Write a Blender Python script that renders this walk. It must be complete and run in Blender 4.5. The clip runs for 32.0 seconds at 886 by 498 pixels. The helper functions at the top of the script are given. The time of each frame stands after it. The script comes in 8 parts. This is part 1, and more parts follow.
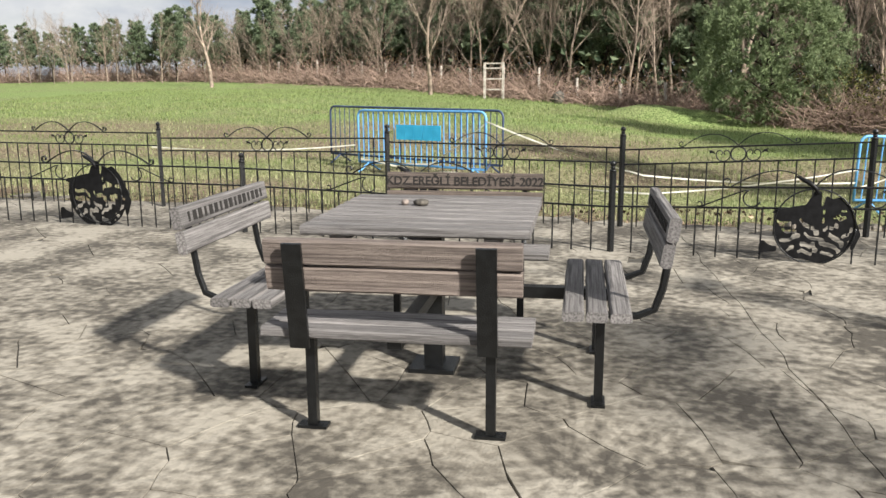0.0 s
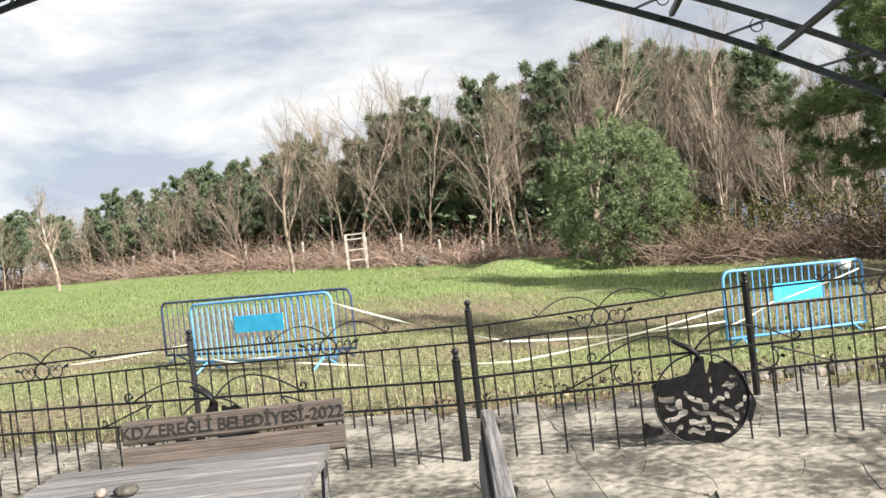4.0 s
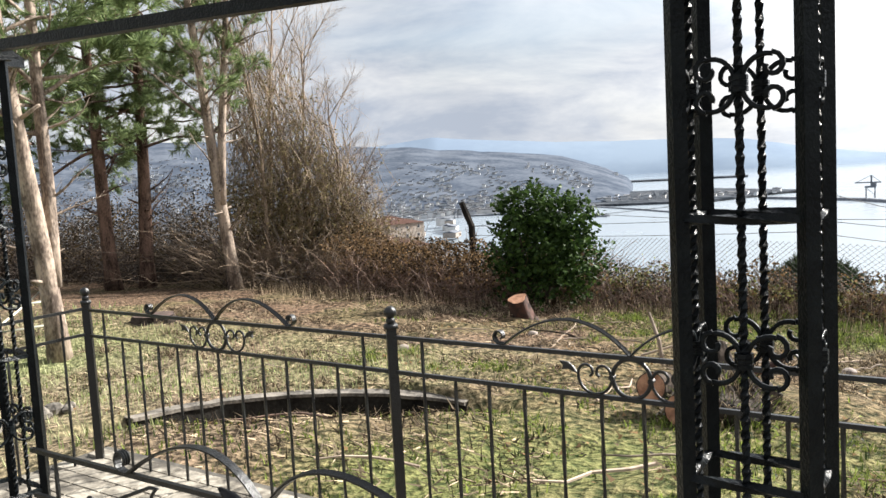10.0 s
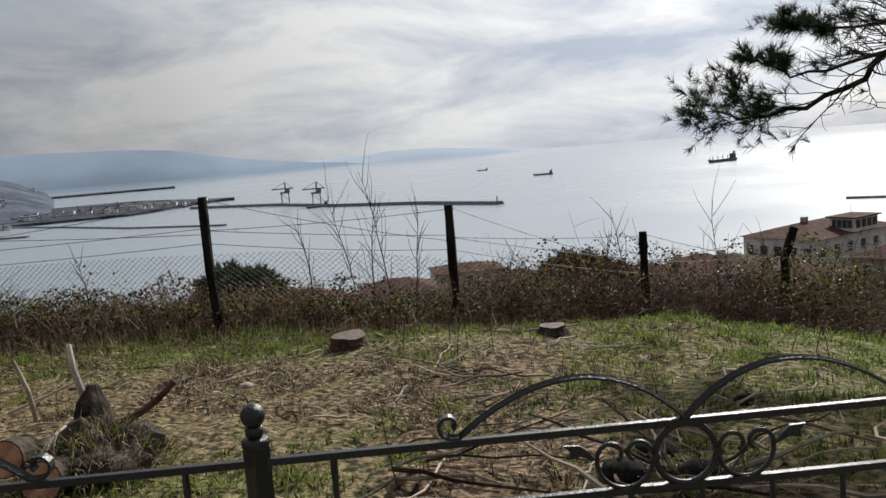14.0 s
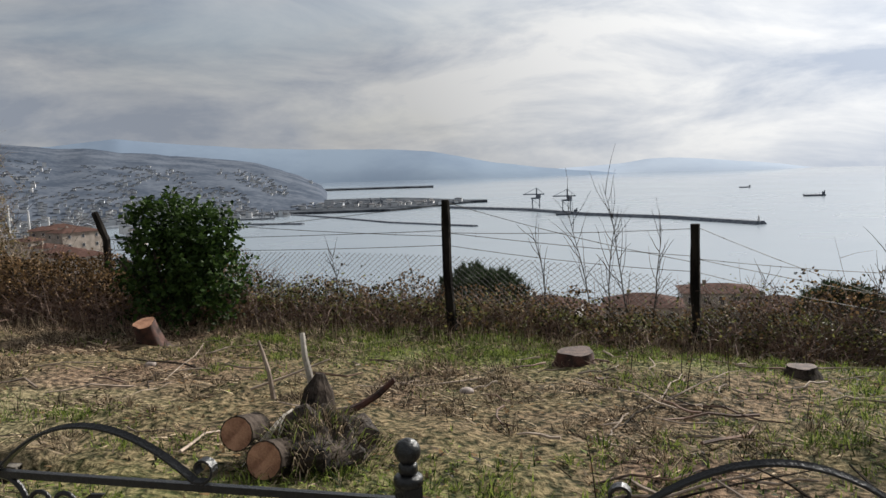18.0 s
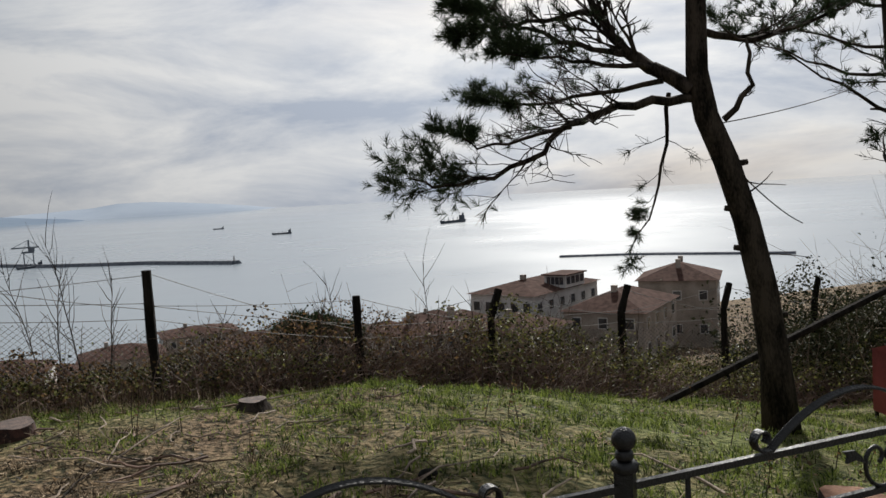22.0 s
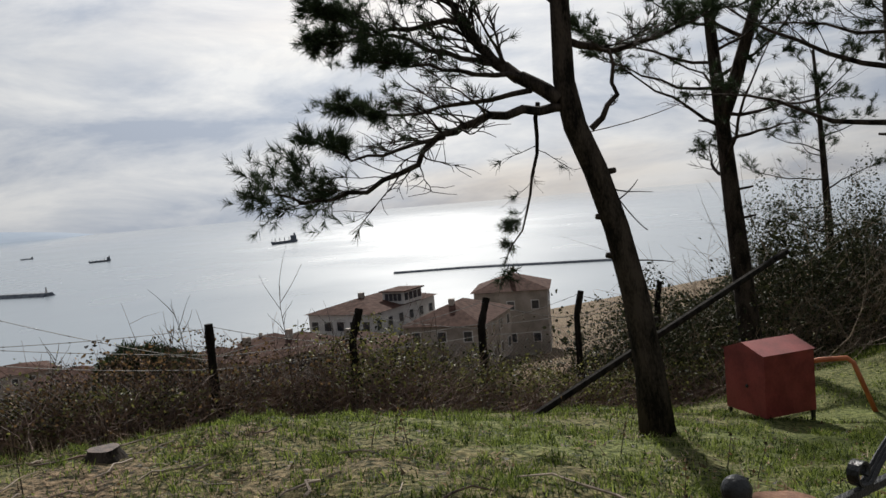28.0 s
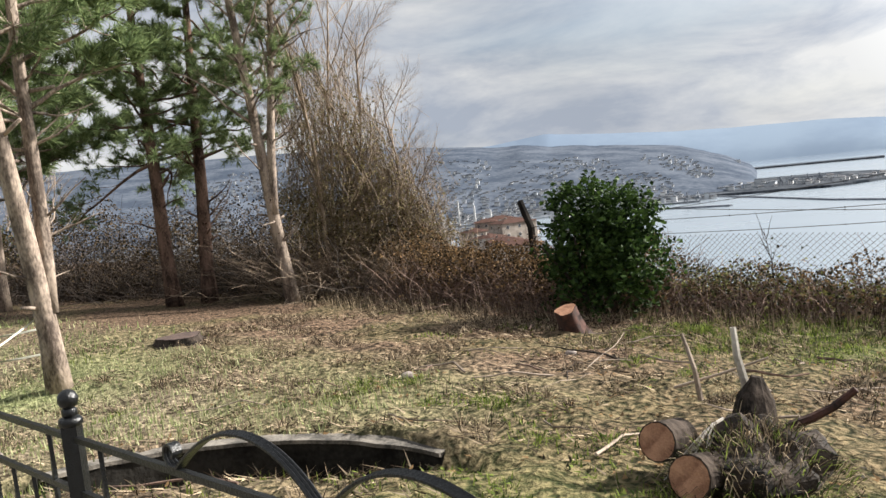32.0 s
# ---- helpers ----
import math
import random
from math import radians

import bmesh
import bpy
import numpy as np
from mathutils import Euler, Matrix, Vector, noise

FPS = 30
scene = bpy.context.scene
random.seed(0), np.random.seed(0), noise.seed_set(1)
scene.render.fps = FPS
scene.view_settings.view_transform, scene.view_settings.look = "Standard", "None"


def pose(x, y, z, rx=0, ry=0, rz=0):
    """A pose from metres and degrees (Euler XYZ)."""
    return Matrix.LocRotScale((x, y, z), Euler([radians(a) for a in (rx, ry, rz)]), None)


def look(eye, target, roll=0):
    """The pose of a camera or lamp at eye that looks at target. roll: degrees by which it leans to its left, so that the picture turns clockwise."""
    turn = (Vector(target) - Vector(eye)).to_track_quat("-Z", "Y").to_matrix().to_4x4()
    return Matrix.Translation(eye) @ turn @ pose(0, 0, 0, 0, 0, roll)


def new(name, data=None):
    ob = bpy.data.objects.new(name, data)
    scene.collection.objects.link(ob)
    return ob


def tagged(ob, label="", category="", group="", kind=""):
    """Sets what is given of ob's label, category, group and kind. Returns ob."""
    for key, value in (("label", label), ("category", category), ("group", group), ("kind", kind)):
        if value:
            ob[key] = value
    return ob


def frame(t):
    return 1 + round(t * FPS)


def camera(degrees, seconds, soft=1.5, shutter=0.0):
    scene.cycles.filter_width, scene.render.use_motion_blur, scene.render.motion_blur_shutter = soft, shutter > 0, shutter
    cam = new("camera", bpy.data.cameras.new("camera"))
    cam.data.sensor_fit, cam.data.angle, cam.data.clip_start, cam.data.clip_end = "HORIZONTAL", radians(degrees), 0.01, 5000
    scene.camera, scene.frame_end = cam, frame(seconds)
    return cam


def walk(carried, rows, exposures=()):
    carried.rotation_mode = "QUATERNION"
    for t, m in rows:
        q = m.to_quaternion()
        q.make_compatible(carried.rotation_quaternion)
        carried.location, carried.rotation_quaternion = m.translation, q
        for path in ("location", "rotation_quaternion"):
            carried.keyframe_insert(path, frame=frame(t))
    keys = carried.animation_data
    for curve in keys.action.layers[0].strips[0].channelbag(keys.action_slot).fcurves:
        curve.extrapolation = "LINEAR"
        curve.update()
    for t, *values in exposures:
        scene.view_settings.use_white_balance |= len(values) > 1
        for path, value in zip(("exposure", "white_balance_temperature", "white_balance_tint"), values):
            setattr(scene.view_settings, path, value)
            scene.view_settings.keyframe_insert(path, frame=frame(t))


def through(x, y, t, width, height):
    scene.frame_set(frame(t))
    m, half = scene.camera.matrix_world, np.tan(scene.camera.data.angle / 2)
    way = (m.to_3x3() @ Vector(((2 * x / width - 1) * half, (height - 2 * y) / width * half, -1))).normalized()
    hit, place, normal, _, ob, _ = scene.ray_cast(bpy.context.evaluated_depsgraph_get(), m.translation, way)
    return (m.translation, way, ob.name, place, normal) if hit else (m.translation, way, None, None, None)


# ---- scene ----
cam = camera(56.5, 32.0)
PATH = [
    (0, (0.42, -2.69, 1.366), (-0.153, -0.815, 0.971), -0.3),
    (0.5, (0.369, -2.572, 1.376), (0.005, -0.632, 1.054), -2.2),
    (1, (0.397, -2.41, 1.364), (0.196, -0.436, 1.112), -4.7),
    (1.5, (0.547, -2.128, 1.384), (0.478, -0.138, 1.191), -6.1),
    (2, (0.602, -1.959, 1.402), (0.666, 0.034, 1.244), -6.4),
    (2.5, (0.611, -1.727, 1.412), (0.805, 0.26, 1.292), -6.2),
    (3, (0.578, -1.548, 1.419), (0.566, 0.451, 1.361), -6.7),
    (3.5, (0.589, -1.432, 1.435), (0.306, 0.548, 1.427), -6.6),
    (5.5, (0.364, -0.525, 1.45), (0.166, 1.463, 1.362), -4.4),
    (6, (0.442, -0.248, 1.42), (0.607, 1.742, 1.315), -3.6),
    (6.5, (0.495, 0.042, 1.458), (1.022, 1.968, 1.346), -3.5),
    (7, (0.591, 0.213, 1.458), (1.294, 2.081, 1.33), -3.8),
    (7.5, (0.767, 0.453, 1.454), (1.687, 2.222, 1.296), -3.5),
    (8, (0.918, 0.613, 1.438), (2.112, 2.207, 1.248), -2.9),
    (8.5, (1.059, 0.801, 1.459), (2.488, 2.186, 1.261), -3.2),
    (9, (1.177, 0.912, 1.47), (2.646, 2.257, 1.282), -3.5),
    (9.5, (1.355, 1.041, 1.48), (2.869, 2.336, 1.304), -3.3),
    (10, (1.471, 1.166, 1.47), (3.103, 2.307, 1.285), -3.1),
    (10.5, (1.578, 1.284, 1.476), (3.342, 2.206, 1.272), -3.5),
    (11, (1.645, 1.299, 1.474), (3.501, 2.013, 1.261), -3.8),
    (11.5, (1.755, 1.229, 1.47), (3.667, 1.773, 1.251), -4.3),
    (12, (1.875, 1.125, 1.466), (3.827, 1.493, 1.229), -4.7),
    (12.5, (1.956, 1.049, 1.456), (3.932, 1.227, 1.205), -4.8),
    (13, (2.109, 1.035, 1.453), (4.092, 1.023, 1.197), -4.4),
    (13.5, (2.257, 0.978, 1.437), (4.237, 0.858, 1.186), -4.5),
    (15.5, (2.459, 0.92, 1.478), (4.446, 0.891, 1.254), -4.4),
    (16, (2.545, 0.908, 1.461), (4.53, 0.892, 1.221), -4.2),
    (16.5, (2.598, 0.796, 1.461), (4.58, 0.939, 1.235), -3.6),
    (17, (2.623, 0.792, 1.45), (4.584, 1.134, 1.258), -2.7),
    (17.5, (2.574, 0.832, 1.45), (4.503, 1.323, 1.258), -2.2),
    (18, (2.534, 0.827, 1.464), (4.466, 1.307, 1.267), -1.7),
    (18.5, (2.489, 0.762, 1.479), (4.458, 1.048, 1.276), -1.5),
    (19, (2.517, 0.665, 1.484), (4.507, 0.722, 1.286), -1.6),
    (19.5, (2.581, 0.603, 1.472), (4.565, 0.443, 1.282), -1.9),
    (20, (2.582, 0.575, 1.465), (4.543, 0.224, 1.285), -2.1),
    (20.5, (2.601, 0.529, 1.459), (4.521, -0.005, 1.286), -2.3),
    (21, (2.58, 0.526, 1.463), (4.455, -0.152, 1.298), -2.1),
    (21.5, (2.577, 0.501, 1.464), (4.427, -0.241, 1.304), -2.7),
    (22, (2.574, 0.496, 1.464), (4.432, -0.23, 1.317), -3.3),
    (22.5, (2.572, 0.493, 1.459), (4.434, -0.221, 1.315), -3.7),
    (23, (2.602, 0.431, 1.453), (4.428, -0.371, 1.302), -3.4),
    (23.5, (2.644, 0.405, 1.45), (4.383, -0.57, 1.296), -2.5),
    (24, (2.728, 0.492, 1.46), (4.346, -0.675, 1.309), -1.5),
    (24.5, (2.829, 0.56, 1.447), (4.319, -0.764, 1.292), -1.4),
    (25, (2.927, 0.529, 1.449), (4.296, -0.92, 1.286), -1.5),
    (25.5, (3.02, 0.464, 1.443), (4.282, -1.076, 1.258), -2.1),
    (27.5, (3.126, 0.55, 1.435), (4.597, -0.797, 1.285), -4.2),
    (28, (3.123, 0.666, 1.454), (4.797, -0.42, 1.322), -4.8),
    (28.5, (3.015, 0.744, 1.483), (4.86, -0.016, 1.357), -5.4),
    (29, (3.062, 0.736, 1.458), (5.025, 0.371, 1.354), -5.4),
    (29.5, (3.074, 0.748, 1.457), (5.072, 0.767, 1.358), -5.9),
    (30, (3.053, 0.758, 1.469), (5.022, 1.096, 1.366), -6.2),
    (30.5, (3.022, 0.828, 1.453), (4.941, 1.379, 1.334), -5.5),
    (31, (2.985, 0.888, 1.445), (4.808, 1.697, 1.298), -4.7),
    (31.5, (3.049, 0.942, 1.425), (4.724, 2.023, 1.261), -4.5),
    (32, (3.169, 1.104, 1.376), (4.626, 2.464, 1.211), -5.9),
]
LIGHT = [(0, 1.0), (1, 1.15), (3, 1.35), (6, 1.4), (7, 1.6), (8, 1.9), (9, 1.85), (10, 1.72), (11, 1.35), (12, 0.9), (13, 0.7), (16, 0.45), (17, 0.55), (18, 0.75), (19, 0.65), (20, 0.42), (22, 0.3), (24, 0.3), (25.5, 0.33), (28, 0.3), (30, 0.5), (31, 0.9), (32, 1.4)]
walk(cam, [(t, look(eye, aim, roll)) for t, eye, aim, roll in PATH], LIGHT)


# ---- world and light ----
SUN_AZ, SUN_EL = radians(-32.0), radians(34.0)
SUN_DIR = Vector((math.cos(SUN_EL) * math.cos(SUN_AZ), math.cos(SUN_EL) * math.sin(SUN_AZ), math.sin(SUN_EL)))
sun_data = bpy.data.lights.new("sun", "SUN")
sun_data.energy, sun_data.angle, sun_data.color = 4.6, radians(2.2), (1.0, 0.96, 0.89)
sun = new("sun", sun_data)
sun.matrix_world = look(SUN_DIR * 100, (0, 0, 0))

world = bpy.data.worlds.new("sky")
scene.world = world
world.use_nodes = True
wn, wl = world.node_tree.nodes, world.node_tree.links
wn.clear()
w_out, w_bg = wn.new("ShaderNodeOutputWorld"), wn.new("ShaderNodeBackground")
w_sky = wn.new("ShaderNodeTexSky")
w_sky.sky_type, w_sky.sun_disc = "NISHITA", False
w_sky.sun_elevation, w_sky.sun_rotation = SUN_EL, math.pi / 2 - SUN_AZ
w_sky.air_density, w_sky.dust_density, w_sky.ozone_density = 1.0, 2.5, 1.0
w_co, w_map = wn.new("ShaderNodeTexCoord"), wn.new("ShaderNodeMapping")
w_map.inputs["Scale"].default_value = (1.0, 1.0, 3.5)
w_n1, w_n2 = wn.new("ShaderNodeTexNoise"), wn.new("ShaderNodeTexNoise")
w_n1.inputs["Scale"].default_value, w_n1.inputs["Detail"].default_value, w_n1.inputs["Roughness"].default_value = 1.5, 7.0, 0.5
w_n2.inputs["Scale"].default_value, w_n2.inputs["Detail"].default_value, w_n2.inputs["Roughness"].default_value = 3.6, 10.0, 0.60
w_n1.inputs["Distortion"].default_value = 0.5
w_n2.inputs["Distortion"].default_value = 0.35
w_cover, w_tone = wn.new("ShaderNodeValToRGB"), wn.new("ShaderNodeValToRGB")
w_cover.color_ramp.elements[0].position, w_cover.color_ramp.elements[1].position = 0.30, 0.52
w_cover.color_ramp.elements[0].color = (0.55, 0.55, 0.55, 1)
w_tone.color_ramp.elements[0].position, w_tone.color_ramp.elements[1].position = 0.38, 0.62
w_tone.color_ramp.elements[0].color, w_tone.color_ramp.elements[1].color = (5.2, 5.8, 6.85, 1), (9.7, 9.75, 9.75, 1)
w_mix = wn.new("ShaderNodeMixRGB")
w_dot, w_rng, w_glow = wn.new("ShaderNodeVectorMath"), wn.new("ShaderNodeMapRange"), wn.new("ShaderNodeMixRGB")
w_dot.operation, w_glow.blend_type = "DOT_PRODUCT", "MULTIPLY"
w_dot.inputs[1].default_value = SUN_DIR
for key, value in (("From Min", -1.0), ("From Max", 1.0), ("To Min", 0.0), ("To Max", 1.0)):
    w_rng.inputs[key].default_value = value
w_glow.inputs["Fac"].default_value = 1.0
w_side = wn.new("ShaderNodeValToRGB")
w_side.color_ramp.elements[0].position, w_side.color_ramp.elements[0].color = 0.15, (0.80, 0.80, 0.80, 1)
w_side.color_ramp.elements[1].position, w_side.color_ramp.elements[1].color = 0.99, (1.62, 1.62, 1.62, 1)
for at, value in ((0.5, 0.60), (0.70, 0.52), (0.80, 0.62), (0.90, 1.08)):
    w_side.color_ramp.elements.new(at).color = (value, value, value, 1)
wl.new(w_co.outputs["Generated"], w_map.inputs["Vector"])
for n in (w_n1, w_n2):
    wl.new(w_map.outputs["Vector"], n.inputs["Vector"])
wl.new(w_n1.outputs["Fac"], w_cover.inputs["Fac"])
wl.new(w_n2.outputs["Fac"], w_tone.inputs["Fac"])
wl.new(w_cover.outputs["Color"], w_mix.inputs["Fac"])
wl.new(w_sky.outputs["Color"], w_mix.inputs["Color1"])
wl.new(w_co.outputs["Generated"], w_dot.inputs[0])
wl.new(w_dot.outputs["Value"], w_rng.inputs["Value"])
wl.new(w_tone.outputs["Color"], w_glow.inputs["Color1"])
wl.new(w_rng.outputs["Result"], w_side.inputs["Fac"])
wl.new(w_side.outputs["Color"], w_glow.inputs["Color2"])
wl.new(w_glow.outputs["Color"], w_mix.inputs["Color2"])
wl.new(w_mix.outputs["Color"], w_bg.inputs["Color"])
w_bg.inputs["Strength"].default_value = 0.055
wl.new(w_bg.outputs["Background"], w_out.inputs["Surface"])


# ---- materials ----
def material(name, low, high, rough=0.8, metal=0.0, scale=8.0, bump=0.0, bump_scale=None, mid=None, stretch=(1, 1, 1),
             fine=0.25, spec=0.5, vary=0.0, world_space=False):
    """A surface whose colour runs from low to high by noise at two scales, with a fine relief."""
    m = bpy.data.materials.new(name)
    m.use_nodes = True
    n, l = m.node_tree.nodes, m.node_tree.links
    b = n["Principled BSDF"]
    co, mp = n.new("ShaderNodeTexCoord"), n.new("ShaderNodeMapping")
    mp.inputs["Scale"].default_value = stretch
    if world_space:
        l.new(n.new("ShaderNodeNewGeometry").outputs["Position"], mp.inputs["Vector"])
    else:
        l.new(co.outputs["Object"], mp.inputs["Vector"])
    n1, n2, add = n.new("ShaderNodeTexNoise"), n.new("ShaderNodeTexNoise"), n.new("ShaderNodeMath")
    n1.inputs["Scale"].default_value, n1.inputs["Detail"].default_value = scale, 6
    n2.inputs["Scale"].default_value, n2.inputs["Detail"].default_value = scale * 9, 4
    for t in (n1, n2):
        l.new(mp.outputs["Vector"], t.inputs["Vector"])
    add.operation = "MULTIPLY_ADD"
    l.new(n2.outputs["Fac"], add.inputs[0])
    add.inputs[1].default_value = fine
    l.new(n1.outputs["Fac"], add.inputs[2])
    ramp = n.new("ShaderNodeValToRGB")
    e = ramp.color_ramp.elements
    e[0].position, e[1].position = 0.36 + fine * 0.5, 0.64 + fine * 0.5
    e[0].color, e[1].color = (*low, 1), (*high, 1)
    if mid:
        k = e.new(0.5 + fine * 0.5)
        k.color = (*mid, 1)
    l.new(add.outputs[0], ramp.inputs["Fac"])
    colour = ramp.outputs["Color"]
    if vary:
        info, hsv, rng = n.new("ShaderNodeObjectInfo"), n.new("ShaderNodeHueSaturation"), n.new("ShaderNodeMapRange")
        rng.inputs["To Min"].default_value, rng.inputs["To Max"].default_value = 1 - vary, 1 + vary
        l.new(info.outputs["Random"], rng.inputs["Value"])
        l.new(rng.outputs["Result"], hsv.inputs["Value"])
        l.new(colour, hsv.inputs["Color"])
        colour = hsv.outputs["Color"]
    l.new(colour, b.inputs["Base Color"])
    b.inputs["Roughness"].default_value, b.inputs["Metallic"].default_value = rough, metal
    b.inputs["Specular IOR Level"].default_value = spec
    if bump:
        bp, nb = n.new("ShaderNodeBump"), n.new("ShaderNodeTexNoise")
        nb.inputs["Scale"].default_value, nb.inputs["Detail"].default_value = bump_scale or scale * 4, 5
        l.new(mp.outputs["Vector"], nb.inputs["Vector"])
        l.new(nb.outputs["Fac"], bp.inputs["Height"])
        bp.inputs["Strength"].default_value, bp.inputs["Distance"].default_value = bump, 0.02
        l.new(bp.outputs["Normal"], b.inputs["Normal"])
    return m


def leafy(name, low, high, rough=0.6, through=0.35, spec=0.08, bias=0.0):
    """Leaves and needles: each island its own tone, some light passing through."""
    m = bpy.data.materials.new(name)
    m.use_nodes = True
    n, l = m.node_tree.nodes, m.node_tree.links
    b, out = n["Principled BSDF"], n["Material Output"]
    geo, ramp = n.new("ShaderNodeNewGeometry"), n.new("ShaderNodeValToRGB")
    ramp.color_ramp.elements[0].color, ramp.color_ramp.elements[1].color = (*low, 1), (*high, 1)
    ramp.color_ramp.elements[0].position = bias
    l.new(geo.outputs["Random Per Island"], ramp.inputs["Fac"])
    l.new(ramp.outputs["Color"], b.inputs["Base Color"])
    b.inputs["Roughness"].default_value, b.inputs["Specular IOR Level"].default_value = rough, spec
    tr, mx = n.new("ShaderNodeBsdfTranslucent"), n.new("ShaderNodeMixShader")
    l.new(ramp.outputs["Color"], tr.inputs["Color"])
    mx.inputs["Fac"].default_value = through
    l.new(b.outputs["BSDF"], mx.inputs[1])
    l.new(tr.outputs["BSDF"], mx.inputs[2])
    l.new(mx.outputs["Shader"], out.inputs["Surface"])
    return m


IRON = material("black_iron", (0.0025, 0.0028, 0.003), (0.007, 0.0075, 0.008), 0.33, 0.0, 30, 0.25, 160, spec=0.48)
IRON_COL = material("blue_black_iron", (0.002, 0.003, 0.004), (0.006, 0.008, 0.009), 0.30, 0.0, 24, 0.25, 140, spec=0.13)
PLATE = material("dark_plate", (0.005, 0.005, 0.0055), (0.011, 0.011, 0.012), 0.45, 0.0, 18, 0.1, 60, spec=0.2)
WOOD_GREY = material("weathered_wood", (0.085, 0.078, 0.075), (0.26, 0.243, 0.235), 0.75, 0, 3, 0.5, 20, stretch=(0.7, 34, 34), fine=0.5, vary=0.22)
WOOD_BROWN = material("brown_wood", (0.085, 0.065, 0.056), (0.24, 0.195, 0.168), 0.7, 0, 3, 0.5, 20, stretch=(0.7, 30, 30), fine=0.5, vary=0.15)
WOOD_DARK = material("dark_brown_wood", (0.050, 0.038, 0.031), (0.165, 0.128, 0.106), 0.7, 0, 3, 0.5, 20, stretch=(0.7, 30, 30), fine=0.5, vary=0.15)
LETTER = material("burnt_letters", (0.012, 0.010, 0.009), (0.02, 0.017, 0.015), 0.9, 0, 10)
STEEL = material("bright_bolt", (0.55, 0.55, 0.55), (0.7, 0.7, 0.7), 0.3, 1.0, 10)
PAVE = material("stamped_concrete", (0.067, 0.058, 0.046), (0.302, 0.274, 0.226), 0.88, 0, 1.7, 0.8, 16, mid=(0.182, 0.162, 0.130), fine=0.75, vary=0.02, world_space=True)
PAVE_BASE = material("concrete_joint", (0.035, 0.031, 0.026), (0.11, 0.10, 0.083), 0.9, 0, 2, 0.6, 14, fine=0.5, world_space=True)
# Near-black carries the pit wall's shade; dark clods of earth share it.
DARK_CONCRETE = material("shade_dark_concrete", (0.006, 0.0055, 0.005), (0.026, 0.024, 0.021), 0.95, 0, 3, 0.6, 20, fine=0.5, spec=0.1)
STONE = material("edge_stone", (0.035, 0.031, 0.026), (0.17, 0.15, 0.125), 0.9, 0, 6, 0.6, 20, fine=0.4, vary=0.3)
# The seaward pines' backlit darkness is put into this bark; stumps share it.
BARK_PINE = material("pine_bark", (0.009, 0.0075, 0.006), (0.062, 0.048, 0.039), 0.95, 0, 7, 1.0, 18, stretch=(1, 1, 0.35), fine=0.5, spec=0.1)
BARK_PALE = material("pale_bark", (0.075, 0.053, 0.040), (0.35, 0.275, 0.215), 0.85, 0, 5, 0.9, 18, stretch=(1, 1, 0.4), fine=0.6)
BARK_BROWN = material("reddish_brown_bark", (0.03, 0.019, 0.014), (0.16, 0.10, 0.075), 0.9, 0, 6, 1.0, 18, stretch=(1, 1, 0.35), fine=0.6, spec=0.15)
BARK_TWIG = material("bare_twig", (0.12, 0.090, 0.068), (0.33, 0.26, 0.20), 0.85, 0, 3, fine=0.4, vary=0.3)
TWIG_RED = material("reddish_twig", (0.055, 0.034, 0.026), (0.20, 0.125, 0.092), 0.85, 0, 3, fine=0.4)
TWIG_HEDGE = material("far_hedge_twig", (0.14, 0.095, 0.075), (0.38, 0.27, 0.21), 0.85, 0, 3, fine=0.4)
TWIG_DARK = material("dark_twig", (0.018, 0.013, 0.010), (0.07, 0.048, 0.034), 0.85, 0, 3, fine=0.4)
TWIG_BROWN = material("brown_twig", (0.11, 0.078, 0.054), (0.34, 0.255, 0.18), 0.85, 0, 3, fine=0.4)
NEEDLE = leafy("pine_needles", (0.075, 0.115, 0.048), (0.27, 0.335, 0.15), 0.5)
# Darker than the landward needles: shade against the sun is in the colour.
NEEDLE_BACKLIT = leafy("backlit_needles", (0.014, 0.024, 0.012), (0.045, 0.065, 0.03), 0.6, 0.2)
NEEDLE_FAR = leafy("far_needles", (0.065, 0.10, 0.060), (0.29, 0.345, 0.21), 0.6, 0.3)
BUSH_GREEN = leafy("bush_needles", (0.085, 0.125, 0.058), (0.34, 0.40, 0.22), 0.55, 0.3)
IVY = leafy("ivy_leaves", (0.006, 0.016, 0.005), (0.06, 0.105, 0.024), 0.5, 0.25, 0.1)
LEAF_DRY = leafy("bramble_leaves", (0.018, 0.014, 0.008), (0.25, 0.155, 0.075), 0.6, 0.25, bias=0.25)
# Brown leaves darkened in colour for the shade under the trees.
LEAF_SHADE = leafy("shade_brown_leaves", (0.012, 0.010, 0.006), (0.14, 0.095, 0.048), 0.6, 0.2, bias=0.25)
LEAF_OLIVE = leafy("olive_leaves", (0.012, 0.016, 0.005), (0.23, 0.225, 0.075), 0.5, 0.3, bias=0.25)
# Darker version of the olive leaves; the scrub's shade is in this colour.
SCRUB = leafy("shade_dark_scrub", (0.010, 0.014, 0.007), (0.070, 0.074, 0.034), 0.6, 0.12)
LAWN_GREEN = leafy("lawn_blades", (0.095, 0.135, 0.045), (0.35, 0.41, 0.165), 0.65, 0.4)
VINE = leafy("vine_leaves", (0.07, 0.055, 0.025), (0.30, 0.25, 0.12), 0.7, 0.3)
GRASS = leafy("grass_blades", (0.014, 0.030, 0.006), (0.25, 0.305, 0.068), 0.6, 0.45, bias=0.15)
GRASS_PALE = leafy("pale_grass", (0.155, 0.165, 0.075), (0.49, 0.495, 0.28), 0.7, 0.35)
STRAW = leafy("dry_straw", (0.030, 0.020, 0.013), (0.50, 0.39, 0.265), 0.8, 0.05, bias=0.36)
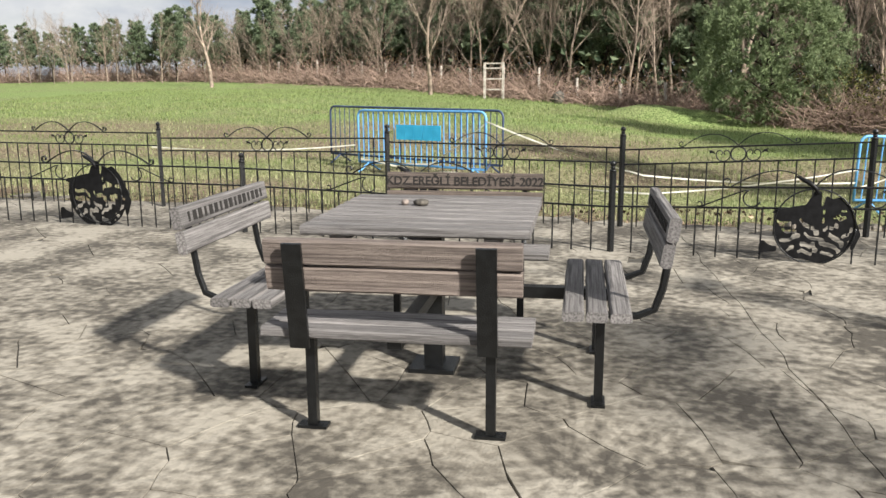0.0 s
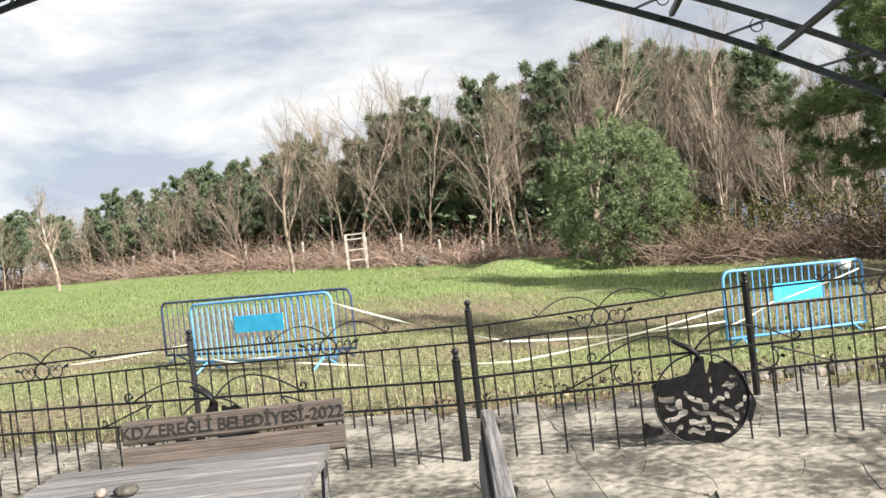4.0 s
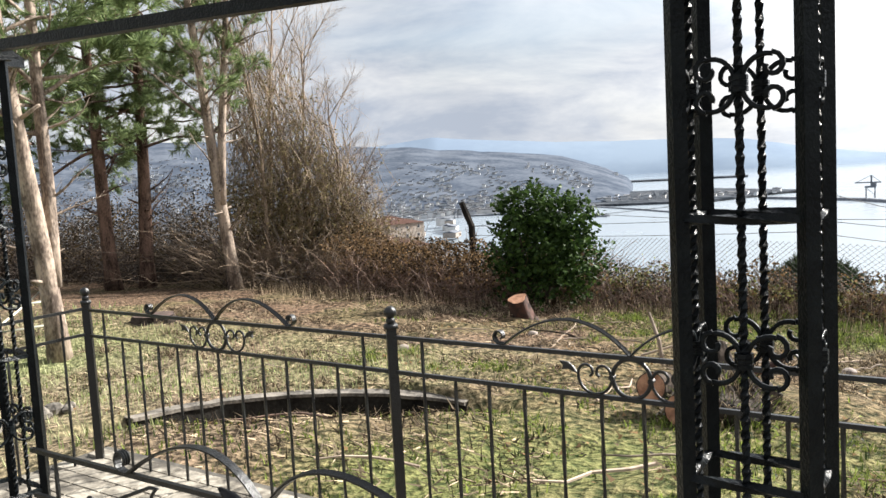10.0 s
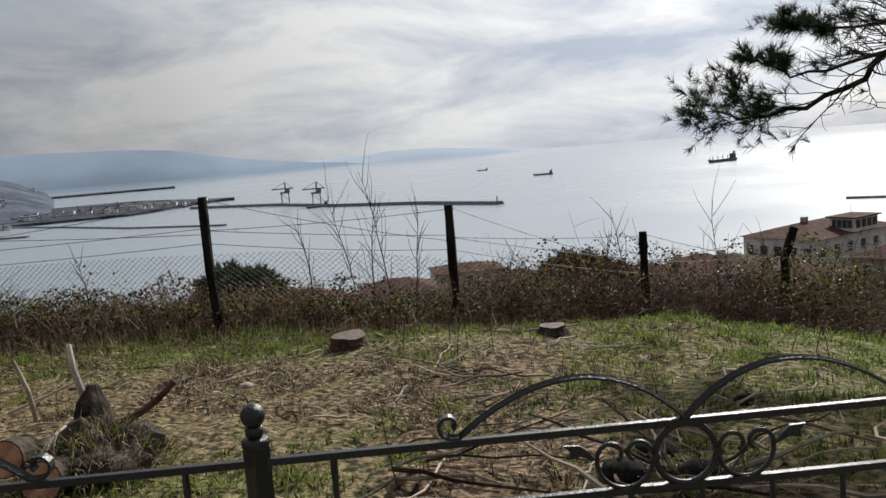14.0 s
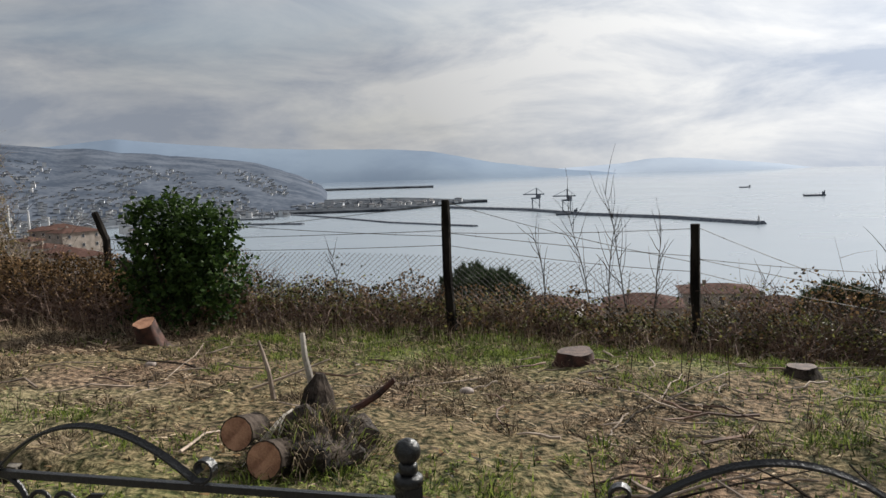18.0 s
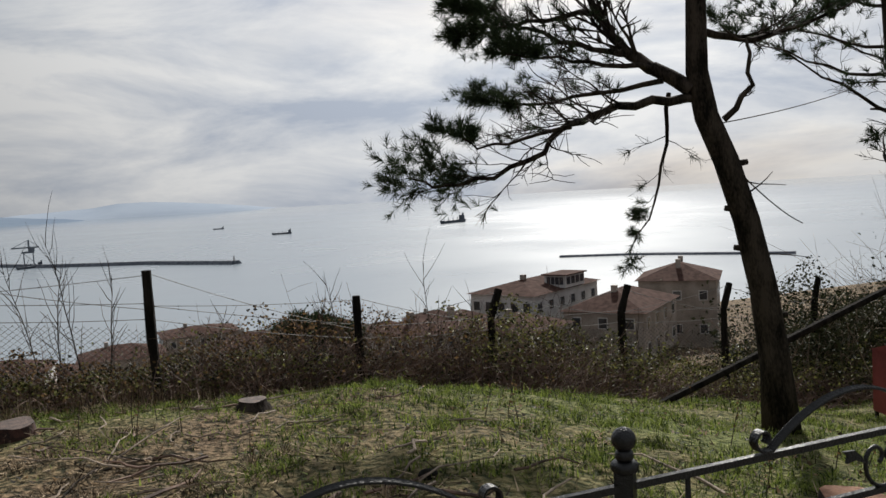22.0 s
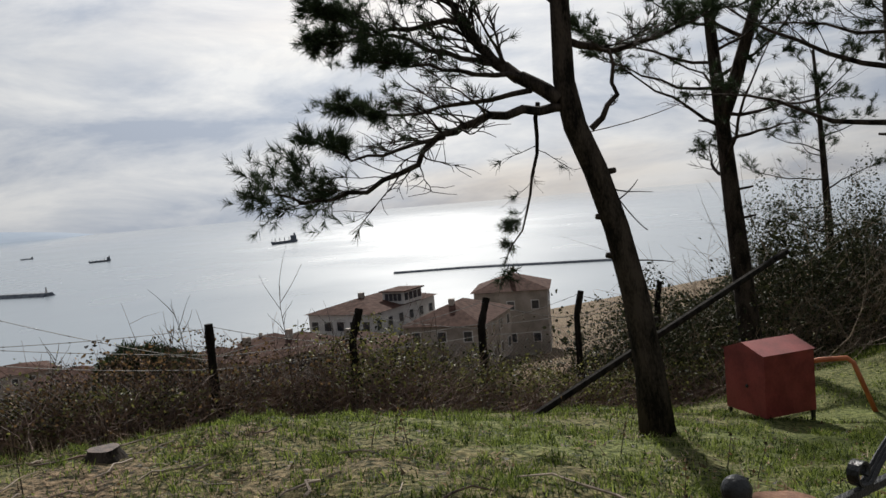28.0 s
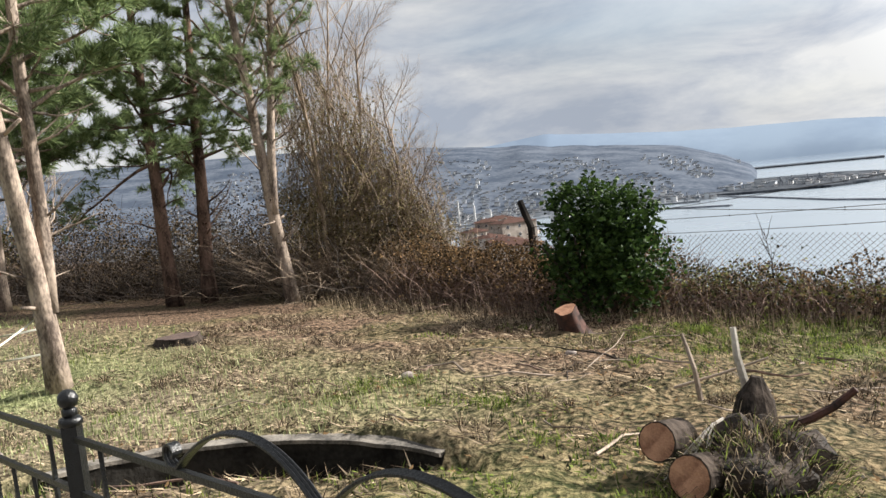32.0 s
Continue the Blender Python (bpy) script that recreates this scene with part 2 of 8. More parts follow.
BLUE = material("blue_paint", (0.09, 0.30, 0.60), (0.16, 0.42, 0.78), 0.45, 0, 6, fine=0.2)
BLUE_DARK = material("dark_blue_paint", (0.02, 0.035, 0.08), (0.045, 0.07, 0.14), 0.5, 0, 6)
CYAN = material("cyan_plate", (0.03, 0.42, 0.72), (0.05, 0.52, 0.85), 0.5, 0, 4)
TAPE = material("white_tape", (0.36, 0.35, 0.29), (0.54, 0.53, 0.45), 0.6, 0, 5)
RED = material("red_paint", (0.155, 0.018, 0.018), (0.26, 0.042, 0.038), 0.55, 0, 3, 0.15, 30, fine=0.3)
RED_PIPE = material("orange_pipe", (0.34, 0.085, 0.03), (0.5, 0.16, 0.06), 0.5, 0, 5)
LOG_END = material("cut_wood", (0.22, 0.10, 0.055), (0.44, 0.23, 0.135), 0.8, 0, 12, 0.4, 40, fine=0.4)
LOG_RED = material("red_cut_bark", (0.016, 0.008, 0.006), (0.075, 0.030, 0.020), 0.9, 0, 8, 0.6, 20, fine=0.4)
POST_WOOD = material("dark_post", (0.006, 0.005, 0.0045), (0.024, 0.020, 0.017), 0.95, 0, 9, 0.8, 30, stretch=(1, 1, 0.3), fine=0.4, spec=0.1)
POST_PALE = material("pale_post", (0.30, 0.27, 0.23), (0.55, 0.50, 0.44), 0.85, 0, 6, fine=0.4)
WIRE = material("fence_wire", (0.022, 0.020, 0.018), (0.055, 0.050, 0.045), 0.7, 0.0, 5)
PLASTIC = material("white_plastic", (0.75, 0.76, 0.78), (0.86, 0.87, 0.88), 0.4, 0, 6)
PEBBLE = material("pinkish_stone", (0.14, 0.115, 0.10), (0.34, 0.28, 0.245), 0.8, 0, 10, 0.4, 40)
# Roof and wall colours are darkened to carry the houses' backlit side.
ROOF_TILE = material("backlit_roof_tiles", (0.046, 0.025, 0.020), (0.090, 0.052, 0.043), 0.95, 0, 1.5, fine=0.3, spec=0.05)
HOUSE_WALL = material("plaster", (0.22, 0.19, 0.165), (0.34, 0.30, 0.265), 0.9, 0, 0.6, fine=0.3, vary=0.2)
HOUSE_WHITE = material("white_plaster", (0.42, 0.41, 0.40), (0.56, 0.55, 0.54), 0.9, 0, 0.6)
GLASS = material("window_dark", (0.02, 0.024, 0.03), (0.05, 0.055, 0.065), 0.15, 0, 2)
# Bright shaded walls and hill-toned roofs: the town's haze is in the colour.
TOWN_WALL = leafy("haze_lightened_buildings", (0.40, 0.425, 0.46), (0.62, 0.615, 0.61), 0.9, 0.0)
TOWN_ROOF = leafy("haze_toned_roofs", (0.085, 0.100, 0.118), (0.15, 0.145, 0.148), 0.9, 0.0)
# Bluish greys of the far land carry the haze over the bay.
HILL = material("haze_tinted_hill", (0.050, 0.062, 0.084), (0.102, 0.116, 0.142), 1.0, 0, 0.012, fine=0.7, spec=0.0)
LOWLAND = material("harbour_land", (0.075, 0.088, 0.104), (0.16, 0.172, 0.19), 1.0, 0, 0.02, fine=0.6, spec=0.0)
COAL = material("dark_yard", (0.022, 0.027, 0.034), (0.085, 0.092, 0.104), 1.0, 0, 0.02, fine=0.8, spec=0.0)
SOIL = material("dark_soil", (0.008, 0.006, 0.0045), (0.055, 0.038, 0.026), 0.95, 0, 9, 0.9, 30, fine=0.5)
# Distance haze is put into both mountain colours, paler for the headland.
MOUNTAIN = material("haze_tinted_mountain", (0.165, 0.21, 0.275), (0.20, 0.25, 0.315), 1.0, 0, 0.002, spec=0.0)
MOUNTAIN_HAZED = material("haze_faded_mountain", (0.30, 0.35, 0.425), (0.34, 0.39, 0.46), 1.0, 0, 0.002, spec=0.0)
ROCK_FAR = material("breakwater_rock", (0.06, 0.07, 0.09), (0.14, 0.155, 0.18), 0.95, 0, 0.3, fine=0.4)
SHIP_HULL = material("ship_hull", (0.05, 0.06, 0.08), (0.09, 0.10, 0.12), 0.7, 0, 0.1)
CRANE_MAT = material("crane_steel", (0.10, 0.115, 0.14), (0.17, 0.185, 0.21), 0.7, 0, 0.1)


def ground_material():
    m = bpy.data.materials.new("meadow")
    m.use_nodes = True
    n, l = m.node_tree.nodes, m.node_tree.links
    b = n["Principled BSDF"]
    co = n.new("ShaderNodeTexCoord")

    def tex(scale, detail, dist=0.0):
        t = n.new("ShaderNodeTexNoise")
        t.inputs["Scale"].default_value, t.inputs["Detail"].default_value, t.inputs["Distortion"].default_value = scale, detail, dist
        l.new(co.outputs["Object"], t.inputs["Vector"])
        return t

    def ramp(src, p0, c0, p1, c1):
        r = n.new("ShaderNodeValToRGB")
        r.color_ramp.elements[0].position, r.color_ramp.elements[1].position = p0, p1
        r.color_ramp.elements[0].color, r.color_ramp.elements[1].color = (*c0, 1), (*c1, 1)
        l.new(src, r.inputs["Fac"])
        return r

    fine = tex(15, 8)
    soil = ramp(fine.outputs["Fac"], 0.38, (0.014, 0.0095, 0.0065), 0.64, (0.225, 0.15, 0.10))
    green = ramp(fine.outputs["Fac"], 0.34, (0.04, 0.058, 0.016), 0.7, (0.19, 0.215, 0.07))
    patch = ramp(tex(0.42, 7, 0.4).outputs["Fac"], 0.42, (0, 0, 0), 0.60, (1, 1, 1))
    lawn = n.new("ShaderNodeAttribute")
    lawn.attribute_name = "lawn"
    add = n.new("ShaderNodeMath")
    add.operation = "MULTIPLY_ADD"
    l.new(patch.outputs["Color"], add.inputs[0])
    add.inputs[1].default_value, add.use_clamp = 0.30, True
    l.new(lawn.outputs["Fac"], add.inputs[2])
    mx = n.new("ShaderNodeMixRGB")
    l.new(add.outputs[0], mx.inputs["Fac"])
    l.new(soil.outputs["Color"], mx.inputs["Color1"])
    l.new(green.outputs["Color"], mx.inputs["Color2"])
    earth = ramp(fine.outputs["Fac"], 0.36, (0.060, 0.045, 0.031), 0.66, (0.33, 0.27, 0.18))
    turf = ramp(fine.outputs["Fac"], 0.36, (0.065, 0.105, 0.028), 0.66, (0.31, 0.39, 0.15))
    pale, mx2, mx3 = n.new("ShaderNodeAttribute"), n.new("ShaderNodeMixRGB"), n.new("ShaderNodeMixRGB")
    pale.attribute_name = "inland"
    l.new(add.outputs[0], mx2.inputs["Fac"])
    l.new(earth.outputs["Color"], mx2.inputs["Color1"])
    l.new(turf.outputs["Color"], mx2.inputs["Color2"])
    l.new(pale.outputs["Fac"], mx3.inputs["Fac"])
    l.new(mx.outputs["Color"], mx3.inputs["Color1"])
    l.new(mx2.outputs["Color"], mx3.inputs["Color2"])
    l.new(mx3.outputs["Color"], b.inputs["Base Color"])
    b.inputs["Roughness"].default_value, b.inputs["Specular IOR Level"].default_value = 0.95, 0.1
    bp = n.new("ShaderNodeBump")
    l.new(fine.outputs["Fac"], bp.inputs["Height"])
    bp.inputs["Strength"].default_value, bp.inputs["Distance"].default_value = 1.0, 0.09
    l.new(bp.outputs["Normal"], b.inputs["Normal"])
    return m


def sea_material():
    m = bpy.data.materials.new("sea")
    m.use_nodes = True
    n, l = m.node_tree.nodes, m.node_tree.links
    b = n["Principled BSDF"]
    b.inputs["Base Color"].default_value = (0.19, 0.225, 0.26, 1)
    b.inputs["Roughness"].default_value, b.inputs["IOR"].default_value = 0.23, 1.33
    co = n.new("ShaderNodeTexCoord")
    t, big = n.new("ShaderNodeTexNoise"), n.new("ShaderNodeTexNoise")
    t.inputs["Scale"].default_value, t.inputs["Detail"].default_value = 0.09, 5
    big.inputs["Scale"].default_value, big.inputs["Detail"].default_value = 0.006, 3
    l.new(co.outputs["Object"], t.inputs["Vector"])
    l.new(co.outputs["Object"], big.inputs["Vector"])
    bp = n.new("ShaderNodeBump")
    bp.inputs["Strength"].default_value, bp.inputs["Distance"].default_value = 0.25, 0.6
    l.new(t.outputs["Fac"], bp.inputs["Height"])
    l.new(bp.outputs["Normal"], b.inputs["Normal"])
    rng = n.new("ShaderNodeMapRange")
    rng.inputs["To Min"].default_value, rng.inputs["To Max"].default_value = 0.17, 0.33
    l.new(big.outputs["Fac"], rng.inputs["Value"])
    reach, calm, mul = n.new("ShaderNodeVectorMath"), n.new("ShaderNodeMapRange"), n.new("ShaderNodeMath")
    reach.operation, mul.operation = "LENGTH", "MULTIPLY"
    l.new(co.outputs["Object"], reach.inputs[0])
    for key, value in (("From Min", 1500.0), ("From Max", 3600.0), ("To Min", 1.0), ("To Max", 0.38)):
        calm.inputs[key].default_value = value
    l.new(reach.outputs["Value"], calm.inputs["Value"])
    l.new(rng.outputs["Result"], mul.inputs[0])
    l.new(calm.outputs["Result"], mul.inputs[1])
    l.new(mul.outputs[0], b.inputs["Roughness"])
    return m


MEADOW, SEA = ground_material(), sea_material()


# ---- building helpers ----
class Build:
    """Collects vertices and faces for one mesh."""

    def __init__(self):
        self.v, self.f = [], []

    def box(self, c, s, m=None):
        k = len(self.v)
        for dx in (-0.5, 0.5):
            for dy in (-0.5, 0.5):
                for dz in (-0.5, 0.5):
                    p = Vector((dx * s[0], dy * s[1], dz * s[2]))
                    if m:
                        p = m @ p
                    self.v.append((p[0] + c[0], p[1] + c[1], p[2] + c[2]))
        self.f += [(k, k + 1, k + 3, k + 2), (k + 4, k + 6, k + 7, k + 5), (k, k + 4, k + 5, k + 1), (k + 2, k + 3, k + 7, k + 6),
                   (k, k + 2, k + 6, k + 4), (k + 1, k + 5, k + 7, k + 3)]
        return self

    def tube(self, pts, radii, n=6, twist=0.0, flat=1.0, caps=True):
        """A tube through pts; twist in turns over its length; flat squeezes one axis."""
        pts = [Vector(p) for p in pts]
        if not isinstance(radii, (list, tuple)):
            radii = [radii] * len(pts)
        k, up = len(self.v), None
        for i, p in enumerate(pts):
            d = pts[min(i + 1, len(pts) - 1)] - pts[max(i - 1, 0)]
            d = d.normalized() if d.length > 1e-9 else Vector((0, 0, 1))
            if up is None:
                up = d.orthogonal().normalized() if abs(d.z) > 0.99 else Vector((0, 0, 1)).cross(d).normalized()
            a = (up - d * up.dot(d))
            a = a.normalized() if a.length > 1e-6 else d.orthogonal().normalized()
            up, b = a, d.cross(a)
            ph = math.pi / n + math.tau * twist * i / max(1, len(pts) - 1)
            for j in range(n):
                an = ph + math.tau * j / n
                self.v.append(tuple(p + a * (math.cos(an) * radii[i]) + b * (math.sin(an) * radii[i] * flat)))
        for i in range(len(pts) - 1):
            for j in range(n):
                q, r = k + i * n + j, k + i * n + (j + 1) % n
                self.f.append((q, r, r + n, q + n))
        if caps:
            self.f.append(tuple(k + j for j in reversed(range(n))))
            self.f.append(tuple(k + (len(pts) - 1) * n + j for j in range(n)))
        return self

    def ball(self, c, r, n=10, m=7, squash=1.0):
        pts = [(c[0], c[1], c[2] - r * squash * math.cos(math.pi * (i + 0.02) / (m + 0.04))) for i in range(m + 1)]
        return self.tube(pts, [max(0.0005, r * math.sin(math.pi * (i + 0.02) / (m + 0.04))) for i in range(m + 1)], n)

    def prism(self, poly, z0, z1, inset=0.0):
        """An upright prism over a polygon, its upper edge chamfered by inset."""
        k, n = len(self.v), len(poly)
        cx, cy = sum(p[0] for p in poly) / n, sum(p[1] for p in poly) / n
        self.v += [(p[0], p[1], z0) for p in poly]
        self.v += [(p[0], p[1], z1 - inset) for p in poly]
        for p in poly:
            d = max(1e-6, math.hypot(p[0] - cx, p[1] - cy))
            s = max(0.0, 1 - inset * 1.4 / d)
            self.v.append((cx + (p[0] - cx) * s, cy + (p[1] - cy) * s, z1))
        for j in range(n):
            i = (j + 1) % n
            self.f += [(k + j, k + i, k + n + i, k + n + j), (k + n + j, k + n + i, k + 2 * n + i, k + 2 * n + j)]
        self.f.append(tuple(k + 2 * n + j for j in range(n)))
        return self

    def mesh(self, name):
        me = bpy.data.meshes.new(name)
        me.from_pydata(self.v, [], self.f)
        me.update()
        return me


def smooth(me):
    me.polygons.foreach_set("use_smooth", [True] * len(me.polygons))
    return me


def part(name, build, mat, parent, label="", soft=False):
    """One mesh as a part of a thing."""
    me = build if isinstance(build, bpy.types.Mesh) else build.mesh(name)
    if not me.materials:
        me.materials.append(mat)
    if soft:
        smooth(me)
    ob = new(name, me)
    ob.parent = parent
    return tagged(ob, label)


def thing(name, label, category, m=None, group="", kind=""):
    """An empty at the base of a thing, which parents its parts."""
    ob = new(name)
    ob.empty_display_size = 0.1
    if m is not None:
        ob.matrix_world = m
    return tagged(ob, label, category, group, kind)


def solo(name, build, mat, label, category="", group="", kind="", m=None, soft=False):
    """A thing made of one mesh."""
    me = build if isinstance(build, bpy.types.Mesh) else build.mesh(name)
    if not me.materials:
        me.materials.append(mat)
    if soft:
        smooth(me)
    ob = new(name, me)
    if m is not None:
        ob.matrix_world = m
    return tagged(ob, label, category, group, kind)


def step(a, b, t):
    t = min(1.0, max(0.0, (t - a) / (b - a)))
    return t * t * (3 - 2 * t)


SEA_Z = -58.4


def ground_z(x, y):
    """Height of the ground round the terrace, the lawn, and the slope down to the sea."""
    e = max(0.0, x - 4.0)
    z = -0.10 - 0.25 * step(0, 3, e) - 0.50 * step(2, 11, e)
    z -= 0.2 * min(7.2, max(0.0, -2 - y)) * step(0.3, 3.0, e)
    z -= 0.45 * step(5.4, 10.5, y) * (1 - step(0, 5, e)) * (1 - 0.75 * step(1, -4, x))
    z -= 0.52 * step(2.06, 1.90, math.hypot(x - 5.05, y - 4.75)) * step(0.40, 0.92, ((x - 5.05) * 0.70 + (y - 4.75) * 0.72) / 1.95)
    z += 0.03 * max(0.0, min(50, y - 12)) * min(1.3, max(0.0, (7 - x) / 20)) * (1 - step(0, 10, e))
    z -= step(11.0, 13.8, x) * (0.18 * step(3.2, 1.0, y) + 0.36 * step(0.8, -2.4, y))
    s = max(0.0, e - 10.6 - 6 * step(10, 26, y))
    z -= min(s * 0.42, 9 + max(0.0, s - 21.4) * 0.17)
    if x > 200:
        z = min(z, -30 - (x - 200) * 0.18)
    z += 0.05 * noise.noise(Vector((x * 0.5, y * 0.5, 0))) * step(4.3, 6, max(x, y))
    if 4.2 < x < 15 and -16 < y < 15:
        w = step(4.3, 5.2, x)
        z += w * (0.065 * noise.noise(Vector((x * 1.3, y * 1.3, 5))) + 0.055 * noise.noise(Vector((x * 2.9, y * 2.9, 9))))
    return max(z, -66)


STUMP_TOP = material("grey_cut_wood", (0.035, 0.021, 0.017), (0.105, 0.066, 0.052), 0.85, 0, 12, 0.4, 40, fine=0.4)

# ---- ground, terrace and sea ----
def make_ground():
    xs = [-600, -300, -150, -80, -50, -35, -25, -18, -14] + [-12 + i * 1.0 for i in range(15)] + [3 + i * 0.14 for i in range(86)] + [15.04 + i * 0.4 for i in range(16)]
    xs += [21.5 + i * 2 for i in range(16)] + [56, 65, 80, 100, 130, 160, 200, 240, 280, 320, 360, 400, 460]
    ys = [-600, -400, -250, -160, -110, -80, -60, -45, -36, -30] + [-26 + i * 1.0 for i in range(22)] + [-4 + i * 0.15 for i in range(120)]
    ys += [14.2 + i * 1.5 for i in range(30)] + [62, 70, 80, 100, 130, 170, 230, 300, 400, 600]
    b = Build()
    lawn, inland = [], []
    for x in xs:
        for y in ys:
            b.v.append((x, y, ground_z(x, y)))
            south = step(0.5, -5, y) * step(14, 9, x)
            inland.append(max(step(5.5, 8.0, y) * step(9.5, 6.5, x), 0.5 * step(4.0, 6.0, y) * step(10.5, 7.5, x)))
            north = step(6.5, 12, y) * step(9, 5, x)
            near_fence = 0.5 * step(8.2, 6.6, x) * step(4.2, 4.6, x) * step(0.6, 2.2, y) * step(5.0, 4.0, y) + 0.55 * step(9.8, 11.8, x) * step(14.4, 13.2, x) * step(6, 3, y)
            far_lawn = 0.5 * north * step(19, 27, y) - 0.32 * north * step(11, 15, y) * step(24, 18, y)
            lawn.append(min(1.0, max(south * 0.72, north * 0.30 + far_lawn + 0.7 * north * noise.noise(Vector((x * 0.16, y * 0.42, 12))), near_fence) - 0.05))
    n = len(ys)
    for i in range(len(xs) - 1):
        for j in range(n - 1):
            k = i * n + j
            b.f.append((k, k + n, k + n + 1, k + 1))
    me = b.mesh("ground")
    at = me.attributes.new("lawn", "FLOAT", "POINT")
    at.data.foreach_set("value", lawn)
    at = me.attributes.new("inland", "FLOAT", "POINT")
    at.data.foreach_set("value", inland)
    solo("ground", me, MEADOW, "dry grassy ground falling away towards the sea", "ground", kind="structure", soft=True)
    s = Build()
    ring = [(4950 * math.cos(math.tau * i / 96), 4950 * math.sin(math.tau * i / 96), SEA_Z) for i in range(96)]
    s.v, s.f = ring, [tuple(range(96))]
    solo("water", s, SEA, "calm silvery sea reaching to the horizon", "sea", kind="structure")


make_ground()

TX0, TX1, TY0, TY1 = -13.0, 4.16, -17.0, 5.50
t_base = Build().box(((TX0 + TX1) / 2, (TY0 + TY1) / 2, -0.157), (TX1 - TX0, TY1 - TY0, 0.29))
terrace = solo("pavement", t_base, PAVE_BASE, "stamped concrete terrace in the pattern of broken stone", "terrace", kind="structure")


# ---- iron fences ----
def spiral(cx, cz, r0, r1, a0, turns, n=14):
    """A scroll in the plane of the fence, as (along, height) pairs."""
    out = []
    for i in range(n + 1):
        t = i / n
        a, r = a0 + math.tau * turns * t, r0 + (r1 - r0) * t
        out.append((cx + r * math.cos(a), cz + r * math.sin(a)))
    return out


def plane(pts):
    return [(p[0], 0.0, p[1]) for p in pts]


def bez(p0, p1, p2, n=12):
    return [((1 - t) ** 2 * p0[0] + 2 * t * (1 - t) * p1[0] + t * t * p2[0], (1 - t) ** 2 * p0[1] + 2 * t * (1 - t) * p1[1] + t * t * p2[1])
            for t in (i / n for i in range(n + 1))]


def band(pts, width, thick):
    """A flat strip of iron standing across the fence's plane, ribbed along its length."""
    b = Build()
    pts = [Vector(p) for p in pts]
    prof = [(-0.5, 0), (-0.5, 1), (-0.32, 1.7), (-0.17, 0.9), (0.0, 1.7), (0.17, 0.9), (0.32, 1.7), (0.5, 1), (0.5, 0)]
    k = 0
    for i, p in enumerate(pts):
        d = (pts[min(i + 1, len(pts) - 1)] - pts[max(i - 1, 0)]).normalized()
        nn = Vector((-d.z, 0, d.x))
        if i and nn.dot(last) < 0 and abs(nn.dot(last)) > 0.7:
            nn = -nn
        last = nn
        for u, w in prof:
            b.v.append(tuple(p + Vector((0, u * width, 0)) + nn * (w * thick)))
    n = len(prof)
    for i in range(len(pts) - 1):
        for j in range(n):
            q, r = i * n + j, i * n + (j + 1) % n
            b.f.append((q, r, r + n, q + n))
    b.f += [tuple(reversed(range(n))), tuple((len(pts) - 1) * n + j for j in range(n))]
    return b


def twisted(p0, p1, size, turns, seg):
    pts = [Vector(p0).lerp(Vector(p1), i / seg) for i in range(seg + 1)]
    return Build().tube(pts, size * 0.71, 4, turns)


def fence_post(x, y, z, h, label, group):
    t = thing("fence_post", label, "fence post", pose(x, y, z), group)
    if (h, "shaft") not in MESHES:
        MESHES[h, "shaft"] = Build().tube([(0, 0, 0), (0, 0, h - 0.075)], 0.0275, 4).mesh("shaft")
        c = Build()
        for zz, r in ((h - 0.082, 0.029), (h - 0.058, 0.019)):
            c.tube([(0, 0, zz - 0.012), (0, 0, zz - 0.006), (0, 0, zz + 0.006), (0, 0, zz + 0.012)], [r * 0.8, r, r, r * 0.8], 12)
        c.tube([(0, 0, h - 0.08), (0, 0, h - 0.042)], 0.012, 8)
        MESHES[h, "collar"] = smooth(c.mesh("collar"))
        MESHES[h, "ball"] = smooth(Build().ball((0, 0, h - 0.025), 0.0255, 16, 10).mesh("ball"))
    part("shaft", MESHES[h, "shaft"], IRON, t)
    part("collar", MESHES[h, "collar"], IRON, t)
    part("ball", MESHES[h, "ball"], IRON, t)
    return t


MESHES = {}


def cubic(p0, p1, p2, p3, n=18):
    return [tuple((1 - t) ** 3 * a + 3 * t * (1 - t) ** 2 * b + 3 * t * t * (1 - t) * c + t ** 3 * d for a, b, c, d in zip(p0, p1, p2, p3))
            for t in (i / n for i in range(n + 1))]


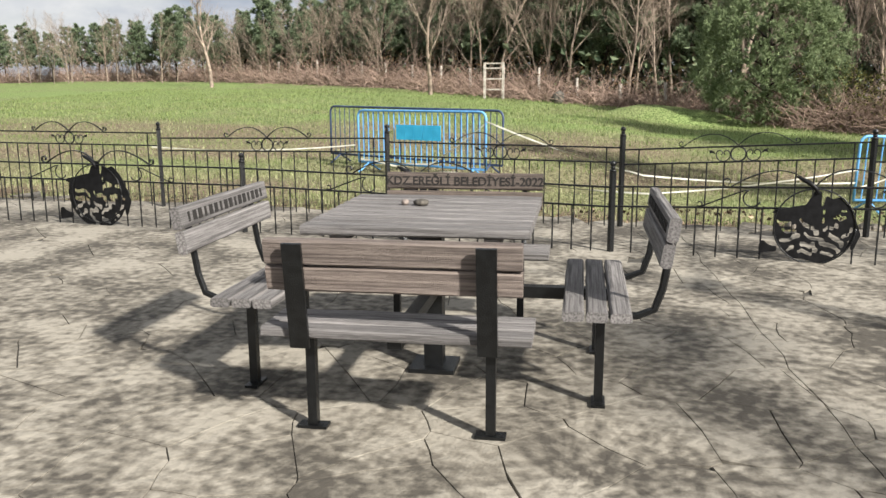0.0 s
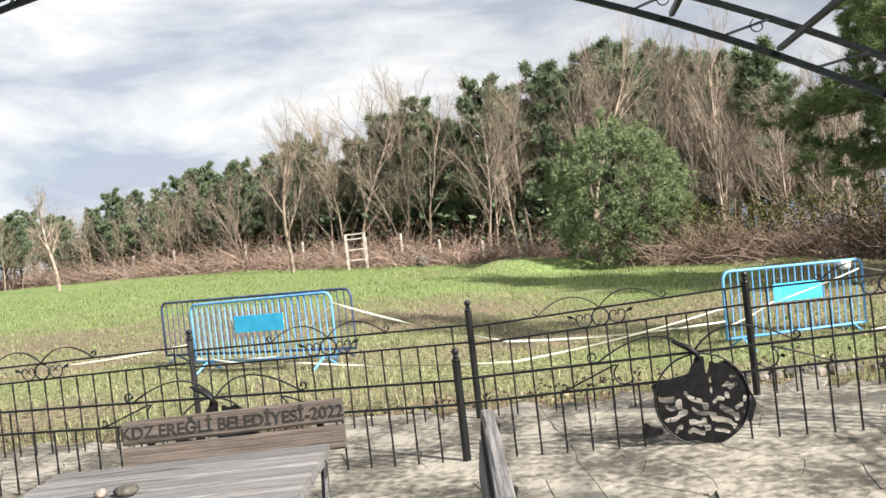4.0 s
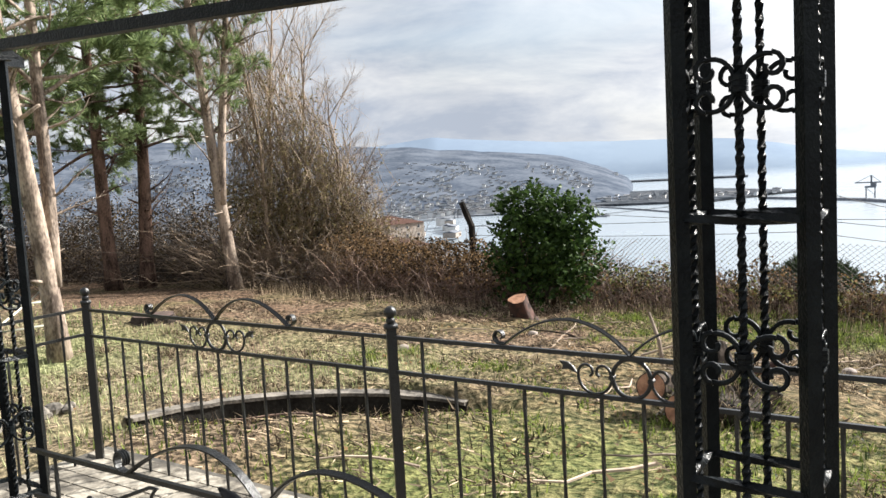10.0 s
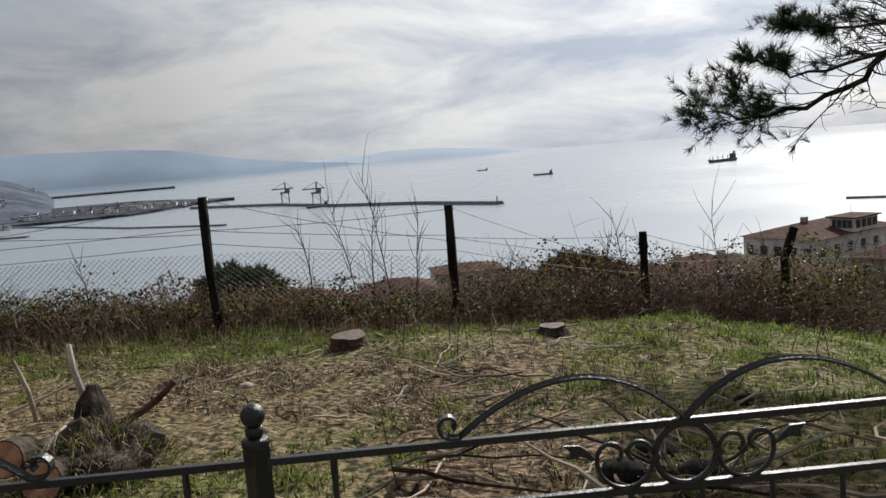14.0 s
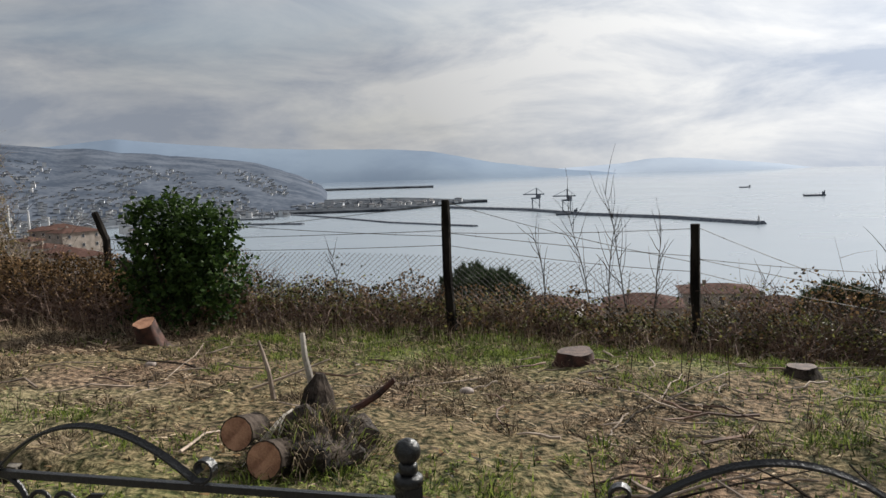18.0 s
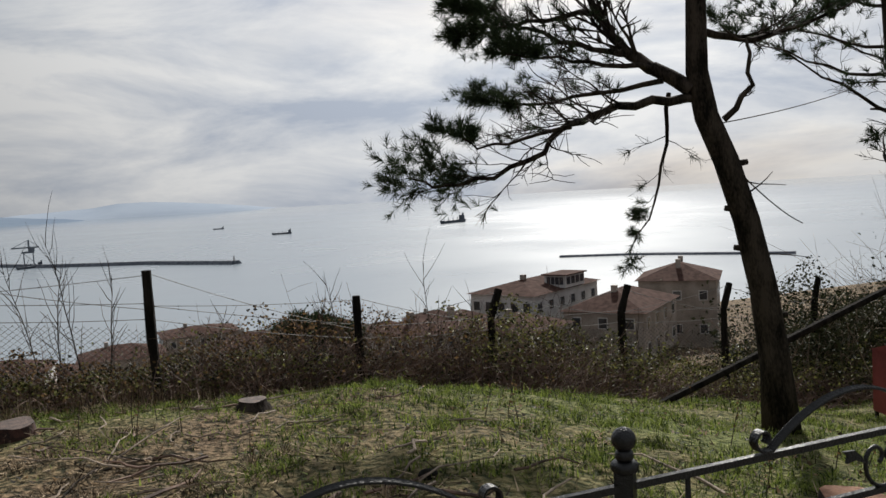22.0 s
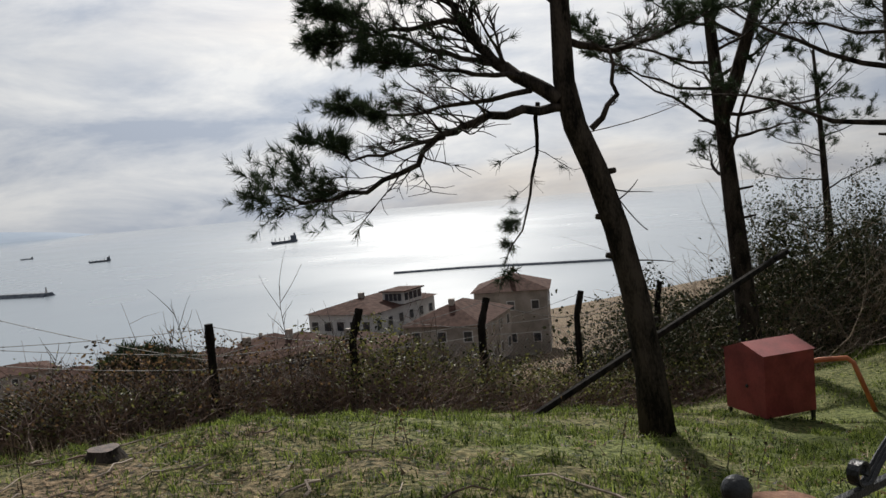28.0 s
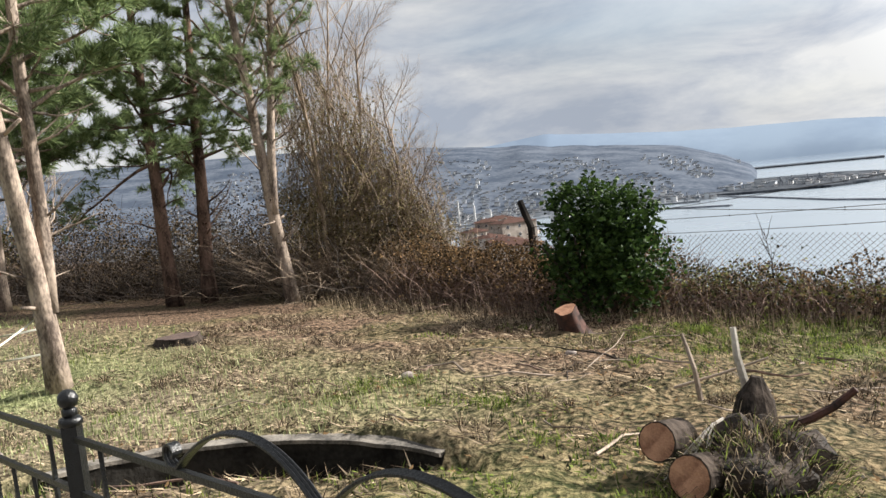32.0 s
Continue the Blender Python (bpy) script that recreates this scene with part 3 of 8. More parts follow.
def scroll_set(t, top, low, c, half, rise, w, shear=0.0):
    """The ring, arches and small scrolls over the middle of a panel, in the panel's own axes."""
    key = (round(top, 3), round(half, 3), round(rise, 3))
    if key not in MESHES:
        r = (top - low) / 2 - 0.004
        mid = low + r + 0.004
        ring = Build().tube(plane([(r * math.cos(math.tau * i / 28), mid + r * math.sin(math.tau * i / 28)) for i in range(29)]), 0.0075, 6)
        foot = half - 0.055
        arch = cubic((0.004, top + 0.006), (half * 0.27, top + rise * 1.5), (half * 0.60, top + rise * 1.32), (foot, top + 0.010)) + spiral(foot + 0.022, top + 0.040, 0.031, 0.014, -1.75, 0.92, 14)
        cr = r * 0.92
        cx, cz = r + cr + 0.004, low + cr + 0.006
        curl = list(reversed(spiral(cx - cr * 0.42, cz + cr * 0.20, cr * 0.52, cr * 0.24, 2.9, -0.62, 9)))
        curl += [(cx + cr * math.cos(a), cz + cr * math.sin(a)) for a in (math.pi * (0.98 + 1.06 * i / 14) for i in range(15))]
        curl += spiral(cx + cr * 0.44, cz + cr * 0.20, cr * 0.54, cr * 0.24, 0.2, 0.62, 9)
        leaf = Build()
        x0, z0 = cx + cr, cz + 0.012
        leaf.v = [(x0, -0.004, z0 - 0.008), (x0 + 0.018, -0.004, z0 + 0.016), (x0 + 0.036, -0.004, z0 + 0.030), (x0 + 0.070, -0.004, z0 + 0.032), (x0 + 0.056, -0.004, z0 + 0.018), (x0 + 0.060, -0.004, z0 + 0.002), (x0 + 0.034, -0.004, z0 + 0.006)]
        k = len(leaf.v)
        leaf.v += [(a, 0.004, c2) for a, _, c2 in leaf.v]
        leaf.f = [tuple(reversed(range(k))), tuple(range(k, 2 * k))] + [(i, (i + 1) % k, k + (i + 1) % k, k + i) for i in range(k)]
        knot = Build().tube([(r + 0.002, -0.011, mid), (r + 0.002, 0.011, mid)], 0.010, 8)
        MESHES[key] = [("ring", smooth(ring.mesh("ring")), 0), ("arch", band(plane(arch), w, 0.0045).mesh("arch"), 1),
                       ("scroll", smooth(Build().tube(plane(curl), 0.0055, 5).mesh("scroll")), 1), ("collar", knot.mesh("collar"), 1), ("leaf", leaf.mesh("leaf"), 1)]
    for name, me, both in MESHES[key]:
        for s in ((1, -1) if both else (1,)):
            o = part(name, me, IRON, t)
            o.location = (c, 0, shear * c)
            o.rotation_euler = (0, -math.atan(shear) * s, math.pi if s < 0 else 0)


def fence_panel(p, q, top, low, label, group, gap=0.146, ornament=True, half=0.53, rise=0.105, foot=0.0, plate=False, ends=(0.0, 0.0), shift=0.0):
    """A panel between two posts: rails, twisted pickets, scrolls; ends lift or drop its two ends."""
    p, q = Vector(p), Vector(q)
    length = (q - p).length
    t = thing("iron_fence", label, "fence", pose(p.x, p.y, p.z + ends[0], 0, 0, math.degrees(math.atan2(q.y - p.y, q.x - p.x))), group)
    lk, shear = round(length, 3), (ends[1] - ends[0]) / length
    for z in (top, low):
        key = (lk, z, round(shear, 4))
        if key not in MESHES:
            MESHES[key] = twisted((0.02, 0, z + shear * 0.02), (length - 0.02, 0, z + shear * (length - 0.02)), 0.015, 0, 2).mesh("rail")
        part("rail", MESHES[key], IRON, t)
    n = max(3, round((length - 0.1) / gap))
    for i in range(1, n):
        x = length * i / n
        h = top if i in (1, n - 1) else low
        if plate and abs(x - length / 2 - shift) < 0.27:
            continue
        if (h, foot, "picket") not in MESHES:
            MESHES[h, foot, "picket"] = twisted((0, 0, foot - 0.01), (0, 0, h), 0.0105, 9, 40).mesh("picket")
        o = part("picket", MESHES[h, foot, "picket"], IRON, t)
        o.location = (x, 0, shear * x)
    if ornament:
        scroll_set(t, top, low, length / 2 + shift, half, rise, 0.024, shear)
    return t


OUT_TOP, OUT_LOW, OUT_H = 0.83, 0.69, 0.955
right_posts = [5.31, 3.2, 1.27, -0.43, -2.14, -3.86, -5.58, -7.3, -9.0, -10.7, -12.4, -14.1]
left_posts = [-12.4, -10.1, -7.8, -5.36, -2.62, -0.24, 1.91, 3.99]
for y in right_posts:
    fence_post(3.99, y, 0, OUT_H, "black iron fence post with a ball finial", "outer fence posts")
for x in left_posts[:-1]:
    fence_post(x, 5.31, 0, OUT_H, "black iron fence post with a ball finial", "outer fence posts")
for a, b in zip(right_posts, right_posts[1:]):
    fence_panel((3.99, a, 0), (3.99, b, 0), OUT_TOP, OUT_LOW, "black wrought-iron fence panel with twisted pickets and scrolls", "outer fence panels", shift={3.2: 0.035, 1.27: 0.045}.get(a, 0.0))
# the panels along the lawn hang unevenly between their posts
LEFT_ENDS = [(0, 0), (0, 0), (0, 0), (-0.056, -0.02), (-0.058, -0.075), (-0.095, 0.012), (-0.02, 0.01)]
for (a, b), ends in zip(zip(left_posts, left_posts[1:]), LEFT_ENDS):
    fence_panel((a, 5.31, 0), (b, 5.31, 0), OUT_TOP, OUT_LOW, "black wrought-iron fence panel hanging slightly askew, with twisted pickets", "outer fence panels", ends=ends)


# the inner fence with its cut plates
def cut_plate(seed):
    """A round iron plate cut like a ragged fruit with rows of slots, one mesh of small cells with eased edges."""
    rnd = random.Random(seed)
    b = Build()
    n, r = 104, 0.40
    s = 2 * r / n
    ok, slots = {}, []
    for row in range(4):
        x = -0.30 + rnd.uniform(0, 0.08)
        while x < 0.27:
            w = rnd.uniform(0.07, 0.16)
            slots.append((x, x + w, 0.0 - 0.070 * row + rnd.uniform(-0.010, 0.010), rnd.uniform(0.013, 0.021), rnd.choice((-0.034, -0.02, 0.02, 0.034))))
            x += w + rnd.uniform(0.018, 0.03)
    dots = [(rnd.uniform(0.08, 0.22), rnd.uniform(0.06, 0.19), rnd.uniform(0.010, 0.020)) for _ in range(6)]
    for i in range(n):
        for j in range(n):
            x, z = -r + (i + 0.5) * s, -r + (j + 0.5) * s
            rad = math.hypot(x, z)
            inside = rad < 0.282 and z > -0.272 - 0.02 * math.sin(14 * x)
            if x < -0.025:
                inside = inside and z < 0.125 + 0.035 * step(-0.27, -0.08, x) + 0.07 * step(-0.075, -0.028, x)
            elif x > 0.04:
                inside = inside and z < 0.235 - 0.10 * step(0.075, 0.045, x) + 0.02 * math.sin(40 * x)
            else:
                inside = inside and z < 0.27
            arm = -0.165 < z - 0.15 * x < -0.105 + 0.02 * math.sin(30 * x) and -0.385 < x < -0.25
            hook = -0.205 < z < -0.12 and -0.375 < x < -0.335
            wing = -0.17 < z < 0.05 and 0.26 < x < 0.325 - abs(z + 0.05) * 0.35
            spike = 0.09 < z < 0.125 and -0.315 + (z - 0.09) < x < -0.25
            inside = inside or arm or hook or wing or spike
            hole = 0.050 < x < 0.066 and 0.02 < z < 0.15 and not 0.075 < z < 0.092
            tilt = z + 0.14 * x + 0.013 * math.sin(29 * x + seed)
            for x0, x1, zc, hh, lip in slots:
                if x0 < x < x1 and abs(tilt - zc - (lip if x > x1 - 0.035 else -lip * 0.6 if x < x0 + 0.022 else 0)) < hh * (1.35 if x > x1 - 0.035 else 1):
                    hole = True
            for dx, dz, dr in dots:
                if math.hypot(x - dx, z - dz) < dr:
                    hole = True
            ok[i, j] = inside and not (hole and rad < 0.27)
    ids, rim = {}, {}

    def vid(i, j, side):
        if (i, j, side) not in ids:
            ids[i, j, side] = len(b.v)
            b.v.append((-r + i * s, side * 0.003, -r + j * s))
        return ids[i, j, side]
    for (i, j), o in ok.items():
        if not o:
            continue
        c = ((i, j), (i + 1, j), (i + 1, j + 1), (i, j + 1))
        b.f.append(tuple(vid(*p, -1) for p in c))
        b.f.append(tuple(vid(*p, 1) for p in reversed(c)))
        for (u, v), e in (((0, -1), (0, 1)), ((1, 0), (1, 2)), ((0, 1), (2, 3)), ((-1, 0), (3, 0))):
            if not ok.get((i + u, j + v)):
                p, q = c[e[0]], c[e[1]]
                b.f.append((vid(*p, -1), vid(*p, 1), vid(*q, 1), vid(*q, -1)))
                for sd in (-1, 1):
                    rim.setdefault(vid(*p, sd), set()).add(vid(*q, sd))
                    rim.setdefault(vid(*q, sd), set()).add(vid(*p, sd))
    for _ in range(5):
        old = list(b.v)
        for k, near in rim.items():
            m = sum((Vector(old[q]) for q in near), Vector()) / len(near)
            b.v[k] = tuple(Vector(old[k]).lerp(m, 0.5))
    return b


IN_TOP, IN_LOW, IN_H = 0.60, 0.44, 0.745


def inner_panel(p, q, seed, ends=(0.0, 0.0), shift=0.0, size=1.0):
    t = fence_panel(p, q, IN_TOP, IN_LOW, "black wrought-iron panel with a round cut-out plate", "inner fence panels", 0.16, False, plate=True, ends=ends, shift=shift)
    length = (Vector(q) - Vector(p)).length
    c = length / 2 + shift
    shear = (ends[1] - ends[0]) / length
    lift = shear * c
    low = 0.28 * (1 + (size - 1) * 0.6) - ends[0] - lift
    plate = part("plate", cut_plate(seed), PLATE, t, "ragged black cut-out plate")
    plate.location, plate.scale = (c, -0.03, low + lift), (size, 1, size)
    hoop = Build().tube([(0.288 * math.cos(math.tau * i / 44), 0, 0.288 * math.sin(math.tau * i / 44)) for i in range(45)], 0.0065, 5)
    part("hoop", hoop, IRON, t, soft=True).location = (c, -0.036, low + lift)
    stem = Build().tube([(0.015, 0, 0.25), (-0.01, 0, 0.295), (-0.06, 0, 0.335), (-0.11, 0, 0.36), (-0.15, 0, 0.378)], [0.018, 0.022, 0.024, 0.020, 0.006], 8, flat=0.8)
    part("stem", stem, PLATE, t, soft=True).location = (c, -0.03, low + lift)
    for s in (1, -1):
        arch = cubic((0.01 * s, IN_TOP + 0.006), (0.16 * s, IN_TOP + 0.20), (0.38 * s, IN_TOP + 0.15), (0.60 * s, IN_TOP + 0.008)) + spiral(0.625 * s, IN_TOP + 0.042, 0.034, 0.014, -1.8 if s > 0 else -1.34, 0.92 * s, 14)
        o = part("arch", band(plane(arch), 0.026, 0.005), IRON, t)
        o.location, o.rotation_euler = (c, 0, lift), (0, -math.atan(shear), 0)
        sw = spiral(0.83 * s, IN_LOW + 0.032, 0.012, 0.028, 0.4 if s > 0 else 2.7, 0.8 * s, 10) + bez((0.82 * s, IN_LOW + 0.008), (0.62 * s, IN_LOW + 0.09), (0.50 * s, IN_LOW + 0.135), 6)
        sw += [((0.44 + 0.065 * math.cos(a)) * s, IN_LOW + 0.075 + 0.065 * math.sin(a)) for a in (1.2 - 3.9 * i / 12 for i in range(13))]
        o = part("scroll", Build().tube(plane(sw), 0.006, 5), IRON, t, soft=True)
        o.location, o.rotation_euler = (c, 0, lift), (0, -math.atan(shear), 0)


AX, AY, BX, BY = 2.855, 4.075, 2.915, 1.533
for x in (-3.59, -0.207):
    fence_post(x, 4.07, 0, IN_H, "short black iron fence post with a ball finial", "inner fence posts")
inner_panel((-7.0, 4.07, 0), (-3.59, 4.07, 0), 2, shift=0.10, size=1.2)
inner_panel((-3.59, 4.07, 0), (-0.207, 4.07, 0), 5, (0.0, -0.07))
inner_panel((-0.207, 4.07, 0), (AX - 0.11, 4.07, 0), 8, (-0.065, 0.01), 0.045)
inner_panel((AX + 0.05, AY - 0.12, 0), (BX - 0.02, BY + 0.11, 0), 11, (0.0, 0.03), 0.03)


# ---- pergola ----
def flower(t, x, y, z, turn, w):
    """Two curled strips back to back on a twisted bar, bound by a collar."""
    if ("cluster", w) not in MESHES:
        b = Build()
        for s in (1, -1):
            cx, r = w * 0.56, w * 0.50
            pts = list(reversed(spiral(cx + r * 0.22, r * 0.62, r * 0.55, r * 0.22, 1.5, -0.8, 10)))
            pts += [(cx + r * math.cos(a), r * 1.12 * math.sin(a)) for a in (math.pi * (0.42 + 1.16 * i / 16) for i in range(17))]
            pts += spiral(cx + r * 0.22, -r * 0.62, r * 0.55, r * 0.22, -1.5, 0.8, 10)
            b.tube(plane([(p[0] * s, p[1]) for p in pts]), 0.0055, 4, flat=1.0)
        MESHES["cluster", w] = smooth(b.mesh("scroll_cluster"))
        k = Build()
        for dz in (-0.009, 0, 0.009):
            k.tube([(0, 0, dz - 0.004), (0, 0, dz + 0.004)], 0.0155, 8)
        MESHES["bound", w] = k.mesh("collar")
    for name, key in (("scroll_cluster", "cluster"), ("collar", "bound")):
        o = part(name, MESHES[key, w], IRON_COL, t)
        o.location, o.rotation_euler = (x, y, z), (0, 0, turn)


def column(x, y, hx, hy, bars, clusters, h=1.92):
    """Four corner posts, a twisted bar with curled strips on each face, twisted crossbars."""
    t = thing("pergola_column", "openwork black iron pergola column with twisted bars and scrolls", "column", pose(x, y, 0), "pergola columns")
    if "cpost" not in MESHES:
        MESHES["cpost"] = Build().tube([(0, 0, 0), (0, 0, h)], 0.0125 * 1.414, 4).mesh("corner_post")
        MESHES["cbar"] = twisted((0, 0, 0), (0, 0, h), 0.0115, 22, 132).mesh("twisted_bar")
    cross = {half: twisted((-half, 0, 0), (half, 0, 0), 0.014, half * 28, 10).mesh("crossbar") for half in {hx, hy}}
    for sx in (-1, 1):
        for sy in (-1, 1):
            part("corner_post", MESHES["cpost"], IRON_COL, t).location = (sx * hx, sy * hy, 0)
    for s in (-1, 1):
        part("twisted_bar", MESHES["cbar"], IRON_COL, t).location = (0, s * hy, 0)
        part("twisted_bar", MESHES["cbar"], IRON_COL, t).location = (s * hx, 0, 0)
        for z in bars:
            part("crossbar", cross[hx], IRON_COL, t).location = (0, s * hy, z)
            o = part("crossbar", cross[hy], IRON_COL, t)
            o.location, o.rotation_euler = (s * hx, 0, z), (0, 0, math.pi / 2)
        for z in clusters:
            flower(t, 0, s * hy, z, 0, hx * 0.86)
            flower(t, s * hx, 0, z, math.pi / 2, min(hy, 0.095) * 0.80)
    part("cap", Build().box((0, 0, h + 0.012), (hx * 2 + 0.05, hy * 2 + 0.05, 0.02)), IRON_COL, t)
    return t


BARS, CLUSTERS = (0.03, 0.44, 0.918, 1.368, 1.90), (0.19, 0.68, 1.134, 1.586)
column(AX, AY, 0.100, 0.110, BARS, CLUSTERS)
column(BX, BY, 0.070, 0.102, BARS, CLUSTERS)
column(-6.75, AY, 0.100, 0.110, BARS, CLUSTERS)
column(-6.75, BY, 0.070, 0.102, BARS, CLUSTERS)
PEAK_X, PEAK_Z, EAVE_X, EAVE_Z = -1.95, 3.50, 2.68, 1.93


def arch_z(x):
    """Height of the roof's curved lower chord."""
    u = min(1.0, abs(x - PEAK_X) / (EAVE_X - PEAK_X))
    return EAVE_Z + (PEAK_Z - EAVE_Z) * (1 - u ** 1.75)


def truss(y0):
    t = thing("pergola_truss", "curved iron roof truss of two square chords with scrolls", "pergola roof", pose(0, y0, 0), "pergola trusses")
    n = 36
    lo = [(PEAK_X + (EAVE_X - PEAK_X) * (-1 + 2 * i / n), -0.115, 0) for i in range(n + 1)]
    lo = [(p[0], p[1], arch_z(p[0])) for p in lo]
    up = [(PEAK_X + (p[0] - PEAK_X) * 1.1, 0.115, p[2] + 0.02 + 0.16 * math.sin(math.pi * min(i, n - i) / n) ** 0.5) for i, p in enumerate(lo)]
    part("lower_chord", Build().tube(lo, 0.025, 4), IRON_COL, t)
    part("upper_chord", Build().tube(up, 0.025, 4), IRON_COL, t)
    part("tie", Build().tube([lo[-1], up[-1]], 0.02, 4), IRON_COL, t)
    part("tie", Build().tube([lo[0], up[0]], 0.02, 4), IRON_COL, t)
    for k in range(2, n - 1, 2):
        a, b = Vector(lo[k]), Vector(up[k])
        part("strut", Build().tube([a, b], 0.012, 4), IRON_COL, t)
        m = a.lerp(b, 0.5)
        sc = [(m.x + p[0], m.y, m.z + p[1]) for p in spiral(0.07, 0.0, 0.05, 0.015, 2.0, 1.1, 12)]
        part("scroll", Build().tube(sc, 0.005, 4), IRON_COL, t)
    return t


truss(AY)
truss(BY)
for x in [EAVE_X + 0.16, 2.62, 2.02, 1.4, 0.75, 0.05, -0.65, -1.35, -1.95, -2.6, -3.3, -4.0, -4.7, -5.3, -5.9, -6.5]:
    z = arch_z(x) + (0.02 if x > EAVE_X else 0.09)
    b = Build().tube([(x, BY - 0.13, z - (0.13 if x > EAVE_X else 0)), (x, AY + 0.02, z)], 0.022, 4)
    solo("roof_purlin", b, IRON_COL, "straight square iron bar of the pergola roof", "pergola roof", "pergola purlins")


# ---- picnic table with its four benches ----
def board(length, width, thick, seed, warp=0.002):
    """A worn plank along x with rounded edges."""
    rnd = random.Random(seed)
    b, n = Build(), 7
    c = 0.008
    prof = [(-width / 2, -thick / 2 + c), (-width / 2, thick / 2 - c), (-width / 2 + c, thick / 2), (width / 2 - c, thick / 2),
            (width / 2, thick / 2 - c), (width / 2, -thick / 2 + c), (width / 2 - c, -thick / 2), (-width / 2 + c, -thick / 2)]
    for i in range(n):
        x = -length / 2 + length * i / (n - 1)
        for u, w in prof:
            b.v.append((x, u + rnd.uniform(-warp, warp), w + rnd.uniform(-warp, warp)))
    for i in range(n - 1):
        for j in range(8):
            q, r = i * 8 + j, i * 8 + (j + 1) % 8
            b.f.append((q, r, r + 8, q + 8))
    b.f += [tuple(range(8)), tuple((n - 1) * 8 + j for j in reversed(range(8)))]
    return b


def text_part(words, size, mat, parent, m):
    cu = bpy.data.curves.new("lettering", "FONT")
    cu.body, cu.size, cu.align_x, cu.align_y, cu.extrude, cu.offset = words, size, "CENTER", "CENTER", 0.0015, 0.0012
    ob = new("lettering_source", cu)
    me = bpy.data.meshes.new_from_object(ob.evaluated_get(bpy.context.evaluated_depsgraph_get()))
    bpy.data.objects.remove(ob)
    me.materials.clear()
    me.materials.append(mat)
    o = new("lettering", me)
    o.parent = parent
    o.matrix_local = m
    return tagged(o, "dark burnt letters")


def picnic_table(m):
    t = thing("picnic_table", "weathered wooden picnic table with four benches joined by black steel beams", "picnic table", m)
    for i in range(8):
        o = part("table_board", board(0.97, 0.110, 0.042, i), WOOD_GREY, t, "grey weathered plank")
        o.location = (0, -0.455 + i * 0.130, 0.759)
    for x in (-0.33, 0.33):
        part("batten", Build().box((x, 0, 0.722), (0.07, 0.96, 0.032)), WOOD_GREY, t)
    ped = Build().box((0, 0, 0.36), (0.09, 0.09, 0.69))
    part("pedestal", ped, IRON, t, "black steel pedestal")
    part("base_plate", Build().box((0, 0, 0.012), (0.22, 0.22, 0.02)), IRON, t)
    part("beam", Build().box((0, 0, 0.40), (1.72, 0.055, 0.055)), IRON, t, "black steel beam")
    part("beam", Build().box((0, 0.47, 0.40), (0.055, 0.80, 0.055)), IRON, t, "black steel beam")
    part("beam", Build().box((0, -0.47, 0.40), (0.055, 0.80, 0.055)), IRON, t, "black steel beam")
    for k, ang in enumerate((180, -90, 0, 90)):
        r = Matrix.Rotation(radians(ang), 4, "Z")
        # bench axes: x along the bench, y outwards
        bench = new("bench")
        bench.empty_display_size = 0.1
        bench.parent = t
        bench.matrix_local = r
        tagged(bench, "slatted wooden bench with a two-board back on black steel legs")
        for i in range(3):
            o = part("seat_slat", board(1.04, 0.088, 0.042, 20 + i + 5 * k), WOOD_GREY, bench)
            o.location = (0, 0.665 + i * 0.097, 0.43)
        far = ang == 0
        near = ang == 180
        levels = (0.648, 0.752) if near else (0.685, 0.792)
        out = 0.885 if near else 1.03
        for i, z in enumerate(levels):
            o = part("back_board", board(0.97 if near else 0.93 if far else 1.0, 0.098, 0.045, 40 + i + 5 * k), WOOD_BROWN if near else WOOD_DARK if far else WOOD_GREY, bench)
            o.location, o.rotation_euler = (0, out + 0.02 * i, z), (radians(82), 0, 0)
        for x in (-0.36, 0.36):
            if ang == 180:
                part("back_post", Build().box((x, 0.938, 0.585), (0.075, 0.016, 0.42), Matrix.Rotation(radians(-8), 3, "X")), IRON, bench)
            else:
                arm = [(x, 0.80, 0.40), (x, 0.93, 0.40), (x, 1.00, 0.43), (x, 1.03, 0.52), (x, 1.075, 0.82)]
                part("back_post", Build().tube(arm, 0.017, 6), IRON, bench)
            for z in levels:
                yb = out + 0.048 + (z - levels[0]) * 0.14 if near else out + 0.03
                part("bolt", Build().tube([(x, yb, z), (x, yb + 0.012, z)], 0.011, 8), STEEL, bench, "bright bolt head")
            part("leg", Build().box((x, 0.78, 0.20), (0.038, 0.038, 0.40)), IRON, bench)
            part("foot_plate", Build().box((x, 0.78, 0.008), (0.12, 0.06, 0.012)), IRON, bench)
        part("seat_rail", Build().box((0, 0.78, 0.397), (0.80, 0.04, 0.03)), IRON, bench)
        words = "KDZ.EREĞLİ BELEDİYESİ-2022" if far else None
        if words:
            text_part(words, 0.0705, LETTER, bench, Matrix.Translation((0, 1.025, 0.792)) @ Euler((radians(82), 0, 0)).to_matrix().to_4x4())
        elif ang in (90, -90):
            for j in range(16):
                bar = Build().box((-0.42 + j * 0.056, 1.0265, 0.792), (0.034 if j % 3 else 0.018, 0.004, 0.045), Matrix.Rotation(radians(-8), 3, "X"))
                part("lettering", bar, LETTER, bench)
    return t


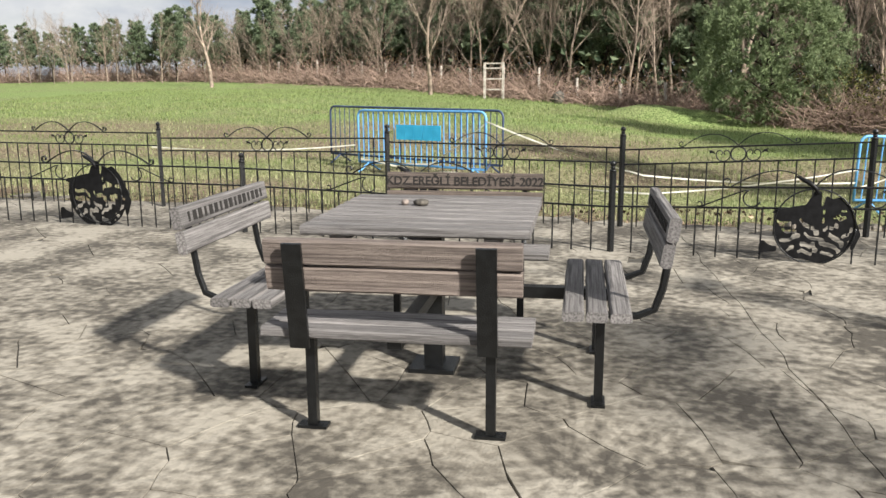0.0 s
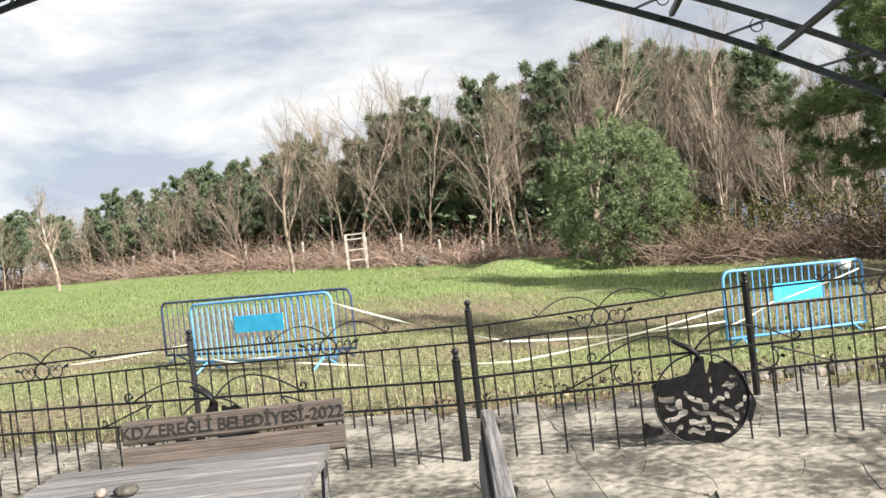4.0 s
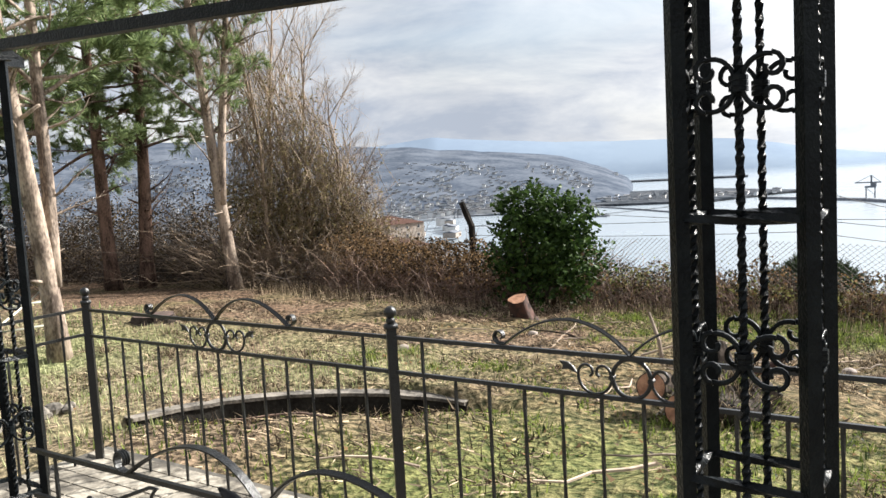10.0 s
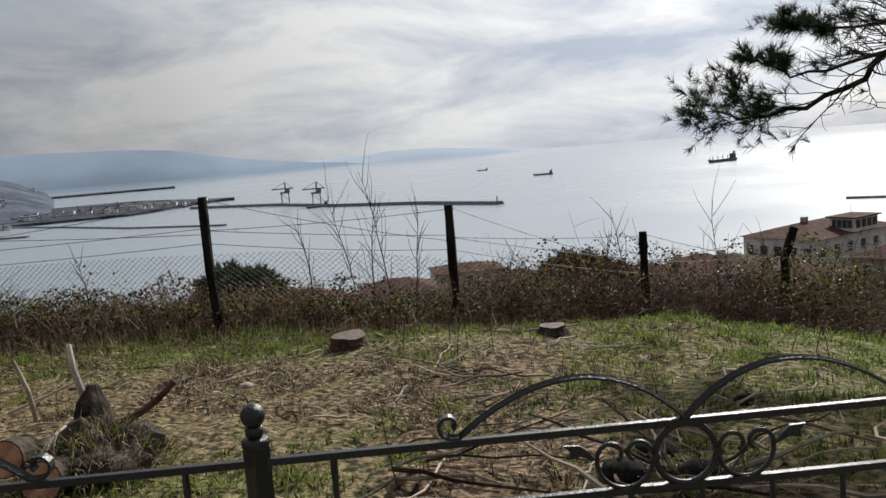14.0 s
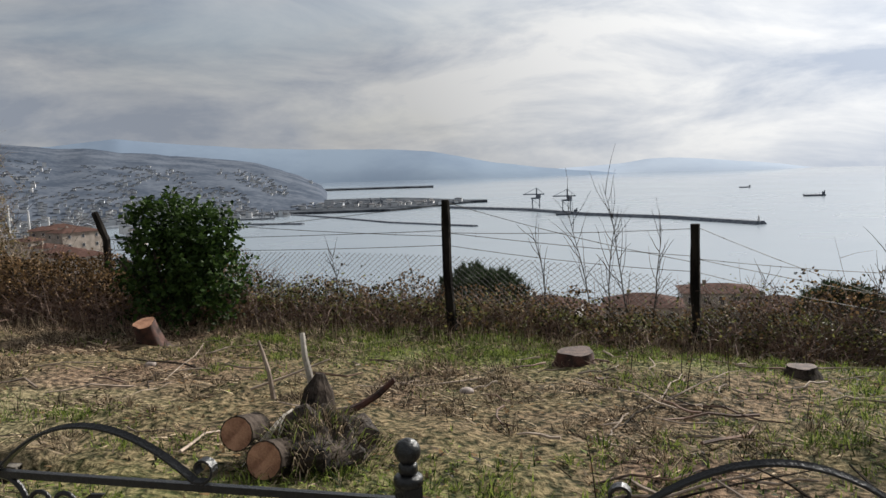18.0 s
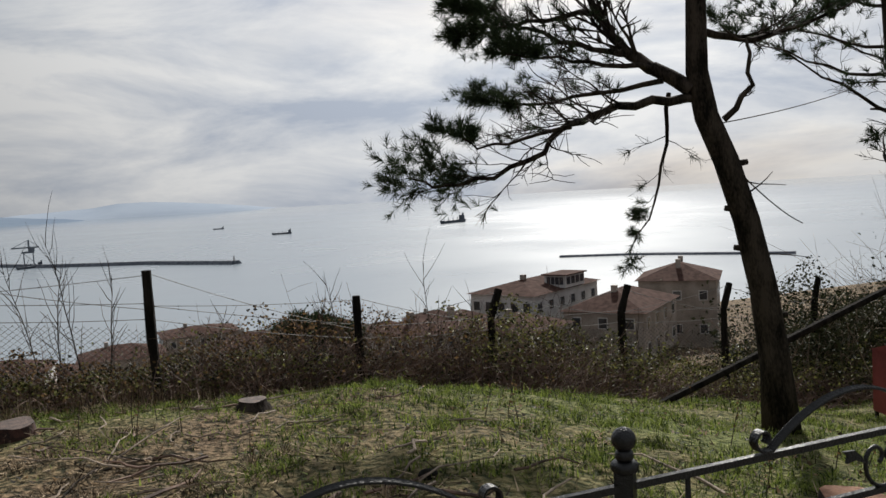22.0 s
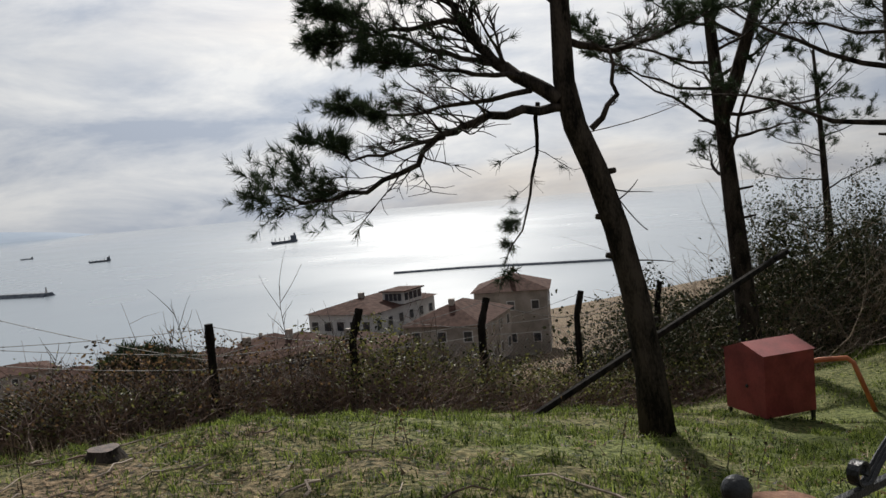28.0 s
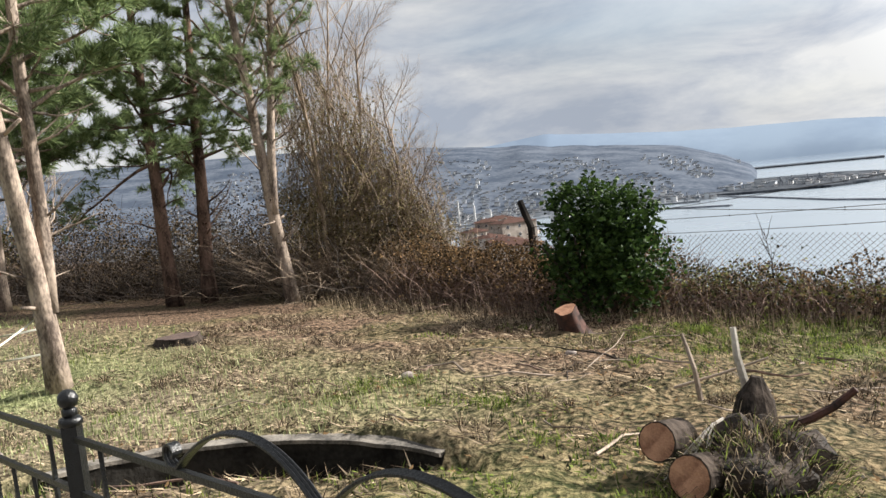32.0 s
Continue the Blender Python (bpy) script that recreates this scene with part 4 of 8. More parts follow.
table = picnic_table(pose(-0.748, 0.985, 0, 0, 0, 7.5))
rock = Build().ball((0, 0, 0.03), 0.055, 9, 6, 0.6)
rock.v = [(x * 1.5 + 0.012 * noise.noise(Vector((x * 20, y * 20, z * 20))), y, z + 0.008 * noise.noise(Vector((y * 30, x * 30, z)))) for x, y, z in rock.v]
solo("stone", rock, STONE, "small brownish broken stone lying on the picnic table", "stone", m=pose(-0.84, 1.08, 0.782, 0, 0, 10) @ Matrix.Scale(0.52, 4), soft=True)
cup = Build().ball((0, 0, 0.035), 0.04, 8, 6, 0.75)
solo("stone", cup, PEBBLE, "grey stone beside another on the picnic table", "stone", m=pose(-0.92, 1.07, 0.78) @ Matrix.Scale(0.5, 4), soft=True)


def crumple(name, r, place, seed, label):
    b = Build().ball((0, 0, r * 0.6), r, 14, 10, 0.75)
    b.v = [(x * (1 + 0.5 * noise.noise(Vector((x * 9 + seed, y * 9, z * 9)))), y * (1 + 0.5 * noise.noise(Vector((x * 11, y * 9 + seed, z * 8)))), max(0.0, z * (1 + 0.4 * noise.noise(Vector((x * 8, y * 8, z * 12 + seed)))))) for x, y, z in b.v]
    return solo(name, b, PLASTIC, label, "litter", m=pose(*place))


crumple("plastic_bag", 0.11, (-2.25, 5.10, 0.0), 3, "crumpled white plastic bag on the paving by the fence")
crumple("plastic_bag", 0.10, (4.62, 11.55, 0.37), 5, "white plastic bag caught on the barrier")


# ---- barriers and tape ----
def barrier(p, q, mat, h=1.1, plate=True, label="light blue steel crowd barrier with upright bars"):
    p, q = Vector(p), Vector(q)
    length = (q.to_2d() - p.to_2d()).length
    t = thing("crowd_barrier", label, "barrier", pose(p.x, p.y, p.z, 0, math.degrees(-math.atan2(q.z - p.z, length)), math.degrees(math.atan2(q.y - p.y, q.x - p.x))), "crowd barriers")
    r = 0.12
    loop = [(0, 0, 0.16)]
    for cx, cz, a0 in ((r, h - r, math.pi), (length - r, h - r, math.pi / 2)):
        loop += [(cx + r * math.cos(a0 - math.pi / 2 * i / 5), 0, cz + r * math.sin(a0 - math.pi / 2 * i / 5)) for i in range(6)]
    loop += [(length, 0, 0.16), (0, 0, 0.16)]
    part("frame", Build().tube(loop, 0.021, 8), mat, t, soft=True)
    n = max(6, int(length / 0.125))
    for i in range(1, n):
        x = length * i / n
        part("bar", Build().tube([(x, 0, 0.16), (x, 0, h)], 0.009, 6), mat, t)
    for x in (0.25, length - 0.25):
        part("foot", Build().tube([(x, -0.28, 0.0), (x, -0.22, 0.03), (x, 0, 0.16), (x, 0.22, 0.03), (x, 0.28, 0.0)], 0.018, 6), mat, t)
    if plate:
        for i in range(5):
            part("sign_plate", Build().box((length * (0.33 + 0.07 * (i + 0.5)), -0.024, h - 0.37), (0.07 * length - 0.006, 0.008, 0.26)), CYAN, t, "bright cyan plate")
    return t


barrier((-5.55, 11.55, -0.22), (-2.85, 10.46, -0.2), BLUE)
barrier((-6.5, 12.4, -0.15), (-2.7, 11.0, -0.18), BLUE_DARK, 1.08, False, "dark blue steel crowd barrier behind a lighter one")
barrier((2.68, 10.6, -0.52), (4.9, 11.75, -0.62), BLUE)


def tape(pts, sag, label="slack white barrier tape"):
    b = Build()
    path = []
    for a, c in zip(pts, pts[1:]):
        a, c = Vector(a), Vector(c)
        for i in range(10):
            t = i / 10
            p = a.lerp(c, t)
            path.append(p - Vector((0, 0, sag * 4 * t * (1 - t))))
    path.append(Vector(pts[-1]))
    for i, p in enumerate(path):
        tw = 0.5 * math.sin(i * 0.7)
        b.v += [tuple(p + Vector((0.012 * tw, 0.02 * tw, 0.011))), tuple(p - Vector((0.012 * tw, 0.02 * tw, 0.011))),
                tuple(p + Vector((0.012 * tw, 0.02 * tw + 0.002, 0.011))), tuple(p - Vector((0.012 * tw, 0.02 * tw - 0.002, 0.011)))]
    for i in range(len(path) - 1):
        k = 4 * i
        b.f += [(k, k + 1, k + 5, k + 4), (k + 2, k + 6, k + 7, k + 3)]
    return solo("barrier_tape", b, TAPE, label, "tape", "barrier tapes")


tape([(-2.85, 10.44, 0.75), (-0.3, 9.9, 0.0), (2.68, 10.55, -0.1)], 0.05)
tape([(-5.2, 11.3, 0.0), (-3.4, 10.5, -0.1), (-0.2, 9.5, -0.22), (2.7, 10.5, 0.1)], 0.05)
tape([(-2.87, 10.4, 0.7), (-3.9, 10.75, 0.0), (-5.5, 11.45, 0.0)], 0.02)
tape([(-5.6, 11.5, 0.25), (-9.5, 10.8, 0.2)], 0.08)
tape([(4.9, 11.7, 0.36), (6.9, 11.05, 0.15)], 0.10)
tape([(4.9, 11.7, 0.0), (6.9, 11.05, -0.15)], 0.06)
tape([(2.75, 10.5, -0.15), (3.4, 10.95, 0.05), (4.85, 11.65, 0.35)], 0.02)
tape([(6.9, 10.92, 0.35), (4.0, 8.9, -0.15)], 0.15)


# ---- stone edge, pit, stumps, logs ----
def edge_stones():
    t = thing("stone_edge", "low edge of rough broken stones along the lawn", "stone edging")
    rnd = random.Random(4)
    x = 1.3
    for i in range(34):
        x += rnd.uniform(0.08, 0.16)
        y = 6.62 + 0.30 * (x - 2.0) + rnd.uniform(-0.06, 0.06)
        b = Build().ball((0, 0, 0), rnd.uniform(0.04, 0.11), 7, 5, 0.7)
        b.v = [(p[0] * (1 + 0.5 * noise.noise(Vector((p[0] * 7 + i, p[1] * 7, p[2] * 7)))), p[1], p[2] * (1 + 0.4 * noise.noise(Vector((p[0] * 9, p[1] * 9 + i, 0))))) for p in b.v]
        o = part("stone", b, STONE, t)
        o.location, o.rotation_euler = (x, y, ground_z(x, y) + 0.03), (0, 0, rnd.uniform(0, 3))


edge_stones()


def pit():
    t = thing("sunken_wall", "curved concrete wall of a sunken pit in the grass, its shade put into its colour", "retaining wall")
    b = Build()
    n = 22
    cx, cy, r = 5.05, 4.75, 1.95
    for i in range(n + 1):
        a = radians(4) + radians(84) * i / n
        rim = -0.43 + 0.15 * i / n
        for rr, z in ((r, -1.0), (r, rim), (r + 0.12, rim), (r + 0.12, -1.0)):
            b.v.append((cx + rr * math.cos(a), cy + rr * math.sin(a), z))
    for i in range(n):
        k = 4 * i
        for j in range(4):
            b.f.append((k + j, k + (j + 1) % 4, k + 4 + (j + 1) % 4, k + 4 + j))
    b.f += [(0, 3, 2, 1), (4 * n, 4 * n + 1, 4 * n + 2, 4 * n + 3)]
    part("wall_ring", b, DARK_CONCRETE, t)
    c = Build()
    for i in range(n + 1):
        a = radians(4) + radians(84) * i / n
        rim = -0.43 + 0.15 * i / n
        for rr, z in ((r - 0.015, rim - 0.02), (r - 0.015, rim + 0.008), (r + 0.135, rim + 0.008), (r + 0.135, rim - 0.05)):
            rr += 0.02 * noise.noise(Vector((i * 0.7, rr * 5, 3)))
            c.v.append((cx + rr * math.cos(a), cy + rr * math.sin(a), z + 0.008 * noise.noise(Vector((i * 0.9, rr * 3, 1)))))
    c.f = [(4 * i + j, 4 * i + (j + 1) % 4, 4 * i + 4 + (j + 1) % 4, 4 * i + 4 + j) for i in range(n) for j in range(4)]
    c.f += [(0, 3, 2, 1), (4 * n, 4 * n + 1, 4 * n + 2, 4 * n + 3)]
    part("coping", c, STONE, t, "pale worn concrete rim")
    return t


pit()


def stump(x, y, r, h, mat, label, tilt=0, turn=None):
    t = thing("tree_stump", label, "tree stump", pose(x, y, ground_z(x, y) - 0.03, 0, -tilt, 0), "tree stumps")
    rnd = random.Random(int(x * 100))
    n, rings = 18, [(-0.1, 1.6), (0.03, 1.25), (h * 0.6, 1.04), (h, 0.97)]
    b = Build()
    ph = [rnd.uniform(0, 6) for _ in range(4)]
    shape = [1 + 0.10 * math.sin(3 * math.tau * j / n + ph[0]) + 0.06 * math.sin(5 * math.tau * j / n + ph[1]) for j in range(n)]
    for z, k in rings:
        b.v += [(r * k * shape[j] * math.cos(math.tau * j / n), r * k * shape[j] * math.sin(math.tau * j / n), z) for j in range(n)]
    for i in range(len(rings) - 1):
        for j in range(n):
            q, s = i * n + j, i * n + (j + 1) % n
            b.f.append((q, s, s + n, q + n))
    part("bark", b, mat, t, soft=True)
    c = Build()
    c.v = [(r * 0.965 * shape[j] * math.cos(math.tau * j / n), r * 0.965 * shape[j] * math.sin(math.tau * j / n), h + 0.004) for j in range(n)]
    c.f = [tuple(range(n))]
    part("cut_face", c, LOG_END if h in (0.37, 0.2) else STUMP_TOP, t, "sawn face")
    return t


stump(11.75, 7.0, 0.135, 0.37, LOG_RED, "dark reddish sawn tree stump, leaning", 24)
stump(11.1, 1.55, 0.19, 0.17, LOG_RED, "low sawn tree stump in the grass", 4)
stump(10.8, -0.6, 0.14, 0.10, BARK_PINE, "small low sawn tree stump in the grass")
stump(8.9, 11.6, 0.3, 0.14, BARK_PINE, "low old stump in dry grass")
stump(5.55, -2.75, 0.15, 0.2, BARK_PINE, "pale sawn stump close to the fence")


def log(p, q, r, label):
    p, q = Vector(p), Vector(q)
    t = thing("log", label, "log", pose(*p), "cut logs")
    n = 14
    b = Build().tube([(q - p) * (i / 5) for i in range(6)], [r * (1 + 0.05 * math.sin(3 * i)) for i in range(6)], n)
    b.v = [tuple(Vector(v) * (1 + 0.03 * noise.noise(Vector(v) * 12))) for v in b.v]
    part("bark", b, BARK_PINE, t)
    d = (p - q).normalized()
    a = d.orthogonal().normalized()
    e = d.cross(a)
    for base, s in ((Vector((0, 0, 0)), 1), (q - p, -1)):
        c = Build()
        c.v = [tuple(base + d * (0.004 * s) + (a * math.cos(math.tau * j / n) + e * math.sin(math.tau * j / n)) * r * 0.93) for j in range(n)]
        c.f = [tuple(range(n))]
        part("cut_face", c, LOG_END, t, "orange-brown sawn face with rings")
    return t


log((7.10, 3.33, -0.16), (7.37, 3.34, -0.22), 0.112, "short sawn log lying on its side in the grass")
log((6.86, 3.03, -0.23), (7.13, 3.02, -0.30), 0.120, "short sawn log lying beside another")


def dead_wood(x, y, seed, n, label, r=0.02, spread=0.5, h=0.6):
    """A heap of broken branches."""
    rnd = random.Random(seed)
    t = thing("broken_branch", label, "dead wood", pose(x, y, ground_z(x, y)), "dead wood")
    for i in range(n):
        a = rnd.uniform(0, math.tau)
        p = Vector((rnd.uniform(-0.3, 0.3), rnd.uniform(-0.3, 0.3), 0.02))
        pts, d = [p.copy()], Vector((math.cos(a) * spread, math.sin(a) * spread, rnd.uniform(0.1, 1.0) * h))
        for s in range(5):
            p = p + d * 0.22 + Vector((rnd.uniform(-0.05, 0.05), rnd.uniform(-0.05, 0.05), rnd.uniform(-0.03, 0.05)))
            pts.append(p.copy())
        rr = r * rnd.uniform(0.5, 1.2)
        part("branch", Build().tube(pts, [rr * (1 - 0.13 * k) for k in range(6)], 5), BARK_TWIG if i % 2 else BARK_PINE, t)
    return t


def limb(name, pts, r0, r1, mat, label, m):
    t = Build().tube(pts, [r0 + (r1 - r0) * i / (len(pts) - 1) for i in range(len(pts))], 7)
    return solo(name, t, mat, label, "dead wood", "dead wood", m=m)


def tussock(b, rnd, n, rx, ry, hz, length, width, droop):
    """Blades springing from a hummock and hanging over."""
    for _ in range(n):
        an, rr = rnd.uniform(0, math.tau), rnd.random() ** 0.6
        q = Vector((rr * rx * math.cos(an), rr * ry * math.sin(an), hz * (1 - rr * rr) - 0.01))
        d = Vector((math.cos(an) * rr + rnd.uniform(-0.5, 0.5), math.sin(an) * rr + rnd.uniform(-0.5, 0.5), rnd.uniform(0.3, 1.2)))
        l = length * rnd.uniform(0.5, 1.4)
        m = q + d.normalized() * l * 0.5
        e = m + (d.normalized() + Vector((0, 0, -droop * rnd.uniform(0.4, 2.0)))).normalized() * l * 0.5
        w = Vector((rnd.uniform(-1, 1), rnd.uniform(-1, 1), 0)).normalized() * width
        i = len(b.v)
        b.v += [tuple(q - w), tuple(q + w), tuple(m + w * 0.8), tuple(m - w * 0.8), tuple(e)]
        b.f += [(i, i + 1, i + 2, i + 3), (i + 3, i + 2, i + 4)]
    return b


def root_clump():
    x, y = 7.3, 2.88
    t = thing("uprooted_stump", "dark uprooted stump with earth, dry roots and grass on it", "tree stump", pose(x, y, ground_z(x, y) - 0.02))
    rnd = random.Random(31)
    m = Build().ball((0.05, 0.0, 0.07), 0.27, 26, 16, 0.85)
    m.v = [tuple(Vector((a * 1.2, b * 1.25, c)) * (1 + 0.45 * noise.noise(Vector((a * 4.5, b * 4.5, c * 4.5 + 2))) + 0.25 * noise.noise(Vector((a * 14, b * 14, c * 14))))) for a, b, c in m.v]
    part("earth", m, SOIL, t, "dark earth")
    k = Build().tube([(0.26, 0.12, 0.0), (0.32, 0.13, 0.24), (0.36, 0.12, 0.38), (0.37, 0.10, 0.48)], [0.17, 0.14, 0.10, 0.035], 12)
    k.v = [tuple(Vector(v) + Vector((1, 1, 0.6)) * 0.07 * noise.noise(Vector(v) * 15)) for v in k.v]
    part("snag", k, BARK_PINE, t, "short broken snag")
    tagged(part("dry_grass", tussock(Build(), rnd, 900, 0.50, 0.50, 0.30, 0.14, 0.0028, 0.9), STRAW, t, "dry grass and roots"), kind="stuff")
    tagged(part("grass", tussock(Build(), rnd, 420, 0.46, 0.50, 0.29, 0.12, 0.0032, 0.5), GRASS, t, "green grass"), kind="stuff")
    for i in range(8):
        pts = wander_line(Vector((0.10, 0.20, 0.32)), Vector((-1, rnd.uniform(0.0, 0.7), rnd.uniform(-0.4, 0.1))), rnd.uniform(0.3, 0.5), rnd)
        part("root", Build().tube(pts, [0.007, 0.006, 0.005, 0.004, 0.003], 4), POST_PALE, t, "pale dry root")


def wander_line(p, d, length, rnd):
    pts, d = [p], d.normalized()
    for _ in range(4):
        d = (d + Vector((rnd.uniform(-0.3, 0.3), rnd.uniform(-0.3, 0.3), -0.25))).normalized()
        pts.append(pts[-1] + d * length / 4)
    return pts


root_clump()
limb("broken_branch", [(0, 0, 0), (0.02, 0.03, 0.25), (-0.02, 0.05, 0.42), (0.0, 0.07, 0.58)], 0.030, 0.018, POST_PALE, "pale broken branch standing up from the stump", pose(7.72, 3.06, -0.22))
limb("broken_branch", [(0, 0, 0.05), (0.07, -0.12, 0.10), (0.12, -0.22, 0.16), (0.16, -0.33, 0.26)], 0.03, 0.02, LOG_RED, "dark broken branch leaning from the stump", pose(7.72, 2.86, -0.25))
limb("broken_branch", [(0, 0, 0), (0.0, 0.03, 0.22), (0.05, 0.1, 0.36), (0.06, 0.14, 0.46)], 0.022, 0.012, BARK_TWIG, "thin pale broken branch in the grass", pose(8.5, 3.75, -0.35))
limb("broken_branch", [(0, 0, 0), (0.1, -0.3, 0.10), (0.2, -0.62, 0.22)], 0.012, 0.008, BARK_TWIG, "thin dry stick lying in the grass", pose(8.5, 3.95, -0.28))
dead_wood(6.0, -0.2, 5, 9, "heap of cut twigs in the dry grass", 0.018, 0.7, 0.12)
dead_wood(6.6, 0.9, 6, 7, "cut twigs lying in the dry grass", 0.014, 0.9, 0.08)
dead_wood(9.4, 0.6, 7, 6, "cut twigs lying in the dry grass", 0.012, 1.0, 0.06)
dead_wood(9.6, 5.4, 8, 6, "cut twigs lying in the dry grass", 0.012, 1.0, 0.06)
for k, (x, y) in enumerate(((6.3, -0.1), (6.55, -0.35), (6.15, -0.45), (9.6, 2.4), (10.2, 6.0), (8.4, 6.6), (6.9, -4.2), (7.4, -1.2))):
    clod = Build().ball((0, 0, 0.01), 0.12 if k < 3 else 0.065, 12, 8, 0.6)
    clod.v = [(a * (1 + 0.5 * noise.noise(Vector((a * 8 + k, b2 * 8, c * 8)))), b2, c) for a, b2, c in clod.v]
    solo("clod", clod, DARK_CONCRETE if k < 3 or k > 5 else PEBBLE, "dark clod of earth in the grass" if k < 3 or k > 5 else "pale stone lying in the grass", "clod", "clods", m=pose(x, y, ground_z(x, y), 0, 0, k * 50), soft=True)


# ---- red box, pipe and leaning pole ----
def red_box():
    t = thing("metal_box", "red painted metal box with a pitched lid on short legs", "metal box", pose(9.86, -8.65, ground_z(9.86, -8.65), 0, 0, -15))
    s, h0, h1 = 0.39, 0.16, 0.96
    part("body", Build().box((0, 0, (h0 + h1) / 2), (2 * s, 2 * s, h1 - h0)), RED, t)
    r, e = Build(), s + 0.02
    r.v = [(-e, -e, h1), (e, -e, h1), (e, e, h1), (-e, e, h1), (0, -e, h1 + 0.13), (0, e, h1 + 0.13)]
    r.f = [(1, 2, 5, 4), (3, 0, 4, 5), (0, 1, 4), (2, 3, 5), (0, 3, 2, 1)]
    part("lid", r, RED, t, "pitched red lid with faded paint")
    for x in (-s + 0.03, s - 0.03):
        for y in (-s + 0.03, s - 0.03):
            part("leg", Build().box((x, y, h0 / 2), (0.04, 0.04, h0)), IRON, t)
    part("latch", Build().ball((-0.05, s + 0.005, 0.52), 0.025, 8, 5), IRON, t)
    p = thing("water_pipe", "orange bent pipe with a white valve beside the red box", "pipe", pose(9.75, -9.65, ground_z(9.75, -9.65)))
    part("pipe", Build().tube([(0.55, 0.65, 0.62), (0.2, 0.35, 0.70), (-0.05, 0.1, 0.76), (-0.32, -0.1, 0.78), (-0.38, -0.14, 0.72), (-0.62, -0.25, 0.0)], 0.035, 8), RED_PIPE, p, soft=True)
    part("valve", Build().tube([(0.5, 0.6, 0.64), (0.12, 0.28, 0.72)], 0.045, 8), PLASTIC, p, "white valve")
    part("lever", Build().tube([(0.32, 0.44, 0.72), (0.2, 0.36, 0.84)], 0.012, 5), RED_PIPE, p)


red_box()
pole = Build().tube([(11.03, -5.31, -1.45), (11.59, -8.90, -0.77), (12.14, -12.50, -0.08)], [0.05, 0.055, 0.06], 7)
solo("leaning_pole", pole, POST_WOOD, "long thin fallen trunk leaning against a pine", "pole")
tube_rail = Build().tube([(8.95, 20.0, -0.75), (8.95, 20.0, 0.28), (9.05, 20.0, 0.36), (9.6, 20.1, 0.36)], 0.03, 7)
solo("pipe_hoop", tube_rail, RED, "thin red bent pipe standing in the grass", "pipe")


# ---- wire fence on the slope ----
def slope_fence():
    posts = [(14.6, 9.65, 0.87, 0.25), (14.05, 3.65, 1.0, -0.03), (14.2, 0.2, 0.6, 0.02), (14.75, -2.8, -0.1, -0.02), (15.1, -5.2, -0.29, -0.12), (15.3, -7.9, -0.5, -0.12), (15.4, -10.3, -0.7, -0.12), (15.4, -12.6, -0.8, -0.1)]
    posts = [(2.7 + (x - 2.7) * k, 0.6 + (y - 0.6) * k, 1.46 + (top - 1.46) * k, lean) for k, (x, y, top, lean) in ((0.945 if i else 1.0, p) for i, p in enumerate(posts))]
    for i, (x, y, top, lean) in enumerate(posts):
        z = ground_z(x, y) - 0.1
        pts = [(x, y, z), (x, y, top - 0.45), (x + abs(lean) * 0.3, y + lean * (1.0 if i == 0 else 1.5), top)]
        if i in (1, 2, 3):
            pts = [(x + 0.05, y - 0.05, z), (x, y, (z + top) / 2), (x, y, top)]
        rnd = random.Random(i)
        b = Build().tube([Vector(pts[0]).lerp(Vector(pts[1]), k / 4) for k in range(4)] + [Vector(pts[1]).lerp(Vector(pts[2]), k / 4) for k in range(5)], [0.07 + rnd.uniform(-0.007, 0.007) - 0.0012 * k for k in range(9)], 7)
        solo("fence_post", b, POST_WOOD, "dark post with a bent head" if i == 0 else "dark rough post of the wire fence", "fence post", "wire fence posts")
    for (x0, y0, t0, _), (x1, y1, t1, _) in zip(posts, posts[1:]):
        for dz0, dz1, sag in ((0.03, 0.5, 0.05), (0.45, 0.06, 0.03), (0.45, 0.42, 0.02), (0.62, 0.62, 0.04)):
            pts = [(x0 + (x1 - x0) * i / 8, y0 + (y1 - y0) * i / 8, t0 - dz0 + (t1 - dz1 - t0 + dz0) * i / 8 - sag * 4 * (i / 8) * (1 - i / 8)) for i in range(9)]
            b = Build().tube(pts, 0.005, 3)
            for p in pts[1:-1:2]:
                b.box(p, (0.004, 0.012, 0.018))
            solo("barbed_wire", b, WIRE, "rusty strand of barbed wire", "wire", "barbed wires")
        # chain-link netting between the posts
        b = Build()
        n = int(math.hypot(x1 - x0, y1 - y0) / 0.085)
        deep = 9
        for s in (1, -1):
            for a in range(-deep, n + deep):
                pts = []
                for k in range(deep + 1):
                    u = a + s * k
                    if 0 <= u <= n:
                        f = u / n
                        sag = 0.16 * 4 * f * (1 - f) - 0.10
                        pts.append((x0 + (x1 - x0) * f, y0 + (y1 - y0) * f + 0.01 * s, t0 - 0.72 + (t1 - t0) * f + sag * 0.5 - 0.072 * k))
                if len(pts) > 1:
                    b.tube(pts, 0.0024, 3, caps=False)
        solo("chain_link_net", b, WIRE, "sagging chain-link netting of the wire fence", "fence net", "fence nets")


slope_fence()


# ---- trees ----
def wander(p, d, length, seg, rnd, bend, lift=0.0):
    """A crooked line from p towards d."""
    pts, p, d = [Vector(p)], Vector(p), Vector(d).normalized()
    for _ in range(seg):
        d = (d + Vector((rnd.uniform(-bend, bend), rnd.uniform(-bend, bend), rnd.uniform(-bend, bend) + lift))).normalized()
        p = p + d * (length / seg)
        pts.append(p.copy())
    return pts


